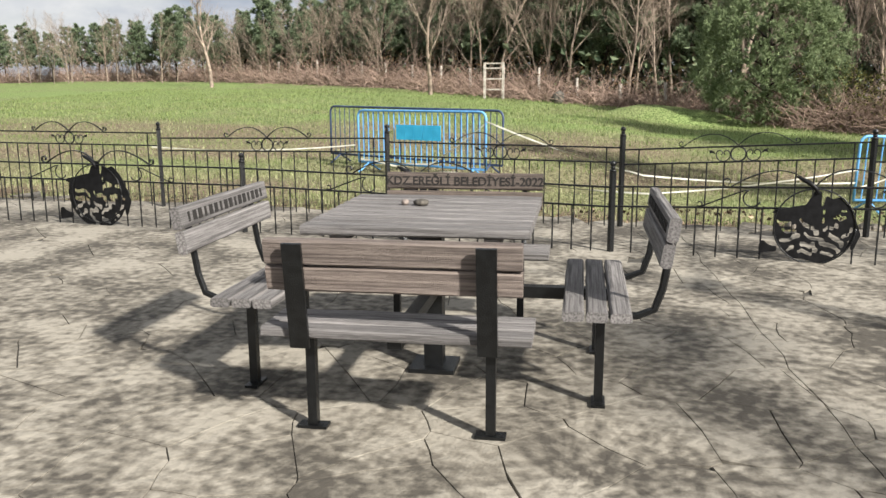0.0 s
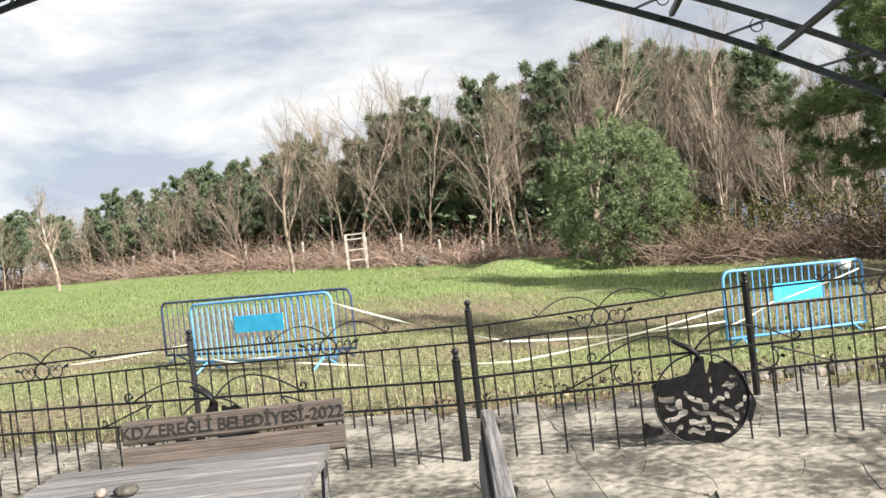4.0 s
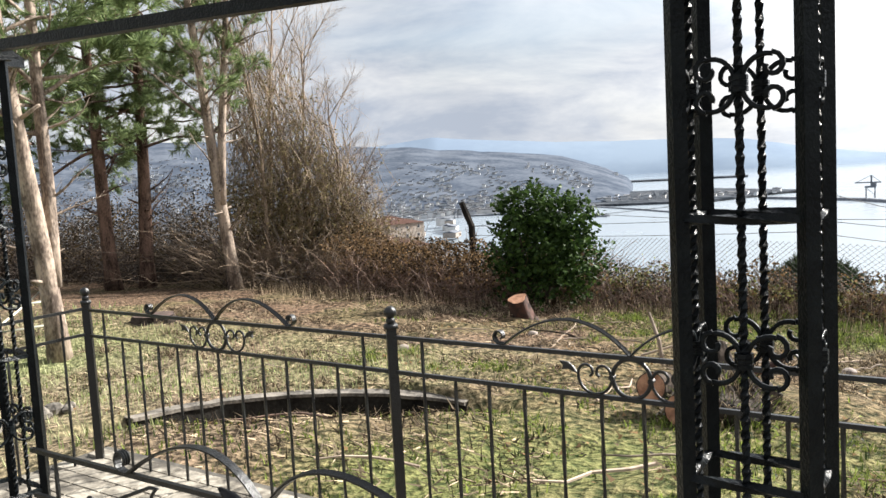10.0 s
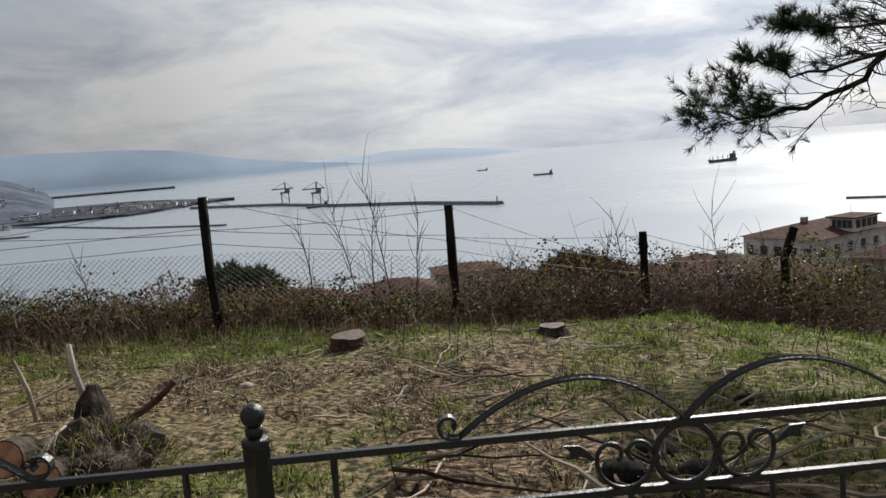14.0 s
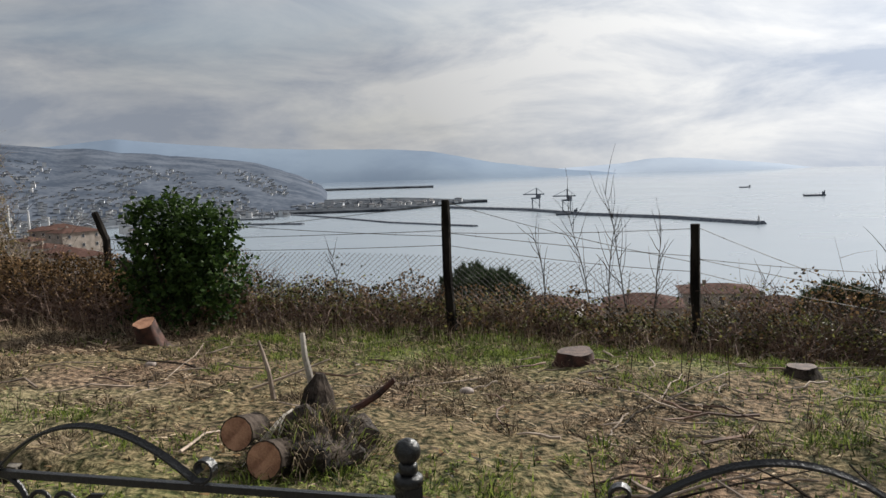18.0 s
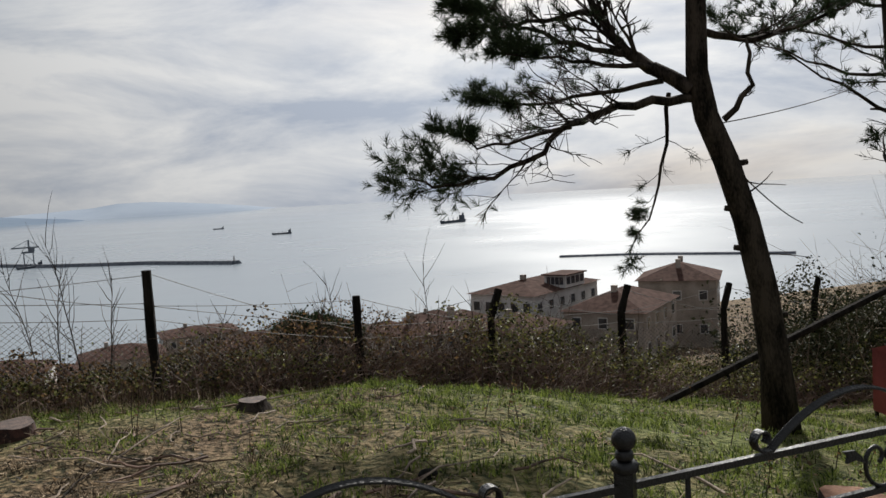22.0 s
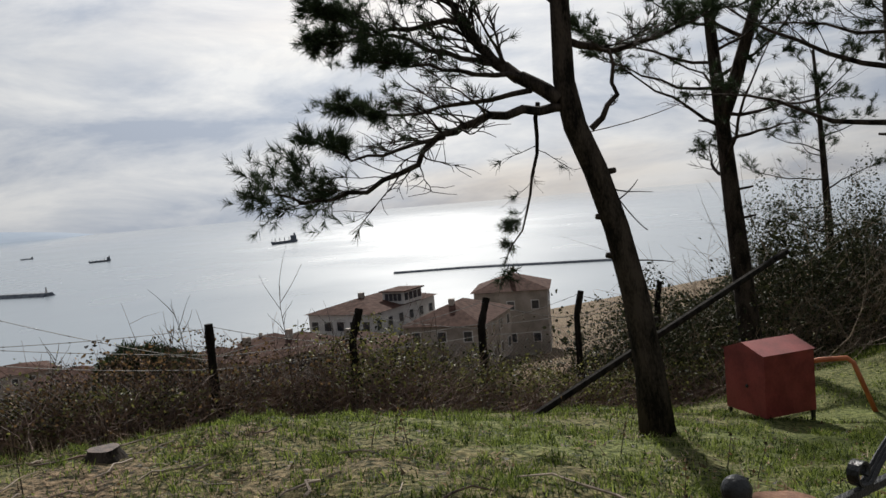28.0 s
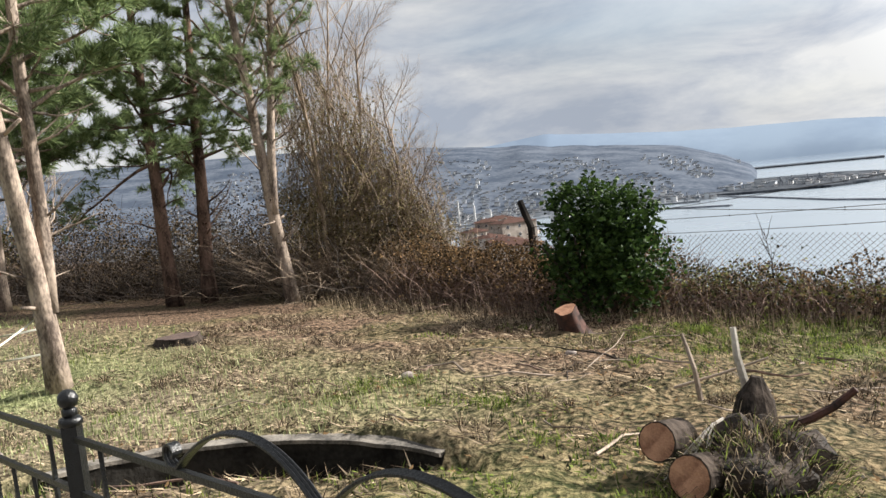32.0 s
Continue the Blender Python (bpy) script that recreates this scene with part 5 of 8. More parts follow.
def along(pts, t):
    k = min(len(pts) - 2, int(t * (len(pts) - 1)))
    f = t * (len(pts) - 1) - k
    return pts[k].lerp(pts[k + 1], f), (pts[k + 1] - pts[k]).normalized()


def tuft(b, p, d, rnd, n, length, width):
    """A brush of needles round the end of a twig."""
    d = Vector(d).normalized()
    a = d.orthogonal().normalized()
    c = d.cross(a)
    for _ in range(n):
        an, sp, back = rnd.uniform(0, math.tau), rnd.uniform(0.25, 1.15), rnd.uniform(-0.5, 0.25)
        q = p + d * (back * length)
        side = a * math.cos(an) + c * math.sin(an)
        tip = q + (d * (1.1 - 0.5 * sp) + side * sp).normalized() * length * rnd.uniform(0.7, 1.15)
        w = (tip - q).cross(Vector((rnd.uniform(-1, 1), rnd.uniform(-1, 1), rnd.uniform(-1, 1)))).normalized() * width
        k = len(b.v)
        b.v += [tuple(q - w), tuple(q + w), tuple(tip)]
        b.f.append((k, k + 1, k + 2))


def limb_with_twigs(wood, leaf, p, d, length, r, rnd, twigs, lift, tuft_n, tuft_len, tuft_w, bare=0.0, bend=0.16, path=None, sub=3, spread=1.0, tipped=False):
    pts = [Vector(q) for q in path] if path else wander(p, d, length, 7, rnd, bend, lift)
    length = sum((pts[i + 1] - pts[i]).length for i in range(len(pts) - 1))
    wood.tube(pts, [r * (1 - 0.8 * i / (len(pts) - 1)) for i in range(len(pts))], 6, caps=False)
    for i in range(twigs):
        t = 0.2 + 0.8 * (i + rnd.random()) / twigs
        q, dd = along(pts, min(t, 0.999))
        side = dd.cross(Vector((0, 0, 1))).normalized() * rnd.choice((-1, 1))
        td = (dd * 0.7 + side * rnd.uniform(0.3, 1.1) + Vector((0, 0, rnd.uniform(-0.25, 0.5)))).normalized()
        tl = length * rnd.uniform(0.16, 0.36) * (1.15 - 0.5 * t) * spread
        tp = wander(q, td, tl, 5, rnd, 0.25, 0.05)
        rr = r * 0.28 * (1.2 - t)
        lack = bare if not tipped else (0.93 if t < 0.66 else 0.05)
        wood.tube(tp, [rr * (1 - 0.14 * k) for k in range(6)], 4, caps=False)
        for s in range(sub):
            u, du = along(tp, rnd.uniform(0.35, 0.99))
            sp = wander(u, (du + Vector((rnd.uniform(-1, 1), rnd.uniform(-1, 1), rnd.uniform(-0.4, 0.8)))), tl * rnd.uniform(0.25, 0.5), 3, rnd, 0.3)
            wood.tube(sp, [rr * 0.5, rr * 0.42, rr * 0.35, rr * 0.25], 3, caps=False)
            if leaf is not None and rnd.random() > lack:
                tuft(leaf, sp[-1], sp[-1] - sp[-2], rnd, tuft_n, tuft_len, tuft_w)
                if rnd.random() > 0.4:
                    tuft(leaf, sp[1], sp[2] - sp[1], rnd, tuft_n // 2, tuft_len, tuft_w)
        if leaf is not None and rnd.random() > lack:
            tuft(leaf, tp[-1], tp[-1] - tp[-2], rnd, tuft_n, tuft_len, tuft_w)
    if leaf is not None:
        tuft(leaf, pts[-1], pts[-1] - pts[-2], rnd, tuft_n, tuft_len, tuft_w)


def tree(name, label, place, wood, leaf, bark, leafmat, group=""):
    t = thing(name, label, "tree", pose(*place), group)
    part("trunk", wood, bark, t, soft=True)
    if leaf is not None and leaf.f:
        part("crown", leaf, leafmat, t)
    return t


def pine(place, seed, h, r, lean=(0, 0), first=0.35, limbs=22, reach=2.2, bark=BARK_PINE, leafmat=NEEDLE_BACKLIT, tuft_n=16, tuft_len=0.16, tuft_w=0.006, bare=0.25, label="tall pine with backlit dark put into its bark colour and a thin crown", lift=0.06, toward=None, name="pine_tree", stubs=8, fork=None, group="pines beside the terrace", twigs=8, down=0.0):
    """A pine: a bent trunk, limbs by whorls, twigs with brushes of needles."""
    rnd = random.Random(seed)
    wood, leaf = Build(), Build()
    n = 12
    tr = []
    for i in range(n + 1):
        t = i / n
        tr.append(Vector((lean[0] * t ** 1.2 + 0.05 * h * 0.1 * math.sin(3.1 * t + seed), lean[1] * t ** 1.2 + 0.05 * h * 0.1 * math.cos(2.7 * t + seed * 2), h * t - (0.15 if i == 0 else 0))))
    wood.tube(tr, [r * (1.25 if i == 0 else 1) * (1 - 0.75 * i / n) for i in range(n + 1)], 11)
    for i in range(stubs):
        q, dd = along(tr, rnd.uniform(0.12, first + 0.15))
        an = rnd.uniform(0, math.tau)
        wood.tube([q, q + Vector((math.cos(an), math.sin(an), 0.15)) * (r + rnd.uniform(0.05, 0.25))], [0.03, 0.02], 5)
    if fork:
        ft = wander(along(tr, fork)[0], (-0.34, -0.28, 0.9), h * 0.45, 6, rnd, 0.08, 0.2)
        wood.tube(ft, [r * 0.66 * (1 - 0.12 * i) for i in range(7)], 9)
        for i in range(limbs // 3):
            q, dd = along(ft, rnd.uniform(0.3, 0.98))
            an = rnd.uniform(0, math.tau)
            limb_with_twigs(wood, leaf, q, (math.cos(an), math.sin(an), 0.25), reach * 0.7, r * 0.2, rnd, twigs, lift, tuft_n, tuft_len, tuft_w, bare)
    for i in range(limbs):
        t = first + (0.98 - first) * (i + rnd.random() * 0.6) / limbs
        q, dd = along(tr, min(t, 0.98))
        an = i * 2.4 + rnd.uniform(-0.5, 0.5)
        d = Vector((math.cos(an), math.sin(an), 0.20 - 0.5 * down + rnd.uniform(-0.35, 0.35)))
        if toward:
            d += Vector((*toward, 0))
        prof = 1.0 - 0.65 * max(0.0, (t - first) / (1 - first) - 0.35)
        limb_with_twigs(wood, leaf, q, d, reach * prof * rnd.uniform(0.55, 1.2), r * 0.21 * (1.15 - 0.7 * t), rnd, twigs, lift, tuft_n, tuft_len, tuft_w, bare, bend=0.30, tipped=leafmat is NEEDLE_BACKLIT, sub=5)
    return tree(name, label, (place[0], place[1], ground_z(*place[:2]) if len(place) < 3 else place[2]), wood, leaf, bark, leafmat, group)


# the leaning pine before the sea, its limbs swept to one side
def leaning_pine():
    rnd = random.Random(77)
    wood, leaf = Build(), Build()
    # sideways (u, towards the open sea side) and up (w)
    U = Vector((0.42, 0.90, 0.0))
    V = Vector((0.90, -0.42, 0.0))

    def at(u, w, v=0.0):
        u = u if u < 0.9 else 0.9 + (u - 0.9) * 0.86
        return U * u + V * v + Vector((0, 0, w))
    trunk = [at(-0.06, -0.15), at(-0.01, 0.7), at(0.09, 1.5), at(0.24, 2.2), at(0.42, 2.8), at(0.60, 3.25), at(0.68, 3.7), at(0.67, 4.3), at(0.66, 5.0), at(0.74, 6.0), at(0.66, 7.2), at(0.75, 8.4), at(0.7, 9.4)]
    wood.tube(trunk, [0.21, 0.155, 0.14, 0.13, 0.125, 0.12, 0.11, 0.10, 0.09, 0.08, 0.07, 0.05, 0.03], 12)
    main = [([at(0.63, 3.46), at(1.18, 3.42, -0.1), at(1.80, 3.36, -0.2), at(2.17, 3.23, -0.3), at(2.48, 3.0, -0.3), at(3.04, 2.78, -0.4), at(3.6, 2.70, -0.4), at(4.0, 2.80, -0.4)], 0.05, 17),
            ([at(0.72, 3.54), at(1.08, 3.75, 0.1), at(1.35, 3.93, 0.2), at(1.55, 4.15, 0.3), at(1.70, 4.42, 0.4), at(1.85, 4.65, 0.4), at(2.5, 4.85, 0.5), at(3.1, 4.9, 0.5)], 0.078, 15),
            ([at(1.35, 3.93, 0.2), at(2.0, 4.05, 0.1), at(2.6, 4.22, 0.0), at(3.0, 4.34, 0.0), at(3.35, 4.45, 0.0)], 0.032, 13),
            ([at(1.08, 3.75, 0.1), at(1.7, 3.80, -0.2), at(2.3, 3.86, -0.4), at(2.9, 3.92, -0.5)], 0.030, 12),
            ([at(1.0, 3.62), at(1.75, 3.57, 0.4), at(2.5, 3.53, 0.6), at(3.15, 3.62, 0.7)], 0.030, 12),
            ([at(1.70, 4.42, 0.4), at(2.3, 4.46, 0.8), at(2.9, 4.40, 1.0), at(3.4, 4.36, 1.0)], 0.034, 13),
            ([at(2.17, 3.23, -0.3), at(2.7, 3.10, -0.7), at(3.2, 3.05, -0.9), at(3.5, 3.18, -0.9)], 0.022, 6),
            ([at(0.40, 3.22), at(0.17, 3.55), at(0.18, 3.95), at(0.42, 4.12)], 0.034, 2),
            ([at(0.98, 3.5), at(0.98, 3.0, 0.2), at(1.10, 2.4, 0.3), at(1.42, 1.95, 0.3)], 0.024, 4),
            ([at(0.66, 4.08), at(0.1, 4.0, 0.2), at(-0.5, 4.12, 0.4), at(-1.2, 4.42, 0.6)], 0.045, 11),
            ([at(0.70, 4.5), at(1.2, 4.85, 0.2), at(1.8, 5.1, 0.2), at(2.6, 5.15, 0.3)], 0.05, 14),
            ([at(0.74, 5.0), at(0.2, 5.3, 0.3), at(-0.5, 5.4, 0.5), at(-1.2, 5.2, 0.6)], 0.05, 12),
            ([at(0.76, 5.6), at(1.4, 5.9, -0.5), at(2.1, 6.0, -1.0)], 0.045, 12),
            ([at(0.74, 6.2), at(1.5, 6.6, 0.4), at(2.5, 6.8, 0.9)], 0.05, 14),
            ([at(0.70, 6.6), at(0.0, 7.0, -0.6), at(-0.9, 7.2, -1.2)], 0.05, 14),
            ([at(0.68, 7.2), at(1.3, 7.6, -0.8), at(1.9, 7.8, -1.6)], 0.045, 14),
            ([at(0.72, 7.8), at(0.2, 8.2, 0.7), at(-0.4, 8.5, 1.3)], 0.04, 13),
            ([at(0.72, 8.4), at(1.3, 8.8, 0.4), at(2.1, 9.0, 0.6)], 0.04, 13)]
    for path, r, tw in main:
        fine = []
        for a, b in zip(path, path[1:]):
            fine += [a.lerp(b, k / 3) + Vector((rnd.uniform(-0.03, 0.03), rnd.uniform(-0.03, 0.03), rnd.uniform(-0.03, 0.03))) for k in range(3)]
        fine.append(path[-1])
        limb_with_twigs(wood, leaf, None, None, 0, r, rnd, int(tw * 2.4), 0, 30, 0.115, 0.0036, 0.30, path=fine, sub=8, spread=0.85, tipped=True)
        if tw > 8:
            tip, dd = path[-1], (path[-1] - path[-2]).normalized()
            for _ in range(20):
                p = tip - dd * rnd.uniform(-0.1, 0.75) + Vector((rnd.gauss(0, 0.19), rnd.gauss(0, 0.19), rnd.gauss(0, 0.09)))
                tuft(leaf, p, dd + Vector((rnd.uniform(-0.8, 0.8), rnd.uniform(-0.8, 0.8), rnd.uniform(-0.2, 0.9))), rnd, 20, 0.12, 0.0036)
    for w, u in ((1.9, 0.18), (2.3, 0.26), (2.75, 0.41), (1.2, 0.06)):
        wood.tube([at(u, w), at(u + rnd.choice((-0.20, 0.19)), w + 0.03)], [0.04, 0.028], 6)
    for w, u in ((2.6, 0.36), (2.45, 0.31), (1.85, 0.16)):
        wood.tube(wander(at(u, w), at(-1, 0.1 if w > 2 else -0.3), 0.5, 4, rnd, 0.3), [0.012, 0.01, 0.008, 0.006, 0.004], 4)
    tree("pine_tree", "leaning pine, backlit dark put into its colour, with limbs swept to one side", (9.04, -5.56, ground_z(9.04, -5.56) - 0.02), wood, leaf, BARK_PINE, NEEDLE_BACKLIT, "pines beside the terrace")


leaning_pine()
pine((13.4, -13.1), 12, 9.5, 0.24, (0.35, 0.45), 0.44, 20, 2.8, fork=0.55, bare=0.25, label="forked pine beside the slope, backlit dark put into its colour", tuft_n=24, tuft_len=0.15, tuft_w=0.008, twigs=11)
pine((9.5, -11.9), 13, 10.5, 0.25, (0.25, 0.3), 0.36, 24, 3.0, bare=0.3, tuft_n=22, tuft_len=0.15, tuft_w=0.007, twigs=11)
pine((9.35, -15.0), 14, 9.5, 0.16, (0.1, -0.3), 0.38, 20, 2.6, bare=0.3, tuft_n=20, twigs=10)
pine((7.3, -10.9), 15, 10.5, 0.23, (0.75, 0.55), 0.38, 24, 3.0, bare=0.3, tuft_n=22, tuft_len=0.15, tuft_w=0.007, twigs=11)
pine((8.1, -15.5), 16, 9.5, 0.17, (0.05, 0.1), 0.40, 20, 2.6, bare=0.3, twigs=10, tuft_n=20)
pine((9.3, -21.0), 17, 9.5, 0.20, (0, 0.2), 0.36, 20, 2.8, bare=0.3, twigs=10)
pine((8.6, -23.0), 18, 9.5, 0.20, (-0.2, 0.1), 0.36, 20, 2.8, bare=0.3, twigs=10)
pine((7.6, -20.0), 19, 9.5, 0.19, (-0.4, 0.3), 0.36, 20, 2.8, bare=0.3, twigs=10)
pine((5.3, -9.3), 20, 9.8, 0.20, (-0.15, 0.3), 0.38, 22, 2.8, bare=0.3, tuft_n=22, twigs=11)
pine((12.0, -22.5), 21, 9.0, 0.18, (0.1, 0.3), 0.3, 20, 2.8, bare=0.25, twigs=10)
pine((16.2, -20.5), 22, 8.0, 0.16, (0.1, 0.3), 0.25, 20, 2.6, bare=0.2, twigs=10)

for a, b in (((9.46, -5.3, 1.96), (14.34, -12.9, 2.99)), ((9.3, -5.35, 1.51), (13.07, -10.0, 0.55))):
    a, b = Vector(a), Vector(b)
    line = [a.lerp(b, i / 8) - Vector((0, 0, 0.25 * (i / 8) * (1 - i / 8))) for i in range(9)]
    solo("cable", Build().tube(line, 0.008, 4), TWIG_DARK, "thin dark cable tied to the leaning pine", "cable", "cables")

# pines and bare trees on the landward side
LAND = "pines by the lawn"
pine((9.9, 21.1), 31, 10.0, 0.18, (0.3, 0.1), 0.25, 76, 2.9, BARK_PALE, NEEDLE, 26, 0.26, 0.012, 0.0, "broad pine with a pale trunk and a dense green crown", group=LAND, down=0.35, twigs=11)
def pale_pine(place, seed, h, r, stems, first, limbs, reach, label, bare=0.15, bark=BARK_PALE, rise=0.65, dead=10, tufts=(26, 0.17, 0.008)):
    """A pine with one or more pale stems, rising limbs, dead lower branches and loose brushes of needles."""
    rnd = random.Random(seed)
    wood, leaf = Build(), Build()
    for lean, start, thick in stems:
        n = 14
        tr = []
        for i in range(n + 1):
            t = i / n
            bow = 0.06 * math.sin(4.2 * t + seed + start * 9) + 0.03 * math.sin(11 * t + seed)
            tr.append(Vector((lean[0] * t + bow + lean[2] * start, lean[1] * t + bow * 0.6 + lean[3] * start, start * h + (h * (1 - start)) * t - (0.15 if not start and i == 0 else 0))))
        wood.tube(tr, [r * thick * (1.3 if i == 0 and not start else 1) * (1 - 0.72 * i / n) for i in range(n + 1)], 10)
        for i in range(dead):
            q, dd = along(tr, rnd.uniform(0.10, first + 0.12))
            an = rnd.uniform(0, math.tau)
            d = Vector((math.cos(an), math.sin(an), rnd.uniform(-0.1, 0.7)))
            if rnd.random() < 0.5:
                wood.tube([q, q + d * (r + rnd.uniform(0.06, 0.22))], [0.028, 0.02], 5)
            else:
                limb_with_twigs(wood, None, q, d, reach * rnd.uniform(0.25, 0.6), r * 0.16, rnd, 6, 0.08, 0, 0, 0, bend=0.25, sub=2)
        for i in range(limbs):
            t = first + (0.99 - first) * (i + rnd.random()) / limbs
            q, dd = along(tr, min(t, 0.98))
            an = i * 2.4 + rnd.uniform(-0.7, 0.7)
            d = Vector((math.cos(an), math.sin(an), rise + rnd.uniform(-0.5, 0.35)))
            prof = 1.0 - 0.6 * (t - first) / (1 - first)
            limb_with_twigs(wood, leaf, q, d, reach * prof * rnd.uniform(0.5, 1.25), r * 0.24 * (1.2 - 0.7 * t), rnd, 10, -0.02, *tufts, bare, bend=0.28, sub=4, spread=1.15)
    return tree("pine_tree", label, (place[0], place[1], ground_z(*place)), wood, leaf, bark, NEEDLE, LAND)


pale_pine((6.80, 10.62), 32, 8.8, 0.125, (((-0.75, 0.1, 0, 0), 0.0, 1.0), ((0.45, 0.35, -0.1, 0), 0.10, 0.72)), 0.27, 24, 2.0, "pine with two pale peeling stems from one foot", 0.25, dead=14)
pale_pine((13.3, 14.9), 34, 9.0, 0.14, (((-0.85, 0.15, 0, 0), 0.0, 1.0), ((0.5, -0.35, -0.9, 0), 0.21, 0.7)), 0.36, 22, 2.1, "half-bare pine with a pale forked trunk", 0.55, dead=16, rise=0.9)
pale_pine((12.2, 17.6), 35, 8.5, 0.17, (((-0.15, 0.2, 0, 0), 0.0, 1.0),), 0.33, 34, 2.3, "stout pine with reddish bark and feathery green limbs", 0.05, BARK_BROWN, 0.25, 12)
pale_pine((12.95, 17.4), 36, 8.5, 0.17, (((0.35, 0.1, 0, 0), 0.0, 1.0),), 0.33, 34, 2.3, "stout pine with reddish bark and feathery green limbs", 0.05, BARK_BROWN, 0.25, 12)


def bare_tree(seed, h, r, spread=0.5, levels=3, kids=7, ivy=None):
    """A leafless tree with upswept branches and fine twigs."""
    rnd = random.Random(seed)
    wood = Build()
    leaf = Build() if ivy else None

    def grow(p, d, length, rad, level):
        pts = wander(p, d, length, 5 if level < 2 else 3, rnd, 0.14, 0.05)
        wood.tube(pts, [rad * (1 - 0.7 * i / (len(pts) - 1)) for i in range(len(pts))], (8, 5, 3, 3)[min(level, 3)], caps=False)
        if level >= levels:
            return
        for i in range(kids if level else kids + 3):
            t = 0.22 + 0.76 * (i + rnd.random()) / (kids + 1)
            q, dd = along(pts, min(0.99, t))
            a = dd.orthogonal().normalized()
            a = Matrix.Rotation(rnd.uniform(0, math.tau), 3, dd) @ a
            grow(q, dd + a * rnd.uniform(spread * 0.7, spread * 1.5), length * rnd.uniform(0.34, 0.55) * (1.1 - 0.4 * t), rad * 0.42 * (1.1 - 0.5 * t), level + 1)
    grow(Vector((0, 0, -0.15)), Vector((rnd.uniform(-0.08, 0.08), rnd.uniform(-0.08, 0.08), 1)), h, r, 0)
    if ivy:
        for _ in range(ivy):
            z = rnd.uniform(0.2, h * 0.55)
            an, rr = rnd.uniform(0, math.tau), rnd.uniform(0.05, 0.35)
            leaf_quad(leaf, Vector((rr * math.cos(an), rr * math.sin(an), z)), rnd, 0.09)
    return wood, leaf


def leaf_quad(b, p, rnd, size):
    """A small pointed leaf, folded on its rib."""
    d = Vector((rnd.uniform(-1, 1), rnd.uniform(-1, 1), rnd.uniform(-0.7, 0.7))).normalized()
    a = d.orthogonal().normalized()
    a = Matrix.Rotation(rnd.uniform(0, math.tau), 3, d) @ a
    n = d.cross(a) * (size * 0.18)
    s = size * rnd.uniform(0.6, 1.2)
    k = len(b.v)
    b.v += [tuple(p - d * s * 0.5), tuple(p + a * s * 0.38 + n), tuple(p + d * s * 0.6), tuple(p - a * s * 0.38 + n)]
    b.f += [(k, k + 1, k + 2), (k, k + 2, k + 3)]


def woods():
    """The wood behind the lawn: bare trees, and pines with dark crowns."""
    rnd = random.Random(9)
    kinds = []
    for i in range(5):
        wood, _ = bare_tree(200 + i, 8.0, 0.085, 0.42 + 0.05 * i, 3, 9)
        kinds.append(wood.mesh("trunk"))
        kinds[-1].materials.append(BARK_TWIG)
    pines = []
    for i in range(4):
        r2 = random.Random(300 + i)
        wood, leaf = Build(), Build()
        tr = wander((0, 0, -0.2), (0, 0, 1), 11, 8, r2, 0.04)
        wood.tube(tr, [0.18 * (1 - 0.09 * k) for k in range(9)], 7)
        for k in range(34):
            q, dd = along(tr, 0.24 + 0.74 * k / 34)
            an = k * 2.4
            limb_with_twigs(wood, leaf, q, (math.cos(an), math.sin(an), 0.35), 2.6 * (1.1 - 0.75 * k / 34), 0.05, r2, 6, 0.05, 16, 0.42, 0.042, 0.0, sub=4, spread=1.5)
        pines.append((wood.mesh("trunk"), leaf.mesh("crown")))
        pines[-1][0].materials.append(BARK_PINE)
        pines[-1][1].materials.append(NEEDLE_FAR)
    # depth and height of the wood along its edge: bearing from the terrace, nearest distance, height of bare trees, height of pines
    edge = [(154, 70, 4.5, 5.6), (136, 78, 4.2, 4.8), (128, 70, 4.4, 5.6), (121, 62, 4.6, 6.2), (112, 52, 5.4, 6.8), (105, 47, 7.6, 7.8), (98, 43, 8.0, 8.4), (91, 41, 8.2, 9.8), (86, 41, 9.0, 12.6), (81, 41, 8.6, 12.6), (76, 40, 7.8, 10.2), (72, 36, 6.5, 7.0), (68, 36, 5.5, 5.5)]

    def profile(az):
        for (a0, *p), (a1, *q) in zip(edge, edge[1:]):
            if a1 <= az <= a0:
                f = (a0 - az) / (a0 - a1)
                return [u + (v - u) * f for u, v in zip(p, q)]
        return edge[-1][1:]
    for k in range(156):
        az = 153 - 85 * (k + rnd.random()) / 156
        d, hb, hp = profile(az)
        d += rnd.uniform(0, 9)
        x, y = 0.3 + d * math.cos(radians(az)), -0.5 + d * math.sin(radians(az))
        s = hb / 8.0 * rnd.uniform(0.75, 1.15)
        t = thing("bare_tree", "leafless pale brown tree at the edge of the wood", "tree", pose(x, y, ground_z(x, y)) @ pose(0, 0, 0, 0, 0, rnd.uniform(0, 360)) @ Matrix.Scale(s, 4), "bare trees of the wood")
        part("trunk", kinds[k % 5], BARK_TWIG, t)
    for k in range(108):
        az = 152 - 82 * (k + rnd.random()) / 108
        d, hb, hp = profile(az)
        d += rnd.uniform(4, 15)
        x, y = 0.3 + d * math.cos(radians(az)), -0.5 + d * math.sin(radians(az))
        s = hp / 11.0 * rnd.uniform(0.72, 1.06) * d / (d - 4)
        t = thing("pine_tree", "dark green pine in the wood behind the lawn", "tree", pose(x, y, ground_z(x, y)) @ pose(0, 0, 0, 0, 0, rnd.uniform(0, 360)) @ Matrix.Scale(s, 4), "pines of the wood")
        w, c = pines[k % 4]
        part("trunk", w, BARK_PINE, t)
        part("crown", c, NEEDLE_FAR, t)


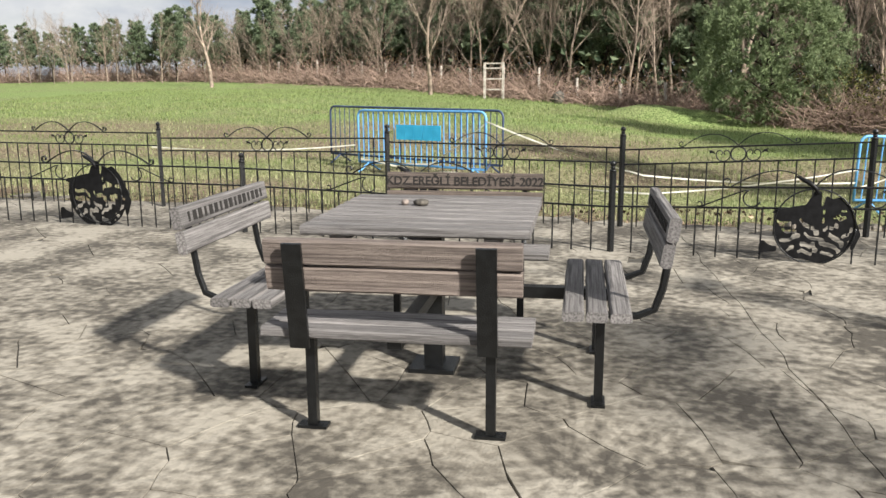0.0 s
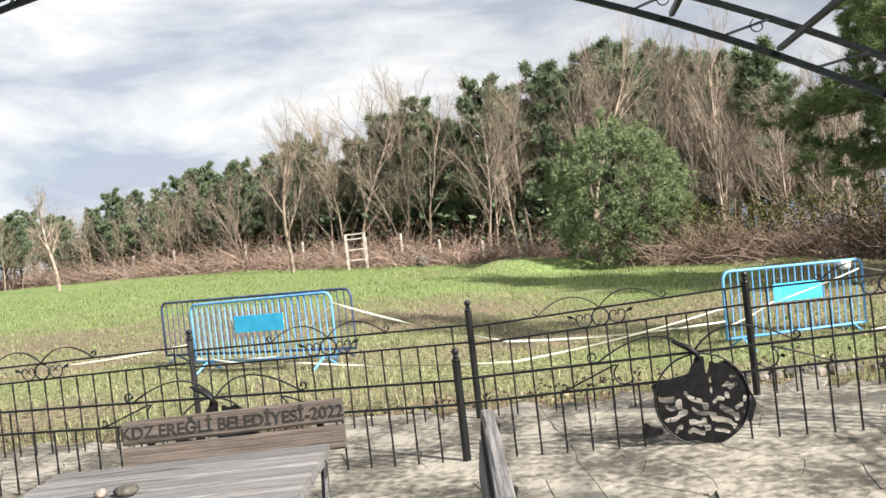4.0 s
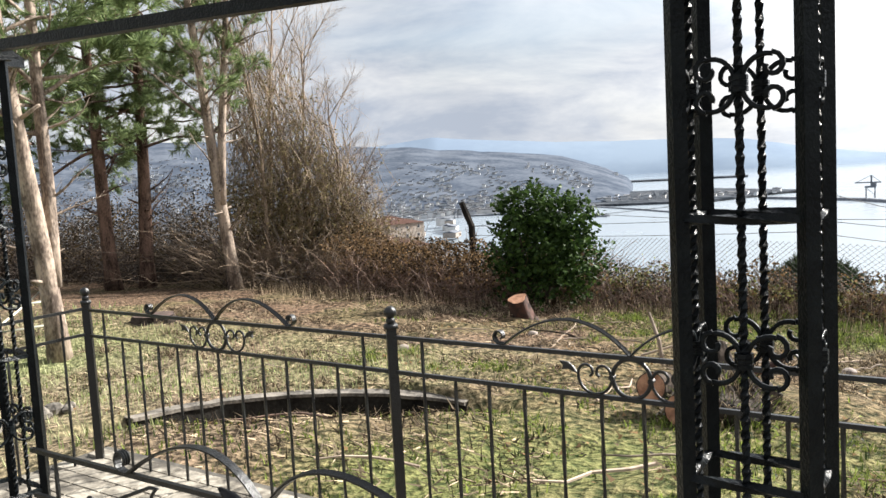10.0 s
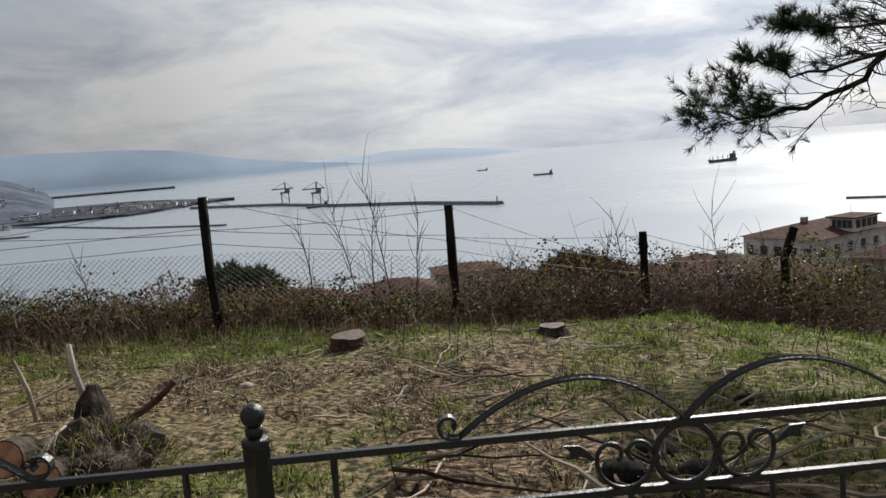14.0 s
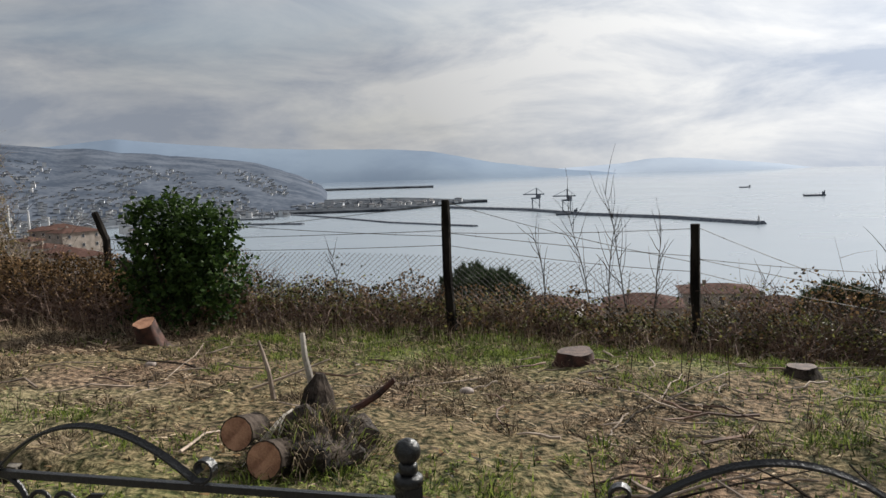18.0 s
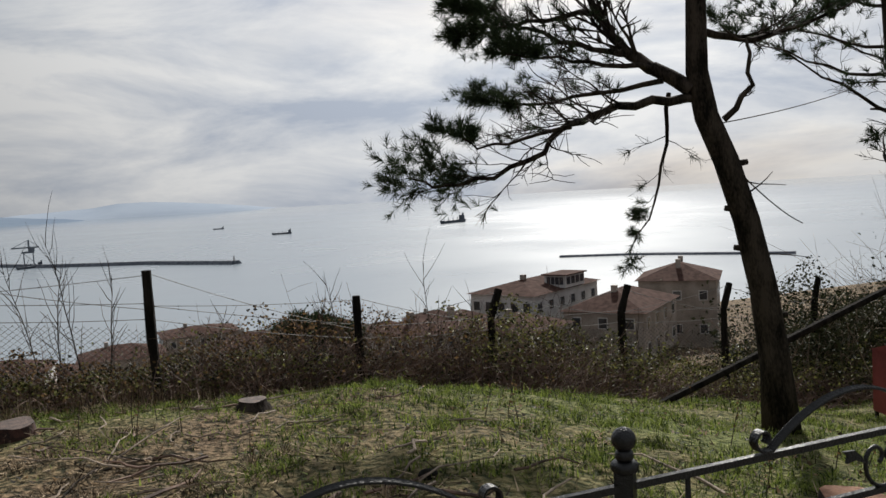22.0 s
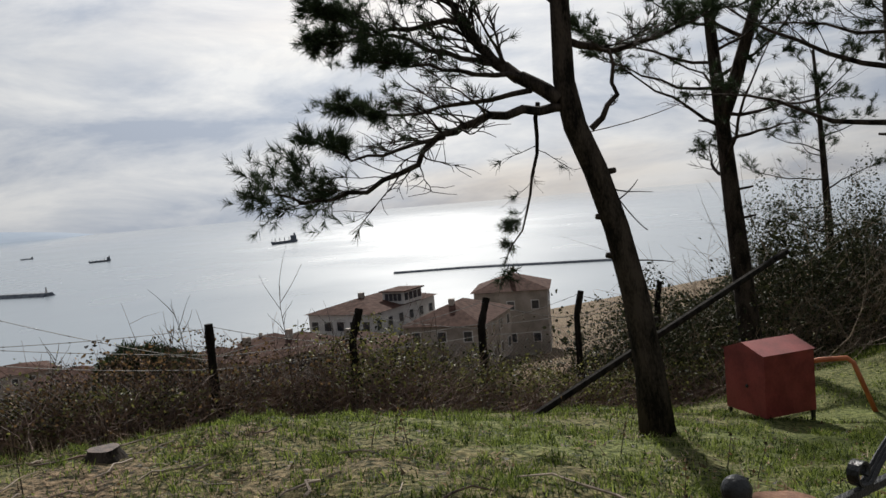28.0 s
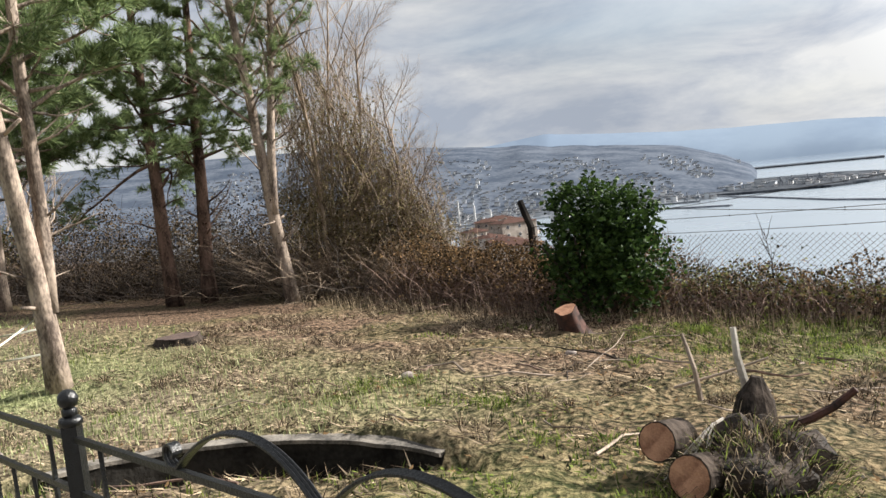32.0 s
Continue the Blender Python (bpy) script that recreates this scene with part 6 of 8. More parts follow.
woods()
wood, _ = bare_tree(411, 6.0, 0.12, 0.34, 3, 8)
tree("bare_tree", "leafless pale tree with upswept branches on the lawn", (-13.75, 41.5, ground_z(-13.75, 41.5)), wood, None, BARK_TWIG, None, "bare trees of the wood")
wood, _ = bare_tree(412, 5.5, 0.14, 0.5, 3, 8)
tree("bare_tree", "leafless tree at the edge of the lawn", (-31, 47, ground_z(-31, 47)), wood, None, BARK_TWIG, None, "bare trees of the wood")


for k, (x, y, h, sp) in enumerate(((14.7, 15.3, 7.4, 0.5), (15.2, 15.9, 6.8, 0.55), (15.7, 14.6, 5.0, 0.65), (16.2, 14.0, 3.8, 0.7), (16.6, 16.0, 6.6, 0.55))):
    wood, _ = bare_tree(430 + k, h * 1.1, 0.05, sp, 3, 11)
    tree("vine_tree", "slender leafless tree hung with pale vines", (x, y, ground_z(x, y)), wood, None, TWIG_BROWN, None, "vine trees")
def hanging_vines():
    """A veil of dry vines and small leaves hanging from the slender trees."""
    rnd = random.Random(71)
    wood, leaf = Build(), Build()
    for _ in range(1500):
        f = rnd.random()
        x, y = 14.6 + 1.9 * f + rnd.gauss(0, 0.35), 15.7 - 1.9 * f + rnd.gauss(0, 0.45)
        top = (6.2 - 4.4 * f) * rnd.uniform(0.35, 1.0)
        z = ground_z(x, y)
        pts = wander((x, y, z + top), (rnd.uniform(-0.4, 0.4), rnd.uniform(-0.4, 0.4), -1), top * rnd.uniform(0.25, 0.6), 4, rnd, 0.25)
        wood.tube(pts, [0.006, 0.005, 0.005, 0.004, 0.003], 3, caps=False)
        for _k in range(12):
            q, d = along(pts, rnd.uniform(0.05, 0.99))
            leaf_quad(leaf, q + Vector((rnd.gauss(0, 0.07), rnd.gauss(0, 0.07), rnd.gauss(0, 0.05))), rnd, 0.055)
    solo("vine_veil", wood, TWIG_BROWN, "veil of dry hanging vines over slender trees", "vines", kind="stuff")
    solo("vine_veil_leaves", leaf, VINE, "small pale olive leaves of the hanging vines", "vines", kind="stuff")


hanging_vines()
for k in range(12):
    rr = random.Random(k + 900)
    x, y = 6.2 + 0.62 * k + rr.uniform(-0.6, 0.6), 38.5 - 1.15 * k + rr.uniform(-0.8, 0.8)
    wood, _ = bare_tree(440 + k, rr.uniform(4.6, 7.0) * (1 - 0.035 * k), 0.07, 0.4, 3, 7)
    tree("bare_tree", "pale leafless sapling tree behind the hedge", (x, y, ground_z(x, y)), wood, None, BARK_TWIG, None, "bare trees behind the hedge")


# the round green bush-like pine
def round_pine():
    rnd = random.Random(5)
    wood, leaf = Build(), Build()
    wood.tube([(0, 0, -0.2), (0.1, 0, 1.2), (0, 0.1, 3.0), (0, 0, 5)], [0.2, 0.16, 0.12, 0.05], 8)
    for _ in range(560):
        az, el = rnd.uniform(0, math.tau), math.asin(rnd.uniform(-0.85, 1))
        v = Vector((math.cos(el) * math.cos(az), math.cos(el) * math.sin(az), math.sin(el)))
        rr = rnd.uniform(0.80, 1.0) * (1 + 0.15 * noise.noise(v * 2.4) + 0.13 * noise.noise(v * 6.5))
        c = Vector((2.9 * rr * v.x, 2.9 * rr * v.y, 3.1 + 3.1 * rr * v.z))
        for _k in range(9):
            w = Vector((rnd.gauss(0, 1), rnd.gauss(0, 1), rnd.gauss(0, 1))).normalized()
            p = c + w * rnd.uniform(0.08, 0.28)
            tuft(leaf, p, w * 0.9 + v * 0.6 + Vector((0, 0, 0.4)), rnd, 13, 0.20, 0.018)
    for k in range(16):
        an = k * 2.4
        wood.tube(wander((0, 0, 0.8 + 0.2 * k), (math.cos(an), math.sin(an), 0.6), 1.5, 4, rnd, 0.1), [0.06, 0.05, 0.04, 0.03, 0.02], 4, caps=False)
    tree("round_pine", "rounded dense green pine like a great bush", (3.05, 33.6, ground_z(3.05, 33.6) - 0.3), wood, leaf, BARK_PINE, BUSH_GREEN)


round_pine()


# ---- hedges, brambles and grass ----
def dip(p):
    """The hedge along the wire fence is low by the first posts and rises where the ground falls."""
    if not 12.6 < p.x < 17:
        return 1.0
    return 1 - 0.38 * step(6.0, 3.6, p.y) * step(-0.8, 1.2, p.y) + 0.18 * step(0.2, -2.6, p.y) - 0.52 * step(-8.5, -10, p.y) * step(-17, -12, p.y)


def thicket(name, line, width, height, stems, leaves, twig_mat, leaf_mat, seed, label, leaf_size=0.05, wild=0.35, stem_r=0.008, keep=None):
    """A tangle of arching stems along a line, with leaves in its volume. kind: stuff."""
    rnd = random.Random(seed)
    wood, leaf = Build(), Build()
    seg = [(Vector(a), Vector(b)) for a, b in zip(line, line[1:])]
    total = sum((b - a).length for a, b in seg)

    def spot():
        s = rnd.uniform(0, total)
        for a, b in seg:
            l = (b - a).length
            if s <= l:
                p = a.lerp(b, s / l)
                n = Vector((-(b - a).y, (b - a).x)).normalized()
                return p + n * rnd.gauss(0, width * 0.38)
            s -= l
        return seg[-1][1]
    for _ in range(stems):
        p = spot()
        z = ground_z(p.x, p.y)
        if keep and not keep(p.x, p.y):
            continue
        hh = dip(p) * height * max(0.25, 0.78 + 0.55 * noise.noise(Vector((p.x * 0.45, p.y * 0.45, seed))) + 0.55 * noise.noise(Vector((p.x * 1.3, p.y * 1.3, seed + 7)))) * rnd.uniform(0.5, 1.2)
        an = rnd.uniform(0, math.tau)
        q = Vector((p.x, p.y, z - 0.05))
        d = Vector((math.cos(an) * wild * 1.5, math.sin(an) * wild * 1.5, rnd.uniform(0.5, 1.3)))
        pts = wander(q, d, hh * rnd.uniform(0.9, 1.3), 5, rnd, 0.32, -0.09 * wild)
        pts = [Vector((v.x, v.y, max(v.z, z - 0.05))) for v in pts]
        wood.tube(pts, [stem_r, stem_r * 0.9, stem_r * 0.8, stem_r * 0.65, stem_r * 0.5, stem_r * 0.3], 3, caps=False)
        for _k in range(2):
            u, d = along(pts, rnd.uniform(0.4, 0.95))
            e = u + Vector((rnd.uniform(-0.35, 0.35), rnd.uniform(-0.35, 0.35), rnd.uniform(-0.1, 0.3))) * hh * 0.6
            wood.tube([u, u.lerp(e, 0.5) + Vector((0, 0, 0.02)), e], [stem_r * 0.5, stem_r * 0.4, stem_r * 0.25], 3, caps=False)
    for _ in range(leaves):
        p = spot()
        z = ground_z(p.x, p.y)
        hh = dip(p) * height * max(0.25, 0.78 + 0.55 * noise.noise(Vector((p.x * 0.45, p.y * 0.45, seed))) + 0.55 * noise.noise(Vector((p.x * 1.3, p.y * 1.3, seed + 7))))
        if keep and not keep(p.x, p.y):
            continue
        leaf_quad(leaf, Vector((p.x, p.y, z + hh * (1 - rnd.random() ** 1.6))), rnd, leaf_size)
    solo(name, wood, twig_mat, label, "brambles", kind="stuff")
    if leaves:
        solo(name + "_leaves", leaf, leaf_mat, label + ", its leaves", "brambles", kind="stuff")


thicket("bramble_hedge", [(15.6, 11.5), (14.8, 8), (14.4, 4), (14.2, 0), (14.6, -3), (15.0, -6)], 1.5, 0.92, 6000, 17000, TWIG_RED, LEAF_DRY, 1, "low brown bramble hedge along the wire fence", 0.05, 0.6)
thicket("bramble_hedge", [(15.0, 8), (14.6, 4), (14.4, 0), (14.8, -4)], 1.4, 0.62, 1300, 24000, TWIG_DARK, LEAF_OLIVE, 11, "green and brown creepers along the wire fence", 0.045, 0.6)
thicket("bramble_hedge", [(14.0, -4.2), (14.2, -7), (14.3, -10.5), (13.9, -13.5)], 2.0, 1.15, 5200, 20000, TWIG_RED, LEAF_OLIVE, 2, "bramble hedge with small green leaves", 0.05, 0.6)
thicket("tall_scrub", [(15.2, -10.5), (15.0, -14.5), (14.6, -18), (14, -24), (12.5, -32), (8, -37), (3, -39)], 2.8, 3.3, 4200, 120000, TWIG_BROWN, SCRUB, 3, "tall scrub behind the pines, shade put into its leaf colour", 0.062, 0.5, 0.009)
thicket("bramble_hedge", [(16.4, 13.6), (15.6, 18), (13.5, 22.5), (10, 27)], 2.6, 2.3, 4200, 42000, TWIG_DARK, LEAF_SHADE, 4, "dense brown bramble hedge under the trees, shade put into its leaf colour", 0.06, 0.7, 0.009)
thicket("bramble_hedge", [(12.5, 26), (8.5, 30.5), (4, 35.5)], 2.6, 2.3, 3600, 12000, TWIG_HEDGE, LEAF_OLIVE, 5, "dense brown hedge behind the lawn", 0.09, 0.8, 0.013)
thicket("bramble_hedge", [(5, 36.5), (-4, 39.5), (-14, 45.5), (-24, 51), (-36, 58), (-52, 62), (-70, 50)], 2.0, 2.5, 9500, 9000, TWIG_HEDGE, LEAF_DRY, 6, "tangled reddish-brown hedge along the far fence", 0.09, 0.8, 0.017)
thicket("wood_undergrowth", [(9, 45), (0, 48), (-9, 52), (-20, 58), (-32, 66), (-50, 80)], 6, 4.5, 1500, 26000, TWIG_DARK, NEEDLE_FAR, 12, "dark undergrowth of the wood", 0.42, 0.3, 0.03)
thicket("vine_tangle", [(15.2, 13.8), (15.6, 12.9), (15.8, 12.2)], 1.1, 1.1, 1200, 8000, TWIG_BROWN, LEAF_DRY, 27, "tangle of dry vines sloping down from the trees", 0.05, 0.4, 0.007)
thicket("vine_tangle", [(14.6, 16.6), (15.2, 15.7), (15.8, 14.8)], 1.7, 2.1, 1500, 9000, TWIG_BROWN, VINE, 7, "tall tangle of leafless vines beside a pine", 0.055, 0.7, 0.007)
thicket("bramble_hedge", [(16.5, 11), (18, 6), (18.5, 0), (19, -6), (19, -14)], 2.4, 1.0, 1300, 9000, TWIG_RED, LEAF_DRY, 9, "brown scrub on the slope below the wire fence", 0.07, 0.6, keep=lambda x, y: x > 15.2)
thicket("slope_scrub", [(34, 22), (36, 8), (37, -4), (37, -18), (34, -34)], 14, 2.2, 2600, 20000, TWIG_RED, LEAF_OLIVE, 10, "reddish leafless scrub on the slope below", 0.16, 0.5, 0.02, keep=lambda x, y: x > 21)


thicket("bramble_hedge", [(14.8, 12.6), (14.5, 11.0), (14.4, 9.0), (14.0, 7.2)], 1.3, 1.05, 2200, 20000, TWIG_RED, LEAF_DRY, 21, "brown bramble hedge with dry leaves under the vine trees", 0.05, 0.6)
thicket("bramble_hedge", [(14.2, 6.5), (13.9, 2), (14.0, -2), (14.2, -8)], 1.3, 1.0, 600, 2200, TWIG_RED, LEAF_OLIVE, 23, "thin bramble shoots rising above the hedge", 0.05, 0.5, 0.006)
thicket("tall_scrub", [(15.8, -11.0), (15.4, -15), (14.8, -19), (13.6, -25), (12, -32)], 2.2, 2.4, 500, 30000, TWIG_DARK, SCRUB, 33, "heart of the tall scrub behind the pines, shade put into its leaf colour", 0.13, 0.5, 0.012)
thicket("bare_thicket", [(15.0, 0.5), (15.4, -2.5), (15.8, -5.5), (16.2, -9.0), (16.2, -12.0)], 1.5, 1.1, 1600, 1200, TWIG_RED, LEAF_OLIVE, 35, "bare reddish shoots standing beyond the wire fence", 0.045, 0.35, 0.006)
thicket("dry_brush", [(-1.6, 5.85), (0.5, 6.12), (1.3, 6.4), (2.2, 6.9), (3.3, 7.3), (4.5, 7.7)], 0.42, 0.22, 2100, 300, TWIG_HEDGE, STRAW, 22, "ragged bank of dry stems along the lawn's edge", 0.05, 1.4, 0.004)


def saplings():
    rnd = random.Random(21)
    for x, y, h in ((14.3, 1.05, 2.3), (14.4, 1.6, 2.1), (14.2, 0.75, 1.7), (14.5, 1.3, 1.9), (14.4, -3.9, 2.2), (14.6, -4.3, 1.7), (13.9, -6.4, 1.9), (14.3, -7.6, 1.6), (13.9, 2.2, 1.6), (14.1, -2.4, 1.9), (14.3, -4.1, 1.4), (14.6, 5.5, 1.2), (14.4, -1.9, 1.5), (14.5, -0.6, 1.2), (14.6, -5.6, 1.2)):
        wood, twigs = Build(), []
        stem = wander((0, 0, -0.1), (rnd.uniform(-0.2, 0.2), rnd.uniform(-0.25, 0.25), 1), h, 7, rnd, 0.13)
        wood.tube(stem, [0.012 * (1 - 0.11 * i) for i in range(8)], 4, caps=False)
        for i in range(17):
            q, d = along(stem, 0.12 + 0.86 * i / 17)
            tw = wander(q, d + Vector((rnd.uniform(-1, 1), rnd.uniform(-1, 1), 0.2)), h * rnd.uniform(0.15, 0.36), 4, rnd, 0.2, 0.08)
            twigs.append(Build().tube(tw, [0.006, 0.005, 0.004, 0.003, 0.002], 3, caps=False))
        t = thing("sapling", "thin leafless sapling growing by the wire fence", "sapling", pose(x, y, ground_z(x, y)), "saplings")
        part("stem", wood, TWIG_DARK, t)
        for tw in twigs:
            part("twig", tw, TWIG_DARK, t)
    for k in range(26):
        x, y = rnd.uniform(6.4, 11.5), rnd.uniform(-6.0, 1.6)
        wood, leaf = Build(), Build()
        h = rnd.uniform(0.35, 0.8)
        stem = wander((0, 0, -0.03), (rnd.uniform(-0.2, 0.2), rnd.uniform(-0.2, 0.2), 1), h, 5, rnd, 0.1)
        wood.tube(stem, [0.006 * (1 - 0.14 * i) for i in range(6)], 3, caps=False)
        for i in range(10):
            q, d = along(stem, rnd.uniform(0.3, 0.98))
            leaf_quad(leaf, q + Vector((rnd.uniform(-0.04, 0.04), rnd.uniform(-0.04, 0.04), 0)), rnd, 0.03)
        t = thing("weed", "thin dry weed stalk standing in the grass", "weed", pose(x, y, ground_z(x, y)), "weed stalks")
        part("stem", wood, TWIG_DARK, t)
        part("leaves", leaf, LEAF_DRY, t)


saplings()


def ivy_shrub():
    rnd = random.Random(8)
    wood, leaf = Build(), Build()
    for _ in range(9):
        an = rnd.uniform(0, math.tau)
        wood.tube(wander((0, 0, -0.1), (math.cos(an) * 0.4, math.sin(an) * 0.4, 1), 1.5, 4, rnd, 0.15), [0.04, 0.03, 0.025, 0.02, 0.01], 5)
    for cx, cy, cz, r, n in ((0, 0, 1.05, 0.62, 2600), (0.05, 0.28, 1.6, 0.42, 1300), (0, -0.42, 1.4, 0.46, 1500), (0.1, 0.5, 0.85, 0.5, 1200), (-0.1, -0.6, 0.8, 0.5, 1200), (0, 0, 0.45, 0.7, 1200)):
        for _ in range(n):
            v = Vector((rnd.gauss(0, 1), rnd.gauss(0, 1), rnd.gauss(0, 1))).normalized()
            rr = r * (0.72 + 0.3 * rnd.random()) * (1 + 0.85 * noise.noise(v * 2.8 + Vector((cx, cy, cz)) * 5))
            leaf_quad(leaf, Vector((cx, cy, cz)) + v * rr, rnd, 0.085)
    t = thing("ivy_bush", "dense dark green ivy bush by the wire fence", "bush", pose(13.2, 7.45, ground_z(13.2, 7.45)))
    part("stem", wood, TWIG_DARK, t)
    part("foliage", leaf, IVY, t)


ivy_shrub()


def blades(name, n, area, size, mat, seed, label, dense=None, lean=0.5, width=0.006, flat=False):
    """Grass or straw as one mesh of single blades."""
    r = np.random.default_rng(seed)
    x, y = r.uniform(area[0], area[1], n), r.uniform(area[2], area[3], n)
    if dense is not None:
        keep = np.array([dense(a, b) > c for a, b, c in zip(x, y, r.random(n))])
        x, y = x[keep], y[keep]
    n = len(x)
    z = np.array([ground_z(a, b) for a, b in zip(x, y)])
    an, h = r.uniform(0, math.tau, n), size * r.uniform(0.5, 1.3, n)
    ln = h * r.uniform(0.1, 1.0, n) * lean
    dx, dy = np.cos(an), np.sin(an)
    w = width * r.uniform(0.6, 1.4, n)
    v = np.empty((n, 3, 3))
    if flat:
        tilt = r.uniform(-0.1, 0.5, n)
        v[:, 0] = np.stack([x - dy * w, y + dx * w, z + 0.012], 1)
        v[:, 1] = np.stack([x + dy * w, y - dx * w, z + 0.018], 1)
        v[:, 2] = np.stack([x + dx * h, y + dy * h, z + 0.02 + np.maximum(0, tilt) * h], 1)
    else:
        v[:, 0] = np.stack([x - dy * w, y + dx * w, z - 0.01], 1)
        v[:, 1] = np.stack([x + dy * w, y - dx * w, z - 0.01], 1)
        v[:, 2] = np.stack([x + dx * ln, y + dy * ln, z + np.sqrt(np.maximum(0.1 * h * h, h * h - ln * ln))], 1)
    me = bpy.data.meshes.new(name)
    me.from_pydata(v.reshape(-1, 3).tolist(), [], np.arange(3 * n).reshape(-1, 3).tolist())
    solo(name, me, mat, label, "grass", kind="stuff")


def patchy(x, y):
    return noise.noise(Vector((x * 0.55, y * 0.55, 3))) * 0.9


def clumps(x, y, f, k):
    return noise.noise(Vector((x * f, y * f, k)))


def near_green(x, y):
    south = step(1.4, -2.4, y)
    edge = 0.75 * step(9.6, 11.6, x) * step(7.5, 4.5, y)
    area = max(south, edge) + 2.0 * max(0.0, clumps(x, y, 0.7, 31) - 0.05)
    rad = math.hypot(x - 5.05, y - 4.75)
    gap = step(0.22, 0.12, abs(rad - 1.95))
    area = max(area, 0.85 * step(8.4, 6.8, x) * step(0.6, 2.2, y) * step(5.0, 4.0, y), 0.7 * step(1.8, 1.5, rad), 0.6 * step(2.2, 1.2, math.hypot(x - 6.2, (y - 3.4) * 0.9)))
    return area * step(-0.22, 0.25, clumps(x, y, 2.2, 41) + 0.6 * clumps(x, y, 0.8, 7)) - gap


def near_dry(x, y):
    return (1 - step(0.30, 0.20, abs(math.hypot(x - 5.05, y - 4.75) - 1.85))) * (1 - 0.85 * step(1.2, -2.6, y)) * (0.05 + 0.95 * step(-0.12, 0.30, clumps(x, y, 1.5, 8) + 0.9 * clumps(x, y, 0.45, 3)))


blades("grass", 120000, (4.25, 14.2, -15.0, 12.0), 0.06, GRASS, 1, "short green grass in patches", near_green, 1.0, 0.0065)
blades("tall_grass", 26000, (5.0, 14.2, -13.0, 7.5), 0.095, GRASS, 2, "taller tufts of bright green grass", lambda x, y: 1.2 * near_green(x, y) * step(0.05, 0.35, clumps(x, y, 1.6, 51)), 0.8, 0.005)
blades("straw", 70000, (4.25, 14.0, -8.0, 13.0), 0.13, STRAW, 3, "dry straw and twigs strewn over the ground", near_dry, 1, 0.0046, True)
blades("dry_grass", 34000, (4.3, 15.0, -9.0, 16.0), 0.10, STRAW, 4, "dry standing grass", lambda x, y: near_dry(x, y) * step(-0.1, 0.3, clumps(x, y, 2.4, 61)), 0.9, 0.004)
blades("dry_grass", 6000, (12.6, 14.2, -8.0, 14.0), 0.26, STRAW, 14, "tall dry grass under the hedge", None, 0.6, 0.005)
blades("grass", 85000, (5.0, 14.2, -11.5, 0.8), 0.06, GRASS, 15, "thick bright green grass by the fence", lambda x, y: step(0.8, -2.4, y) * step(-0.15, 0.3, clumps(x, y, 1.7, 5) + 0.5 * clumps(x, y, 4.0, 15)), 1.0, 0.0065)
blades("grass", 70000, (10.0, 13.9, -8.5, 6.5), 0.06, GRASS, 25, "green grass along the foot of the hedge", lambda x, y: step(10.2, 12.2, x) * step(-0.25, 0.2, clumps(x, y, 1.9, 71) + 0.5 * clumps(x, y, 5.0, 72)), 0.8, 0.0055)


blades("low_weeds", 60000, (5.0, 13.8, -9.0, 6.0), 0.045, GRASS, 91, "low broad-leaved weeds among the grass", lambda x, y: near_green(x, y) * step(-0.1, 0.2, clumps(x, y, 3.1, 81)), 1, 0.011, True)
blades("dead_leaves", 16000, (5.0, 13.8, -9.0, 8.0), 0.05, LEAF_DRY, 92, "dead leaves lying in the grass", lambda x, y: step(-0.15, 0.35, clumps(x, y, 1.3, 83)), 1, 0.014, True)


def grass_clumps(name, count, mat, seed, mask, label, length, area):
    """Hummocks of grass or straw standing out of the cut ground."""
    rnd = random.Random(seed)
    b = Build()
    for _ in range(count):
        x, y = rnd.uniform(*area[:2]), rnd.uniform(*area[2:])
        if mask(x, y) < rnd.uniform(0.2, 0.7) or math.hypot(x - 5.05, y - 4.75) < 2.25:
            continue
        k = len(b.v)
        r = rnd.uniform(0.04, 0.13)
        tussock(b, rnd, rnd.randint(18, 44), r, r, 0.035, length * rnd.uniform(0.6, 1.3), 0.0032, 0.8)
        z = ground_z(x, y)
        b.v[k:] = [(v[0] + x, v[1] + y, v[2] + z) for v in b.v[k:]]
    solo(name, b, mat, label, "grass", kind="stuff")


grass_clumps("grass_tussocks", 2600, GRASS, 64, near_green, "hummocks of green grass among cut straw", 0.11, (4.6, 13.8, -9.0, 8.0))
grass_clumps("straw_tussocks", 1500, STRAW, 65, near_dry, "hummocks of dry grass left by the mower", 0.12, (4.6, 13.0, -3.0, 12.5))


def strewn_sticks():
    """Single cut sticks lying about in the grass."""
    rnd = random.Random(88)
    for k in range(110):
        x, y = rnd.uniform(5.0, 12.0), rnd.uniform(-3.0, 8.0) if k % 2 else rnd.uniform(-2.0, 2.2)
        a, l = rnd.uniform(0, math.tau), rnd.uniform(0.25, 0.9)
        pts = []
        for i in range(5):
            px, py = x + math.cos(a) * l * i / 4, y + math.sin(a) * l * i / 4
            a += rnd.uniform(-0.25, 0.25)
            pts.append((px, py, ground_z(px, py) + 0.022 + rnd.uniform(0, 0.03)))
        r = rnd.uniform(0.006, 0.014)
        solo("stick", Build().tube(pts, [r, r * 0.95, r * 0.85, r * 0.7, r * 0.5], 5), rnd.choice((BARK_TWIG, TWIG_RED, BARK_TWIG)), "thin dry stick lying in the cut grass", "stick", "sticks on the ground")


strewn_sticks()


def muddy(x, y):
    return step(10.5, 14, y) * step(26, 20, y)


def band_noise(x, y):
    return noise.noise(Vector((x * 0.16, y * 0.42, 12))) + 0.6 * noise.noise(Vector((x * 0.7, y * 0.9, 4)))


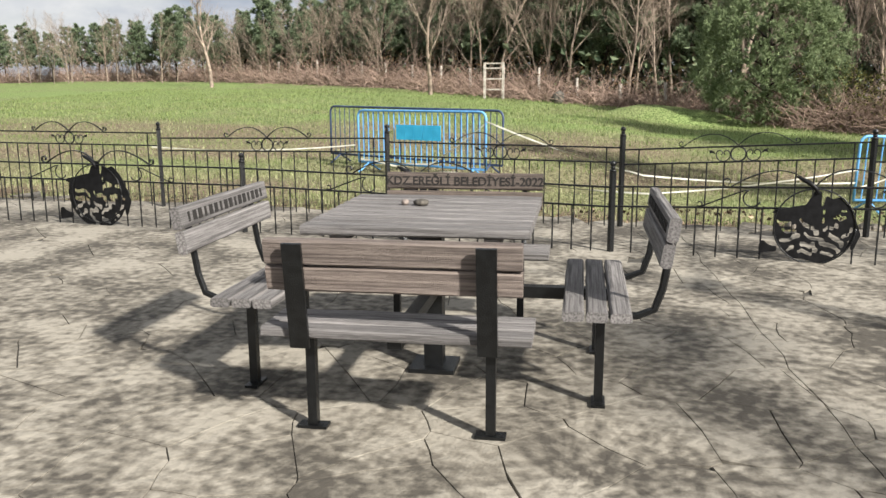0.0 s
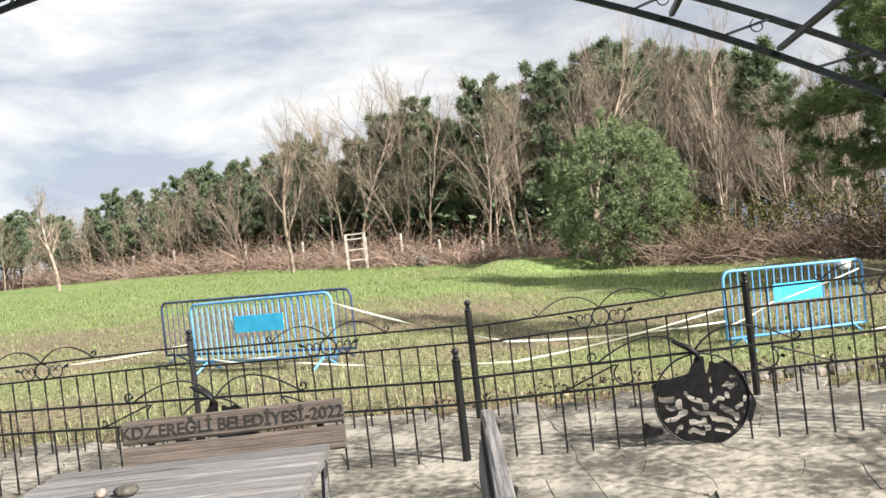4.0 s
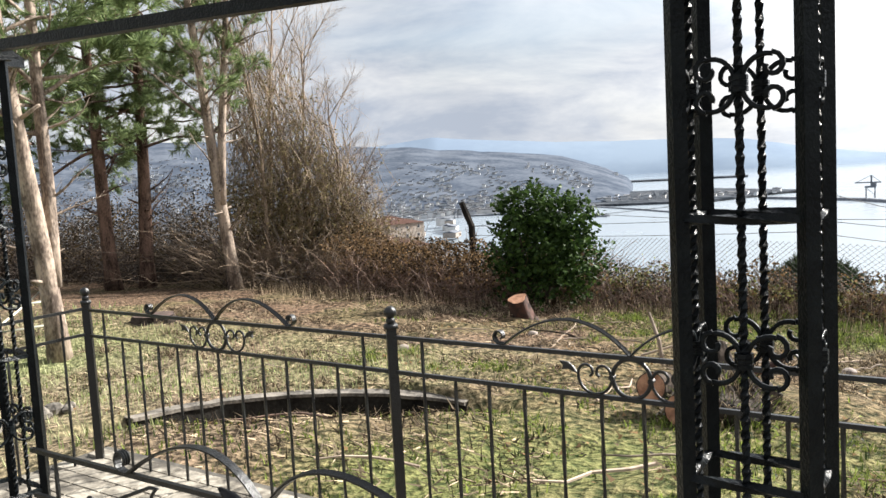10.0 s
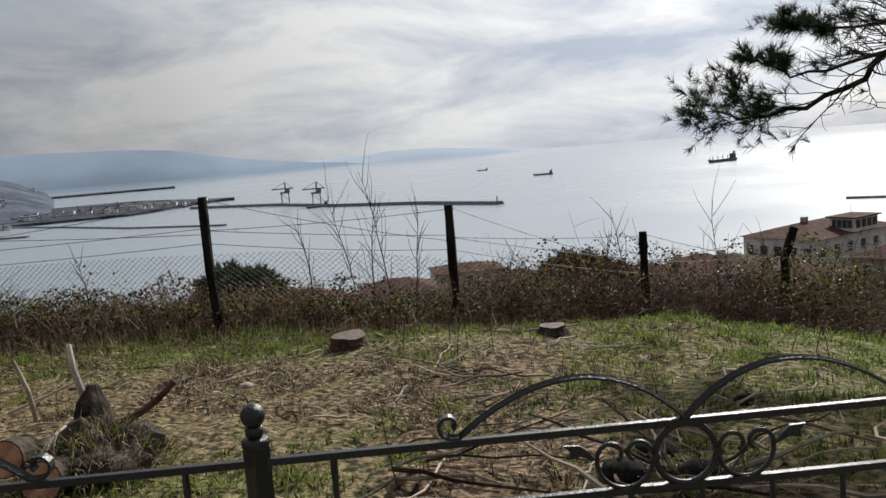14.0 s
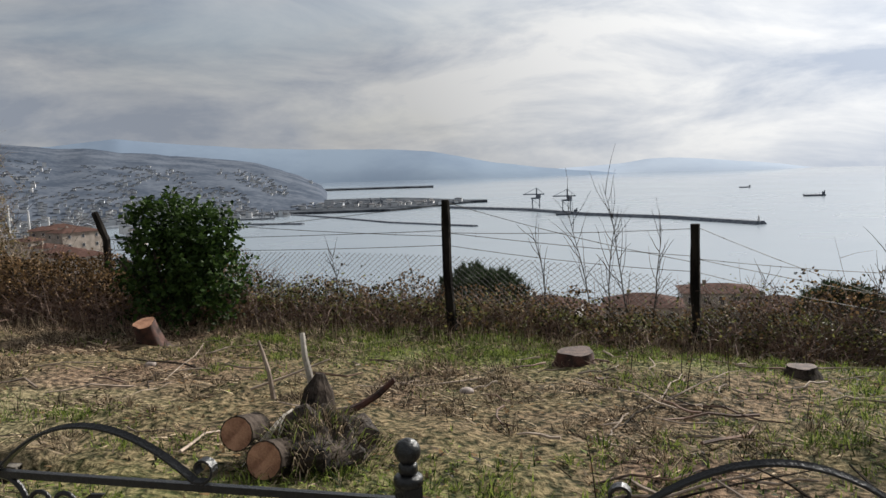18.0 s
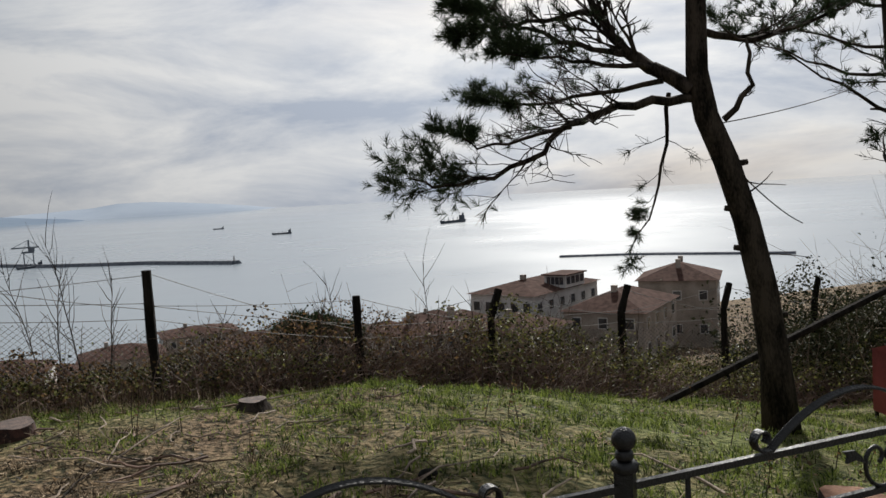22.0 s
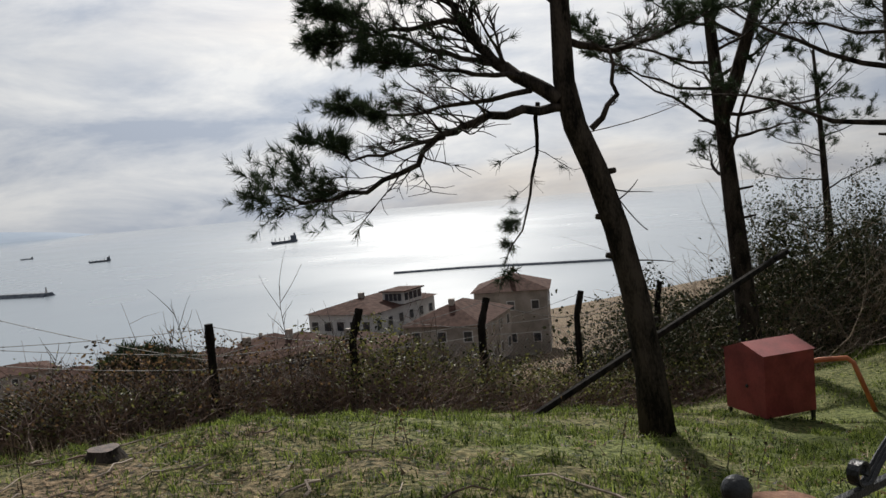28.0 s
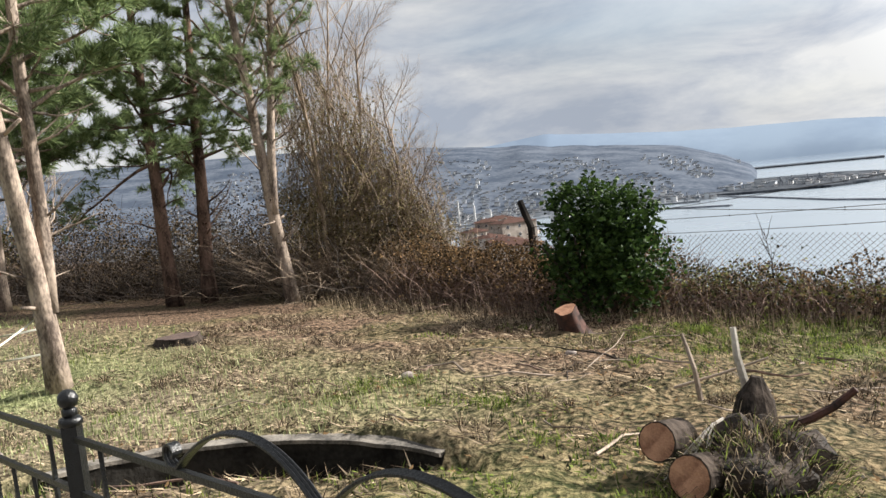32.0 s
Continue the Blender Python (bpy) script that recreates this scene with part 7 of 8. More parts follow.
blades("lawn_grass", 55000, (-12.0, 8.5, 5.9, 15.0), 0.075, GRASS_PALE, 5, "short pale lawn grass", lambda x, y: 0.6 + 1.2 * patchy(x, y) - 0.5 * muddy(x, y), 0.6, 0.006)
blades("lawn_grass", 40000, (-12.0, 8.5, 5.9, 15.0), 0.07, LAWN_GREEN, 16, "short green lawn grass", lambda x, y: 0.25 + 1.2 * patchy(x, y + 7) - 0.3 * muddy(x, y), 0.6, 0.006)
blades("lawn_grass", 60000, (-34.0, 9.5, 12.0, 44.0), 0.11, LAWN_GREEN, 6, "bright green lawn grass", lambda x, y: 0.95 * step(20, 27, y) + (0.38 + 0.9 * band_noise(x, y)) * (1 - step(22, 27, y)), 0.7, 0.014)
blades("lawn_grass", 42000, (-30.0, 9.5, 9.0, 34.0), 0.09, GRASS_PALE, 7, "pale dry lawn grass", lambda x, y: 0.4 - 0.9 * band_noise(x, y), 0.8, 0.011)
blades("grass", 22000, (4.4, 13.5, -30.0, -14.0), 0.12, GRASS, 8, "bright green grass under the pines", None, 0.6, 0.011)


# the far fence of pale posts, with a wooden ladder frame
def far_fence():
    rnd = random.Random(3)
    for k in range(24):
        f = k / 23
        x, y = 3.5 - 52 * f, 36.0 + 31 * f ** 0.95
        h = rnd.uniform(1.1, 1.7)
        b = Build().tube([(0, 0, -0.1), (rnd.uniform(-0.06, 0.06), 0, h)], 0.075, 6)
        solo("fence_post", b, POST_PALE, "pale weathered post of the far fence", "fence post", "far fence posts", m=pose(x, y - 1.3, ground_z(x, y - 1.3)))
    t = thing("ladder_frame", "pale wooden frame like a short ladder at the far fence", "wooden frame", pose(-9.9, 40.6, ground_z(-9.9, 40.6)))
    for x in (-0.55, 0.45):
        part("upright", Build().box((x, 0, 0.95), (0.12, 0.09, 1.9)), POST_PALE, t)
    for z in (0.5, 1.05, 1.6, 1.85):
        part("rung", Build().box((-0.05, 0, z), (1.0, 0.06, 0.07)), POST_PALE, t)
    m = Build()
    n = 26
    for i in range(n + 1):
        for j in range(n + 1):
            u, v = -1 + 2 * i / n, -1 + 2 * j / n
            r = math.hypot(u, v)
            m.v.append((u * 3.4, v * 2.2, ground_z(-0.4 + u * 3.4, 33.5 + v * 2.2) - ground_z(-0.4, 33.5) + max(-0.05, 0.55 * (1 - step(0.35, 1.0, r)) + 0.06 * noise.noise(Vector((u * 4, v * 4, 2))) - 0.03)))
    m.f = [(i * (n + 1) + j, (i + 1) * (n + 1) + j, (i + 1) * (n + 1) + j + 1, i * (n + 1) + j + 1) for i in range(n) for j in range(n)]
    me = m.mesh("earth_mound")
    at = me.attributes.new("lawn", "FLOAT", "POINT")
    at.data.foreach_set("value", [0.75] * len(me.vertices))
    at = me.attributes.new("inland", "FLOAT", "POINT")
    at.data.foreach_set("value", [1.0] * len(me.vertices))
    solo("earth_mound", me, MEADOW, "low grassy mound of earth at the far side of the lawn", "mound", m=pose(-0.4, 33.5, ground_z(-0.4, 33.5)), soft=True)
    can = Build().tube([(0, 0, 0), (0.1, 0, 0.4), (0.16, 0.02, 0.62)], [0.32, 0.3, 0.12], 9)
    solo("barrel", can, STONE, "tilted dull grey barrel lying at the far fence", "barrel", m=pose(-6.4, 39.0, ground_z(-6.4, 39.0), 0, 14, 0), soft=True)


far_fence()


# ---- the slope, the town, the harbour and the sea's far shore ----
def house(x, y, z, w, d, h, rot, roof_h, label, roof="hip", wall=None, storeys=2, bays=4, chimneys=1, group="houses below"):
    wall = wall or HOUSE_WALL
    t = thing("house", label, "house", pose(x, y, z, 0, 0, rot), group)
    part("wall", Build().box((0, 0, h / 2), (w, d, h)), wall, t)
    r, o = Build(), 0.45
    a, b = w / 2 + o, d / 2 + o
    if roof == "hip":
        k = max(0.2, a - b)
        r.v = [(-a, -b, h), (a, -b, h), (a, b, h), (-a, b, h), (-k, 0, h + roof_h), (k, 0, h + roof_h)]
        r.f = [(0, 1, 5, 4), (2, 3, 4, 5), (1, 2, 5), (3, 0, 4), (0, 3, 2, 1)]
    else:
        r.v = [(-a, -b, h), (a, -b, h), (a, b, h), (-a, b, h), (-a, 0, h + roof_h), (a, 0, h + roof_h)]
        r.f = [(0, 1, 5, 4), (2, 3, 4, 5), (1, 2, 5), (3, 0, 4), (0, 3, 2, 1)]
    rf = part("roof", r, ROOF_TILE, t, "brown tiled roof")
    for c in range(chimneys):
        part("chimney", Build().box((-w * 0.18 + c * w * 0.4, 0, h + roof_h * 0.95), (0.6, 0.6, 1.2)), HOUSE_WALL, rf)
    for s in range(storeys):
        for i in range(bays):
            u = -w / 2 + w * (i + 0.5) / bays
            zz = h * (s + 0.55) / storeys
            for sy in (-1, 1):
                p = part("window", Build().box((u, sy * (d / 2 + 0.03), zz), (1.1, 0.06, 1.25)), HOUSE_WHITE, t, "white window frame")
                part("pane", Build().box((u, sy * (d / 2 + 0.07), zz), (0.9, 0.03, 1.05)), GLASS, p)
        for i in range(max(2, bays - 1)):
            u = -d / 2 + d * (i + 0.5) / max(2, bays - 1)
            zz = h * (s + 0.55) / storeys
            p = part("window", Build().box((-w / 2 - 0.03, u, zz), (0.06, 1.1, 1.25)), HOUSE_WHITE, t, "white window frame")
            part("pane", Build().box((-w / 2 - 0.07, u, zz), (0.03, 0.9, 1.05)), GLASS, p)
    return t


def polar(az, dist):
    return 2.6 + dist * math.cos(radians(az)), 0.4 + dist * math.sin(radians(az))


def set_house(az, dist, eave, w, d, h, rot, roof_h, label, **kw):
    """A house by its bearing and distance from the terrace, and the elevation of its eaves."""
    x, y = polar(az, dist)
    top = 1.47 + dist * math.tan(radians(eave))
    return house(x, y, top - h, w, d, h, rot, roof_h, label, **kw)


set_house(-37.3, 112, -6.75, 10.0, 9.5, 8.5, -42, 1.9, "pale two-storey house with a brown hipped roof and chimneys", chimneys=2)
set_house(-27.6, 104, -7.15, 15.5, 9.0, 6.5, -60, 1.3, "long white house with a low brown roof", wall=HOUSE_WHITE, bays=6)
lantern = Build().box((0, 0, 0), (4.6, 3.0, 1.5))
lx, ly = polar(-29.6, 103)
lt = thing("roof_storey", "glazed white upper storey on a low roof", "house", pose(lx, ly, 1.47 - 103 * math.tan(radians(7.15)) + 0.75, 0, 0, -60), "houses below")
part("wall", lantern, HOUSE_WHITE, lt)
part("roof", Build().box((0, 0, 0.82), (5.2, 3.6, 0.14)), ROOF_TILE, lt)
for i in range(4):
    for sx in (-1, 1):
        part("window", Build().box((-1.65 + i * 1.1, sx * 1.52, 0.1), (0.85, 0.04, 0.9)), GLASS, lt)
    part("window", Build().box((-2.32, -0.9 + i * 0.6, 0.1), (0.04, 0.5, 0.9)), GLASS, lt)
set_house(-33.4, 96, -8.5, 13.0, 9.0, 5.5, -52, 1.9, "low house with a wide brown tiled roof", wall=HOUSE_WALL)
set_house(-22.3, 92, -9.5, 8.5, 8.0, 5.5, -70, 1.7, "house with a brown tiled roof and dormer", wall=HOUSE_WALL)
set_house(-26.2, 88, -9.8, 8.5, 8.0, 5.0, -62, 1.5, "low house with a brown tiled roof", wall=HOUSE_WALL)
set_house(-19.5, 86, -9.7, 8.0, 7.0, 5.0, -72, 1.5, "low house with a dark red roof", wall=HOUSE_WALL)
set_house(-4.4, 150, -8.55, 12.5, 9.0, 8.0, -86, 1.1, "pale block of flats with a flat top storey", wall=HOUSE_WALL, storeys=3, bays=5)
set_house(-8.0, 120, -9.6, 10.0, 8.0, 6.0, -84, 1.6, "house with a tiled roof below the fence", wall=HOUSE_WALL)
set_house(-12.8, 128, -9.0, 10.0, 8.0, 6.0, -78, 1.6, "house with a tiled roof below the fence", wall=HOUSE_WALL)
set_house(0.5, 135, -9.5, 12.0, 9.0, 6.5, -90, 1.6, "house with a tiled roof below the fence", wall=HOUSE_WALL)
set_house(7.0, 140, -9.6, 11.0, 9.0, 6.5, -96, 1.6, "house with a tiled roof below the fence", wall=HOUSE_WHITE)
set_house(13.0, 150, -9.4, 11.0, 9.0, 6.5, -100, 1.6, "house with a tiled roof below the fence", wall=HOUSE_WALL)
for k in range(16):
    rr = random.Random(k + 50)
    az = -30 + k * 4.3 + rr.uniform(-1, 1)
    set_house(az, rr.uniform(175, 240), -11.0 + 1.4 * rr.random() + (1.0 if k < 5 else 0), rr.uniform(9, 14), 9, 7, -90 + az + rr.uniform(-25, 25), 1.8, "small house with a tiled roof far down the slope", wall=rr.choice((HOUSE_WALL, HOUSE_WHITE)), chimneys=1, bays=3)


VALLEY = ((39.9, 330, -3.16), (38.9, 350, -3.04), (38.1, 300, -3.35), (39.8, 290, -4.24), (38.8, 270, -4.58), (37.9, 260, -4.9), (40.7, 320, -3.76), (42.5, 300, -4.89), (41.8, 280, -5.34))
for k, (az, dist, eave) in enumerate(VALLEY):
    set_house(az, dist, eave, 9 + 3 * (k % 3), 9, 9 + 2 * (k % 2), -90 + az + 17 * (k % 4), 1.4, "pale block of flats in the valley below the town", wall=HOUSE_WHITE if k % 2 else HOUSE_WALL, storeys=3, bays=3, group="flats in the valley")


def dome_pine(az, dist, top_el, w, seed):
    rnd = random.Random(seed)
    wood, leaf = Build(), Build()
    x, y = polar(az, dist)
    top = 1.47 + dist * math.tan(radians(top_el))
    base = ground_z(x, y)
    hc = top - base
    wood.tube([(0, 0, -0.3), (0.1, 0, hc * 0.5), (0, 0, hc - 0.5)], [0.25, 0.2, 0.08], 8)
    for _ in range(900):
        az2, el = rnd.uniform(0, math.tau), math.asin(rnd.uniform(-0.45, 1))
        v = Vector((math.cos(el) * math.cos(az2), math.cos(el) * math.sin(az2), math.sin(el)))
        rr = rnd.uniform(0.7, 1.0) * (1 + 0.3 * noise.noise(v * 2 + Vector((seed, 0, 0))))
        p = Vector((v.x * w * rr, v.y * w * rr, hc - 1.6 + v.z * 1.5 * rr))
        tuft(leaf, p, v + Vector((0, 0, 0.4)), rnd, 12, 0.4, 0.04)
    tree("stone_pine", "dark rounded pine crown rising beyond the wire fence", (x, y, base), wood, leaf, BARK_PINE, NEEDLE_BACKLIT, "pines below the fence")


dome_pine(12.0, 38, -6.9, 2.0, 1)
dome_pine(-11.4, 40, -8.0, 1.8, 2)
dome_pine(-13.6, 41, -8.8, 1.4, 3)


def skyline(name, profile, dist, depth, mat, label, foot=SEA_Z - 3, rough=0.0, seed=0, rows_noise=True):
    """A far ridge given by bearing and elevation of its crest; it slopes down towards the viewer."""
    b = Build()
    fine = []
    for (a0, e0), (a1, e1) in zip(profile, profile[1:]):
        n = max(1, int(abs(a1 - a0) / 0.35))
        fine += [(a0 + (a1 - a0) * i / n, e0 + (e1 - e0) * i / n) for i in range(n)]
    fine.append(profile[-1])
    rows = 7
    for a, e in fine:
        e += rough * noise.noise(Vector((a * 0.5, seed, 0))) + rough * 0.3 * noise.noise(Vector((a * 1.7, seed, 3)))
        top = 1.47 + dist * math.tan(radians(e))
        for r in range(rows):
            f = r / (rows - 1)
            x, y = polar(a, dist - depth * (1 - f))
            z = foot + (top - foot) * f ** 0.8
            z += (1 - abs(2 * f - 1)) * (0.05 if rows_noise else 0.0) * (top - foot) * noise.noise(Vector((a * 0.35, f * 2, seed)))
            b.v.append((x, y, max(z, foot) if r == 0 else z))
    for i in range(len(fine) - 1):
        for r in range(rows - 1):
            k = i * rows + r
            b.f.append((k, k + 1, k + rows + 1, k + rows))
    return solo(name, b, mat, label, "hills", kind="structure", soft=True), fine


skyline("backdrop", [(75, 2.2), (60, 2.4), (48, 2.2), (42, 1.9), (39, 2.0), (36.6, 2.3), (35.3, 2.4), (32.2, 2.1), (28, 1.75), (25, 1.55), (20, 1.4), (17.3, 1.35), (14.5, 1.1), (12.5, 0.7), (10, 0.2), (7, -0.2), (4, -0.5), (2, -0.72)], 4700, 500, MOUNTAIN, "mountains beyond the bay, pale blue with haze put into the colour", rough=0.05, seed=2, rows_noise=False)
skyline("backdrop", [(9, -0.4), (6, -0.2), (3.5, -0.1), (1.5, 0.0), (0, 0.2), (-1.5, 0.22), (-3.5, 0.1), (-6, -0.15), (-8.5, -0.4), (-11, -0.8)], 5200, 500, MOUNTAIN_HAZED, "blue headland across the bay, faded by haze put into the colour", rough=0.04, seed=9, rows_noise=False)
skyline("hillside", [(80, 3.0), (62, 3.0), (52, 2.9), (46.6, 2.7), (42, 2.2), (39, 1.92), (35.8, 1.7), (32.3, 1.3), (28.7, 1.0), (26.5, 0.65), (25, 0.22), (23.6, -0.3), (22.2, -0.95), (21.6, -1.8)], 2300, 1150, HILL, "wooded hillside with the town on it, haze put into its colour", rough=0.10, seed=5)


def hill_z(a, d):
    prof = [(80, 3.0), (62, 3.0), (52, 2.9), (46.6, 2.7), (42, 2.2), (39, 1.92), (35.8, 1.7), (32.3, 1.3), (28.7, 1.0), (26.5, 0.65), (25, 0.22), (23.6, -0.3), (22.2, -0.95)]
    e = prof[-1][1]
    for (a0, e0), (a1, e1) in zip(prof, prof[1:]):
        if a1 <= a <= a0:
            e = e0 + (e1 - e0) * (a0 - a) / (a0 - a1)
    top, foot = 1.47 + 2300 * math.tan(radians(e)), SEA_Z - 3
    return foot + (top - foot) * min(1, max(0, (d - 1150) / 1150)) ** 0.8


def flat_land(name, pts, z, mat, label):
    b = Build().prism(pts, SEA_Z - 2, z, 0.5)
    return solo(name, b, mat, label, "land", kind="structure")


def ring_land(a0, a1, near, far, n=14):
    out = []
    for i in range(n + 1):
        a = a0 + (a1 - a0) * i / n
        out.append(polar(a, near(a)))
    for i in range(n, -1, -1):
        a = a0 + (a1 - a0) * i / n
        out.append(polar(a, far(a)))
    return out


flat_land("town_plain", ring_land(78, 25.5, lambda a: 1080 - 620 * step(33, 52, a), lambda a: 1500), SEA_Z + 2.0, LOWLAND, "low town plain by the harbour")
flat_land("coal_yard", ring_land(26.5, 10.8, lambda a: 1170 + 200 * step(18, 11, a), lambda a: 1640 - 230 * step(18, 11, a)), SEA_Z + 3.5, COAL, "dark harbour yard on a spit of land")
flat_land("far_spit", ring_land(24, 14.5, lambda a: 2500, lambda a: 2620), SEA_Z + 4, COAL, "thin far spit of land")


def quay_sheds():
    """Pale sheds, chimneys and tanks of the works at the head of the bay."""
    rnd = random.Random(45)
    for k in range(26):
        a, d = rnd.uniform(33.5, 45.0), rnd.uniform(560, 980)
        x, y = polar(a, d)
        w, dd, h = rnd.uniform(8, 26), rnd.uniform(6, 12), rnd.uniform(3.5, 9)
        t = thing("works_shed", "pale hazy shed of the harbour works", "shed", pose(x, y, SEA_Z + 2, 0, 0, a + rnd.uniform(-30, 30)), "harbour sheds")
        part("wall", Build().box((0, 0, h / 2), (w, dd, h)), HOUSE_WHITE if k % 3 else HOUSE_WALL, t)
        r = Build()
        r.v = [(-w / 2, -dd / 2 - 0.3, h), (w / 2, -dd / 2 - 0.3, h), (w / 2, dd / 2 + 0.3, h), (-w / 2, dd / 2 + 0.3, h), (-w / 2, 0, h + 1.6), (w / 2, 0, h + 1.6)]
        r.f = [(0, 1, 5, 4), (2, 3, 4, 5), (1, 2, 5), (3, 0, 4), (0, 3, 2, 1)]
        part("roof", r, ROCK_FAR, t)
    for k in range(6):
        x, y = polar(39.5 + 1.1 * k, 820 + 40 * (k % 3))
        solo("chimney", Build().tube([(0, 0, 0), (0, 0, 24 + 5 * (k % 3))], [1.4, 0.9], 10), HOUSE_WHITE, "pale works chimney by the harbour", "chimney", "works chimneys", m=pose(x, y, SEA_Z + 2))


quay_sheds()


def mole(name, pts, w, h, label):
    b = Build()
    for i, p in enumerate(pts):
        p = Vector(p)
        d = (Vector(pts[min(i + 1, len(pts) - 1)]) - Vector(pts[max(i - 1, 0)])).normalized()
        nn = Vector((-d.y, d.x))
        for s, z in ((-1.0, SEA_Z - 1), (-0.45, SEA_Z + h), (0.45, SEA_Z + h), (1.0, SEA_Z - 1)):
            b.v.append((p.x + nn.x * w * s, p.y + nn.y * w * s, z + (0.4 * noise.noise(Vector((p.x, p.y, s))) if z > SEA_Z else 0)))
    for i in range(len(pts) - 1):
        for j in range(3):
            k = 4 * i + j
            b.f.append((k, k + 1, k + 5, k + 4))
    b.f += [(3, 2, 1, 0), tuple(4 * (len(pts) - 1) + j for j in range(4))]
    return solo(name, b, ROCK_FAR, label, "breakwater", "breakwaters", kind="structure")


mole("breakwater", [(1180, 284), (1082, 150), (971, 73), (930, 24), (889, -26), (840, -64), (795, -100)], 8, 3.2, "long dark breakwater with cargo cranes")
mole("breakwater", [(1118, 544), (1050, 462), (984, 385), (930, 330), (878, 277), (843, 220), (810, 167)], 5, 1.6, "low dark breakwater inside the harbour")
mole("breakwater", [(905, 520), (880, 479), (875, 430), (871, 379)], 5, 1.8, "short dark pier in the harbour")
mole("breakwater", [(575, -322), (560, -343), (541, -368), (515, -388), (487, -409), (450, -440)], 5, 1.5, "small dark breakwater of the near harbour")
light = Build().tube([(0, 0, 0), (0, 0, 5)], [1.0, 0.6], 8)
solo("harbour_light", light, HOUSE_WHITE, "small beacon at the end of the breakwater", "beacon", m=pose(797, -98, SEA_Z + 3))


def crane(x, y, s, rot):
    t = thing("harbour_crane", "tall grey harbour gantry crane on the breakwater", "crane", pose(x, y, SEA_Z + 3, 0, 0, rot) @ Matrix.Scale(s, 4), "harbour cranes")
    for dx in (-5, 5):
        for dy in (-4, 4):
            part("leg", Build().box((dx, dy, 7), (1.2, 1.2, 14)), CRANE_MAT, t)
    part("portal", Build().box((0, 0, 14.5), (13, 10, 2.2)), CRANE_MAT, t)
    part("boom", Build().box((3, 0, 20), (30, 2.0, 1.6)), CRANE_MAT, t)
    part("mast", Build().box((-1, 0, 22), (2.0, 2.0, 14)), CRANE_MAT, t)
    part("stay", Build().tube([(-1, 0, 29), (16, 0, 20.5)], 0.4, 4), CRANE_MAT, t)
    part("stay", Build().tube([(-1, 0, 29), (-11, 0, 20.5)], 0.4, 4), CRANE_MAT, t)
    part("house", Build().box((-4, 0, 17.3), (6, 5, 3.6)), CRANE_MAT, t)
    part("brace", Build().tube([(-5, -4, 3), (5, -4, 13)], 0.4, 4), CRANE_MAT, t)
    return t


crane(1078, 141, 0.92, 95)
crane(1000, 94, 0.92, 95)
for k, (a, d) in enumerate(((20.5, 1240), (19.8, 1250), (18.9, 1260), (18.2, 1260), (26.3, 1000), (25.6, 1000), (34.0, 1000))):
    x, y = polar(a, d)
    crane(x, y, 0.5, 40 + 30 * k)


def ship(x, y, length, rot, label):
    t = thing("cargo_ship", label, "ship", pose(x, y, SEA_Z, 0, 0, rot), "ships at anchor")
    l, w, h = length, length * 0.15, length * 0.075
    b = Build()
    for z, k in ((-0.5, 0.9), (h, 1.0)):
        b.v += [(-l / 2 * k, -w / 2, z), (l * 0.4 * k, -w / 2, z), (l / 2 * k, 0, z + (h * 0.25 if z > 0 else 0)), (l * 0.4 * k, w / 2, z), (-l / 2 * k, w / 2, z)]
    b.f = [(4, 3, 2, 1, 0), (5, 6, 7, 8, 9)] + [(i, (i + 1) % 5, 5 + (i + 1) % 5, 5 + i) for i in range(5)]
    part("hull", b, SHIP_HULL, t)
    part("bridge", Build().box((-l * 0.4, 0, h + l * 0.06), (l * 0.09, w * 0.9, l * 0.12)), SHIP_HULL, t)
    part("funnel", Build().box((-l * 0.45, 0, h + l * 0.09), (l * 0.03, w * 0.3, l * 0.18)), SHIP_HULL, t)
    for i in range(4):
        part("deck_crane", Build().box((-l * 0.22 + i * l * 0.18, 0, h + l * 0.045), (l * 0.014, l * 0.014, l * 0.09)), SHIP_HULL, t)
    part("mast", Build().tube([(l * 0.44, 0, h), (l * 0.44, 0, h + l * 0.09)], l * 0.006, 4), SHIP_HULL, t)


ship(1809, -196, 24, 100, "small cargo ship at anchor far out at sea")
ship(1353, -246, 34, 98, "cargo ship at anchor far out at sea")
ship(1307, -529, 62, 115, "long cargo ship with deck cranes at anchor")
ship(978, 92, 30, 125, "dark ship moored at the breakwater")


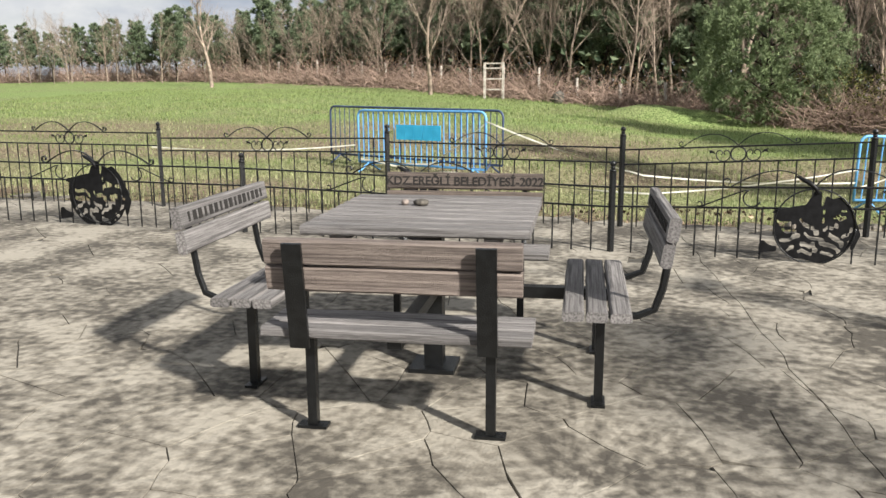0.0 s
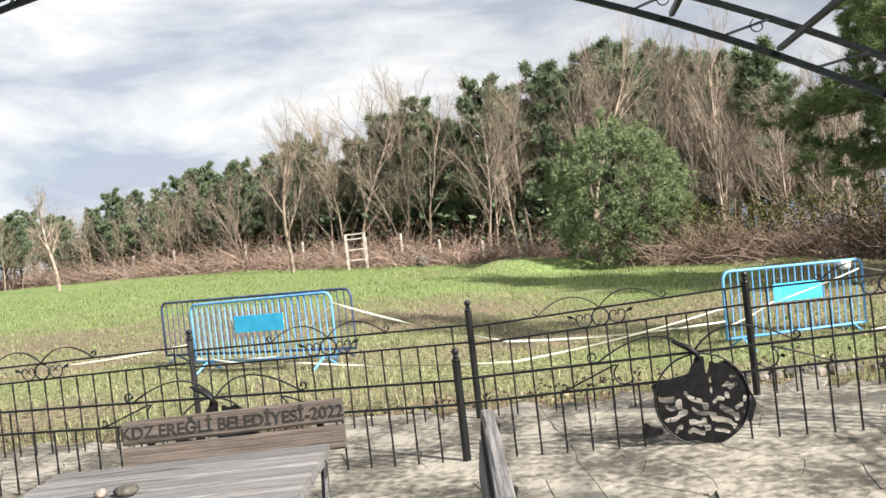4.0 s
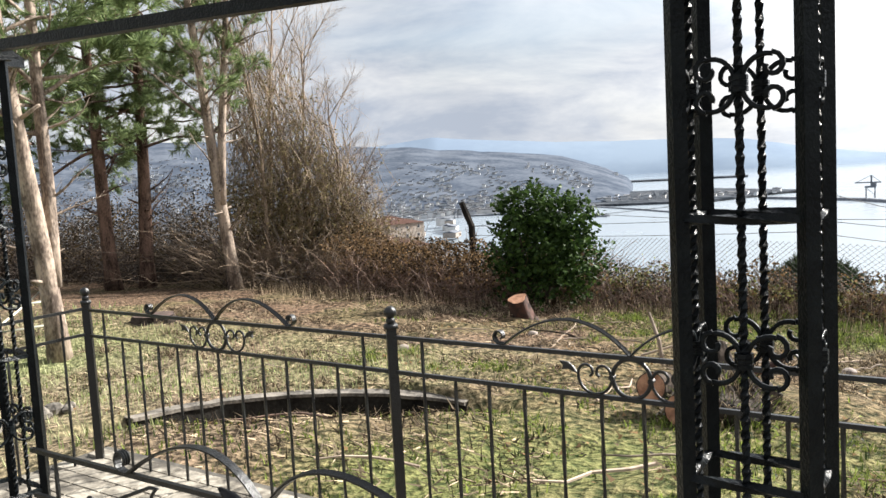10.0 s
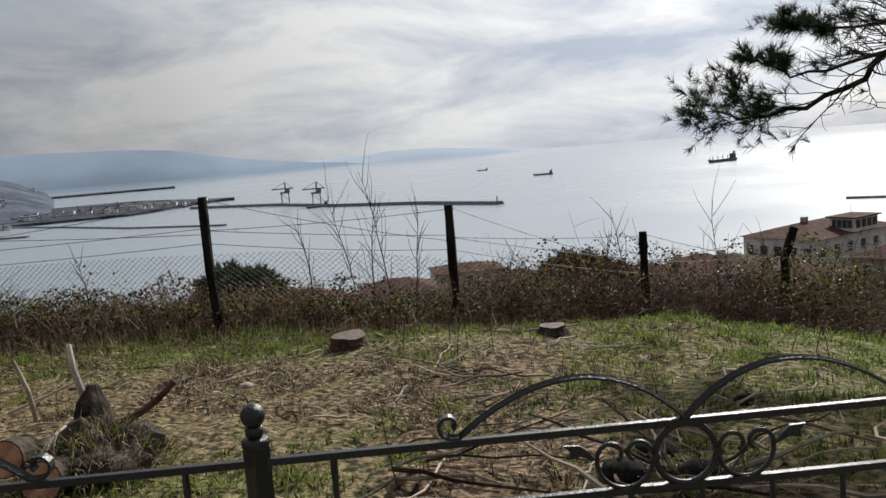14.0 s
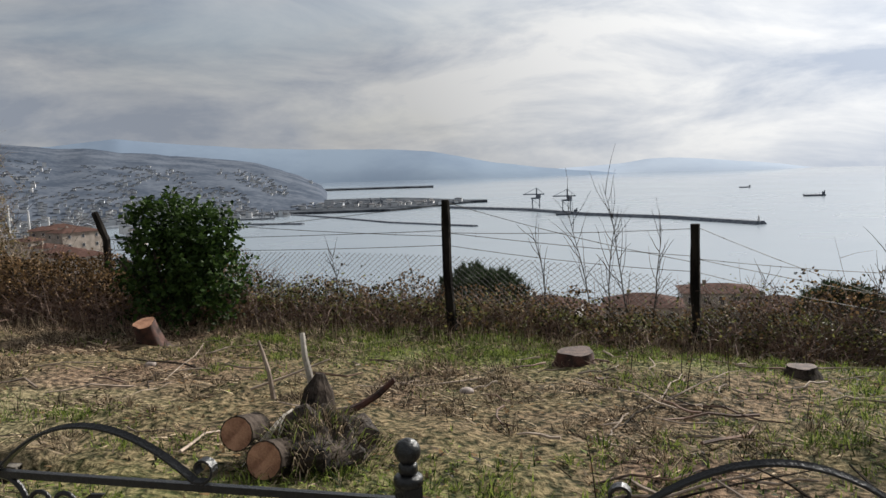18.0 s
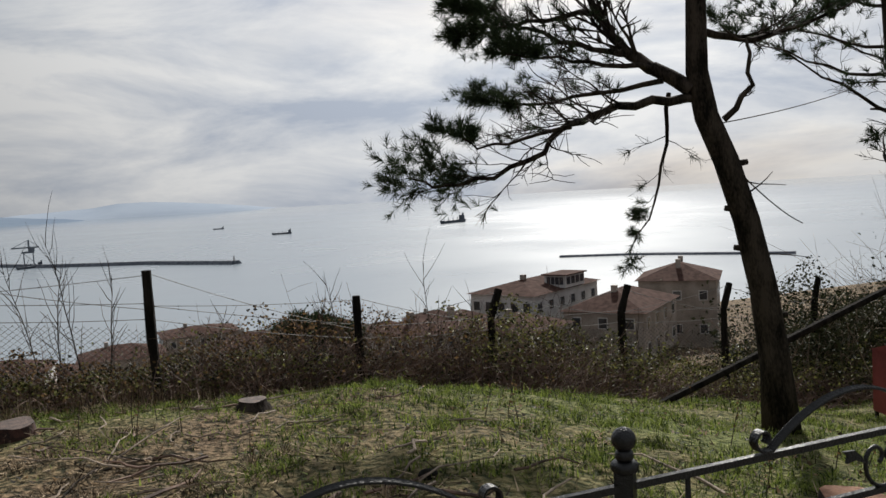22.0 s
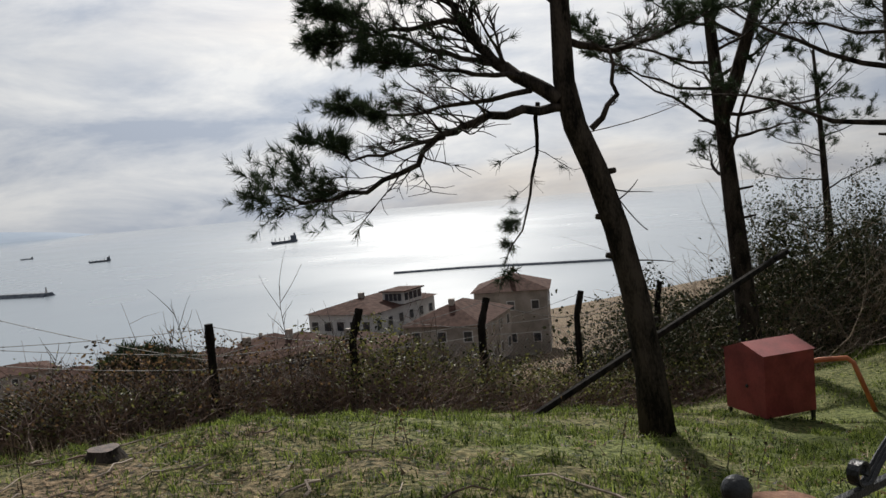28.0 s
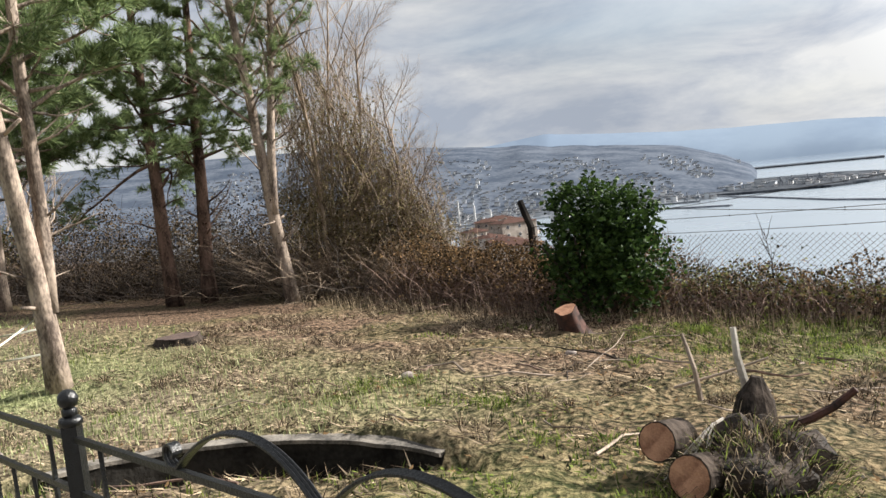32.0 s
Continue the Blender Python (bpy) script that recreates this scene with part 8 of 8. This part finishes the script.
def town():
    rnd = random.Random(12)
    walls, roofs = Build(), Build()

    def block(a, d, z, w, dd, h):
        x, y = polar(a, d)
        r = Matrix.Rotation(radians(a + rnd.uniform(-6, 6)), 3, "Z")
        walls.box((x, y, z + h / 2), (w, dd, h), r)
        roofs.box((x, y, z + h + 0.4), (w + 0.8, dd + 0.8, 0.8), r)
    for _ in range(2700):
        a = rnd.uniform(24.5, 62)
        f = 0.74 * rnd.random() ** 2.0
        if noise.noise(Vector((a * 0.35, f * 3, 5))) < -0.12:
            continue
        d = 1130 + 1000 * f
        base = max(hill_z(a, d), SEA_Z + 2)
        big = rnd.random() < 0.08
        block(a, d, base - 2.5, rnd.uniform(3, 7), rnd.uniform(3, 7), rnd.uniform(6, 9) if big else rnd.uniform(3.2, 4.8))
    for i in range(11):
        block(22.9 + i * 0.28, 2120 + 40 * (i % 3), 1.47 + 2120 * math.tan(radians(-1.35 + 0.06 * i)), 8, 8, 26 - (i % 4) * 4)
    for _ in range(1100):
        a = rnd.uniform(27, 66)
        d = rnd.uniform(1095 - 560 * step(33, 52, a), 1180)
        block(a, d, SEA_Z + 2, rnd.uniform(4, 10), rnd.uniform(3, 8), rnd.uniform(2.5, 7))
    for _ in range(80):
        block(rnd.uniform(12.5, 26), rnd.uniform(1250, 1420), SEA_Z + 3, rnd.uniform(6, 30), rnd.uniform(4, 9), rnd.uniform(2, 6))
    solo("town", walls, TOWN_WALL, "hundreds of small buildings of the far town, haze put into their colour", "town", kind="stuff")
    solo("town_roofs", roofs, TOWN_ROOF, "roofs of the far town, toned like the hill for haze", "town", kind="stuff")
    x, y = polar(44.0, 900)
    m = Build()
    for s in range(12):
        z = SEA_Z + s * 7.2
        m.tube([(0, 0, z), (0, 0, z + 7.2)], 1.6 - s * 0.1, 4)
    solo("radio_mast", m, HOUSE_WHITE, "tall pale lattice mast in the town", "mast", m=pose(x, y, 0))


town()


# ---- terrace stones ----
def clip(poly, p, n):
    """The part of a polygon on the side of p away from n."""
    out = []
    for a, b in zip(poly, poly[1:] + poly[:1]):
        da, db = (a[0] - p[0]) * n[0] + (a[1] - p[1]) * n[1], (b[0] - p[0]) * n[0] + (b[1] - p[1]) * n[1]
        if da <= 0:
            out.append(a)
        if da * db < 0:
            f = da / (da - db)
            out.append((a[0] + (b[0] - a[0]) * f, a[1] + (b[1] - a[1]) * f))
    return out


def crazy_paving():
    rnd = random.Random(17)
    cells = []
    s = 0.40
    nx, ny = 27, 22
    pts = {}

    def wave(p):
        v = Vector((p[0], p[1], 0))
        return (p[0] + 0.030 * noise.noise(v * 3.3) + 0.012 * noise.noise(v * 11), p[1] + 0.030 * noise.noise(v * 3.3 + Vector((9, 4, 2))) + 0.012 * noise.noise(v * 11 + Vector((3, 8, 1))))
    for i in range(-1, nx + 1):
        for j in range(-1, ny + 1):
            pts[i, j] = (-8.0 + (i + 0.5 + rnd.uniform(-0.7, 0.7)) * s, -3.2 + (j + 0.5 + rnd.uniform(-0.7, 0.7)) * s)
    for i in range(nx):
        for j in range(ny):
            c = pts[i, j]
            poly = [(c[0] - s, c[1] - s), (c[0] + s, c[1] - s), (c[0] + s, c[1] + s), (c[0] - s, c[1] + s)]
            for u in (-2, -1, 0, 1, 2):
                for v in (-2, -1, 0, 1, 2):
                    q = pts.get((i + u, j + v))
                    if q and (u or v):
                        d = (q[0] - c[0], q[1] - c[1])
                        l = math.hypot(*d)
                        gap = rnd.uniform(0.0012, 0.0042) / l
                        poly = clip(poly, (c[0] + d[0] * (0.5 - gap), c[1] + d[1] * (0.5 - gap)), d)
            # a straight joint runs across the slab
            for n in ((0.986, 0.166), (-0.986, -0.166)):
                half = clip(poly, (0.90 - n[0] * 0.002, 1.6 - n[1] * 0.002), n)
                if len(half) < 3:
                    continue
                edge = []
                for p, q in zip(half, half[1:] + half[:1]):
                    edge.append(wave(p))
                    if math.hypot(q[0] - p[0], q[1] - p[1]) > 0.12:
                        edge.append(wave(((p[0] + q[0]) / 2, (p[1] + q[1]) / 2)))
                m = (sum(p[0] for p in edge) / len(edge), sum(p[1] for p in edge) / len(edge))
                cells.append((m, edge))
    near = sorted(cells, key=lambda k: math.hypot(k[0][0] - 0.9, k[0][1] - 2.2))
    rest = Build()
    for k, (c, poly) in enumerate(near):
        h = rnd.uniform(-0.0006, 0.0003)
        if k < 230:
            b = Build().prism([(p[0] - c[0], p[1] - c[1]) for p in poly], -0.02, h, 0.0011)
            part("paving_stone", b, PAVE, terrace).location = (c[0], c[1], 0)
        else:
            rest.prism(poly, -0.02, h, 0.0011)
    # the strip between the fences is laid in courses like brick
    for r in range(13):
        for j in range(30):
            x0 = 2.95 + r * 0.105
            y0 = 5.45 - j * 0.24 - (0.12 if r % 2 else 0)
            if x0 > 4.05:
                continue
            rest.prism([(x0, y0 - 0.232), (x0 + 0.099, y0 - 0.232), (x0 + 0.099, y0), (x0, y0)], -0.02, 0.004 + rnd.uniform(-0.001, 0.001), 0.004)
    o = part("paving_rest", rest, PAVE, terrace)
    tagged(o, kind="stuff")


crazy_paving()
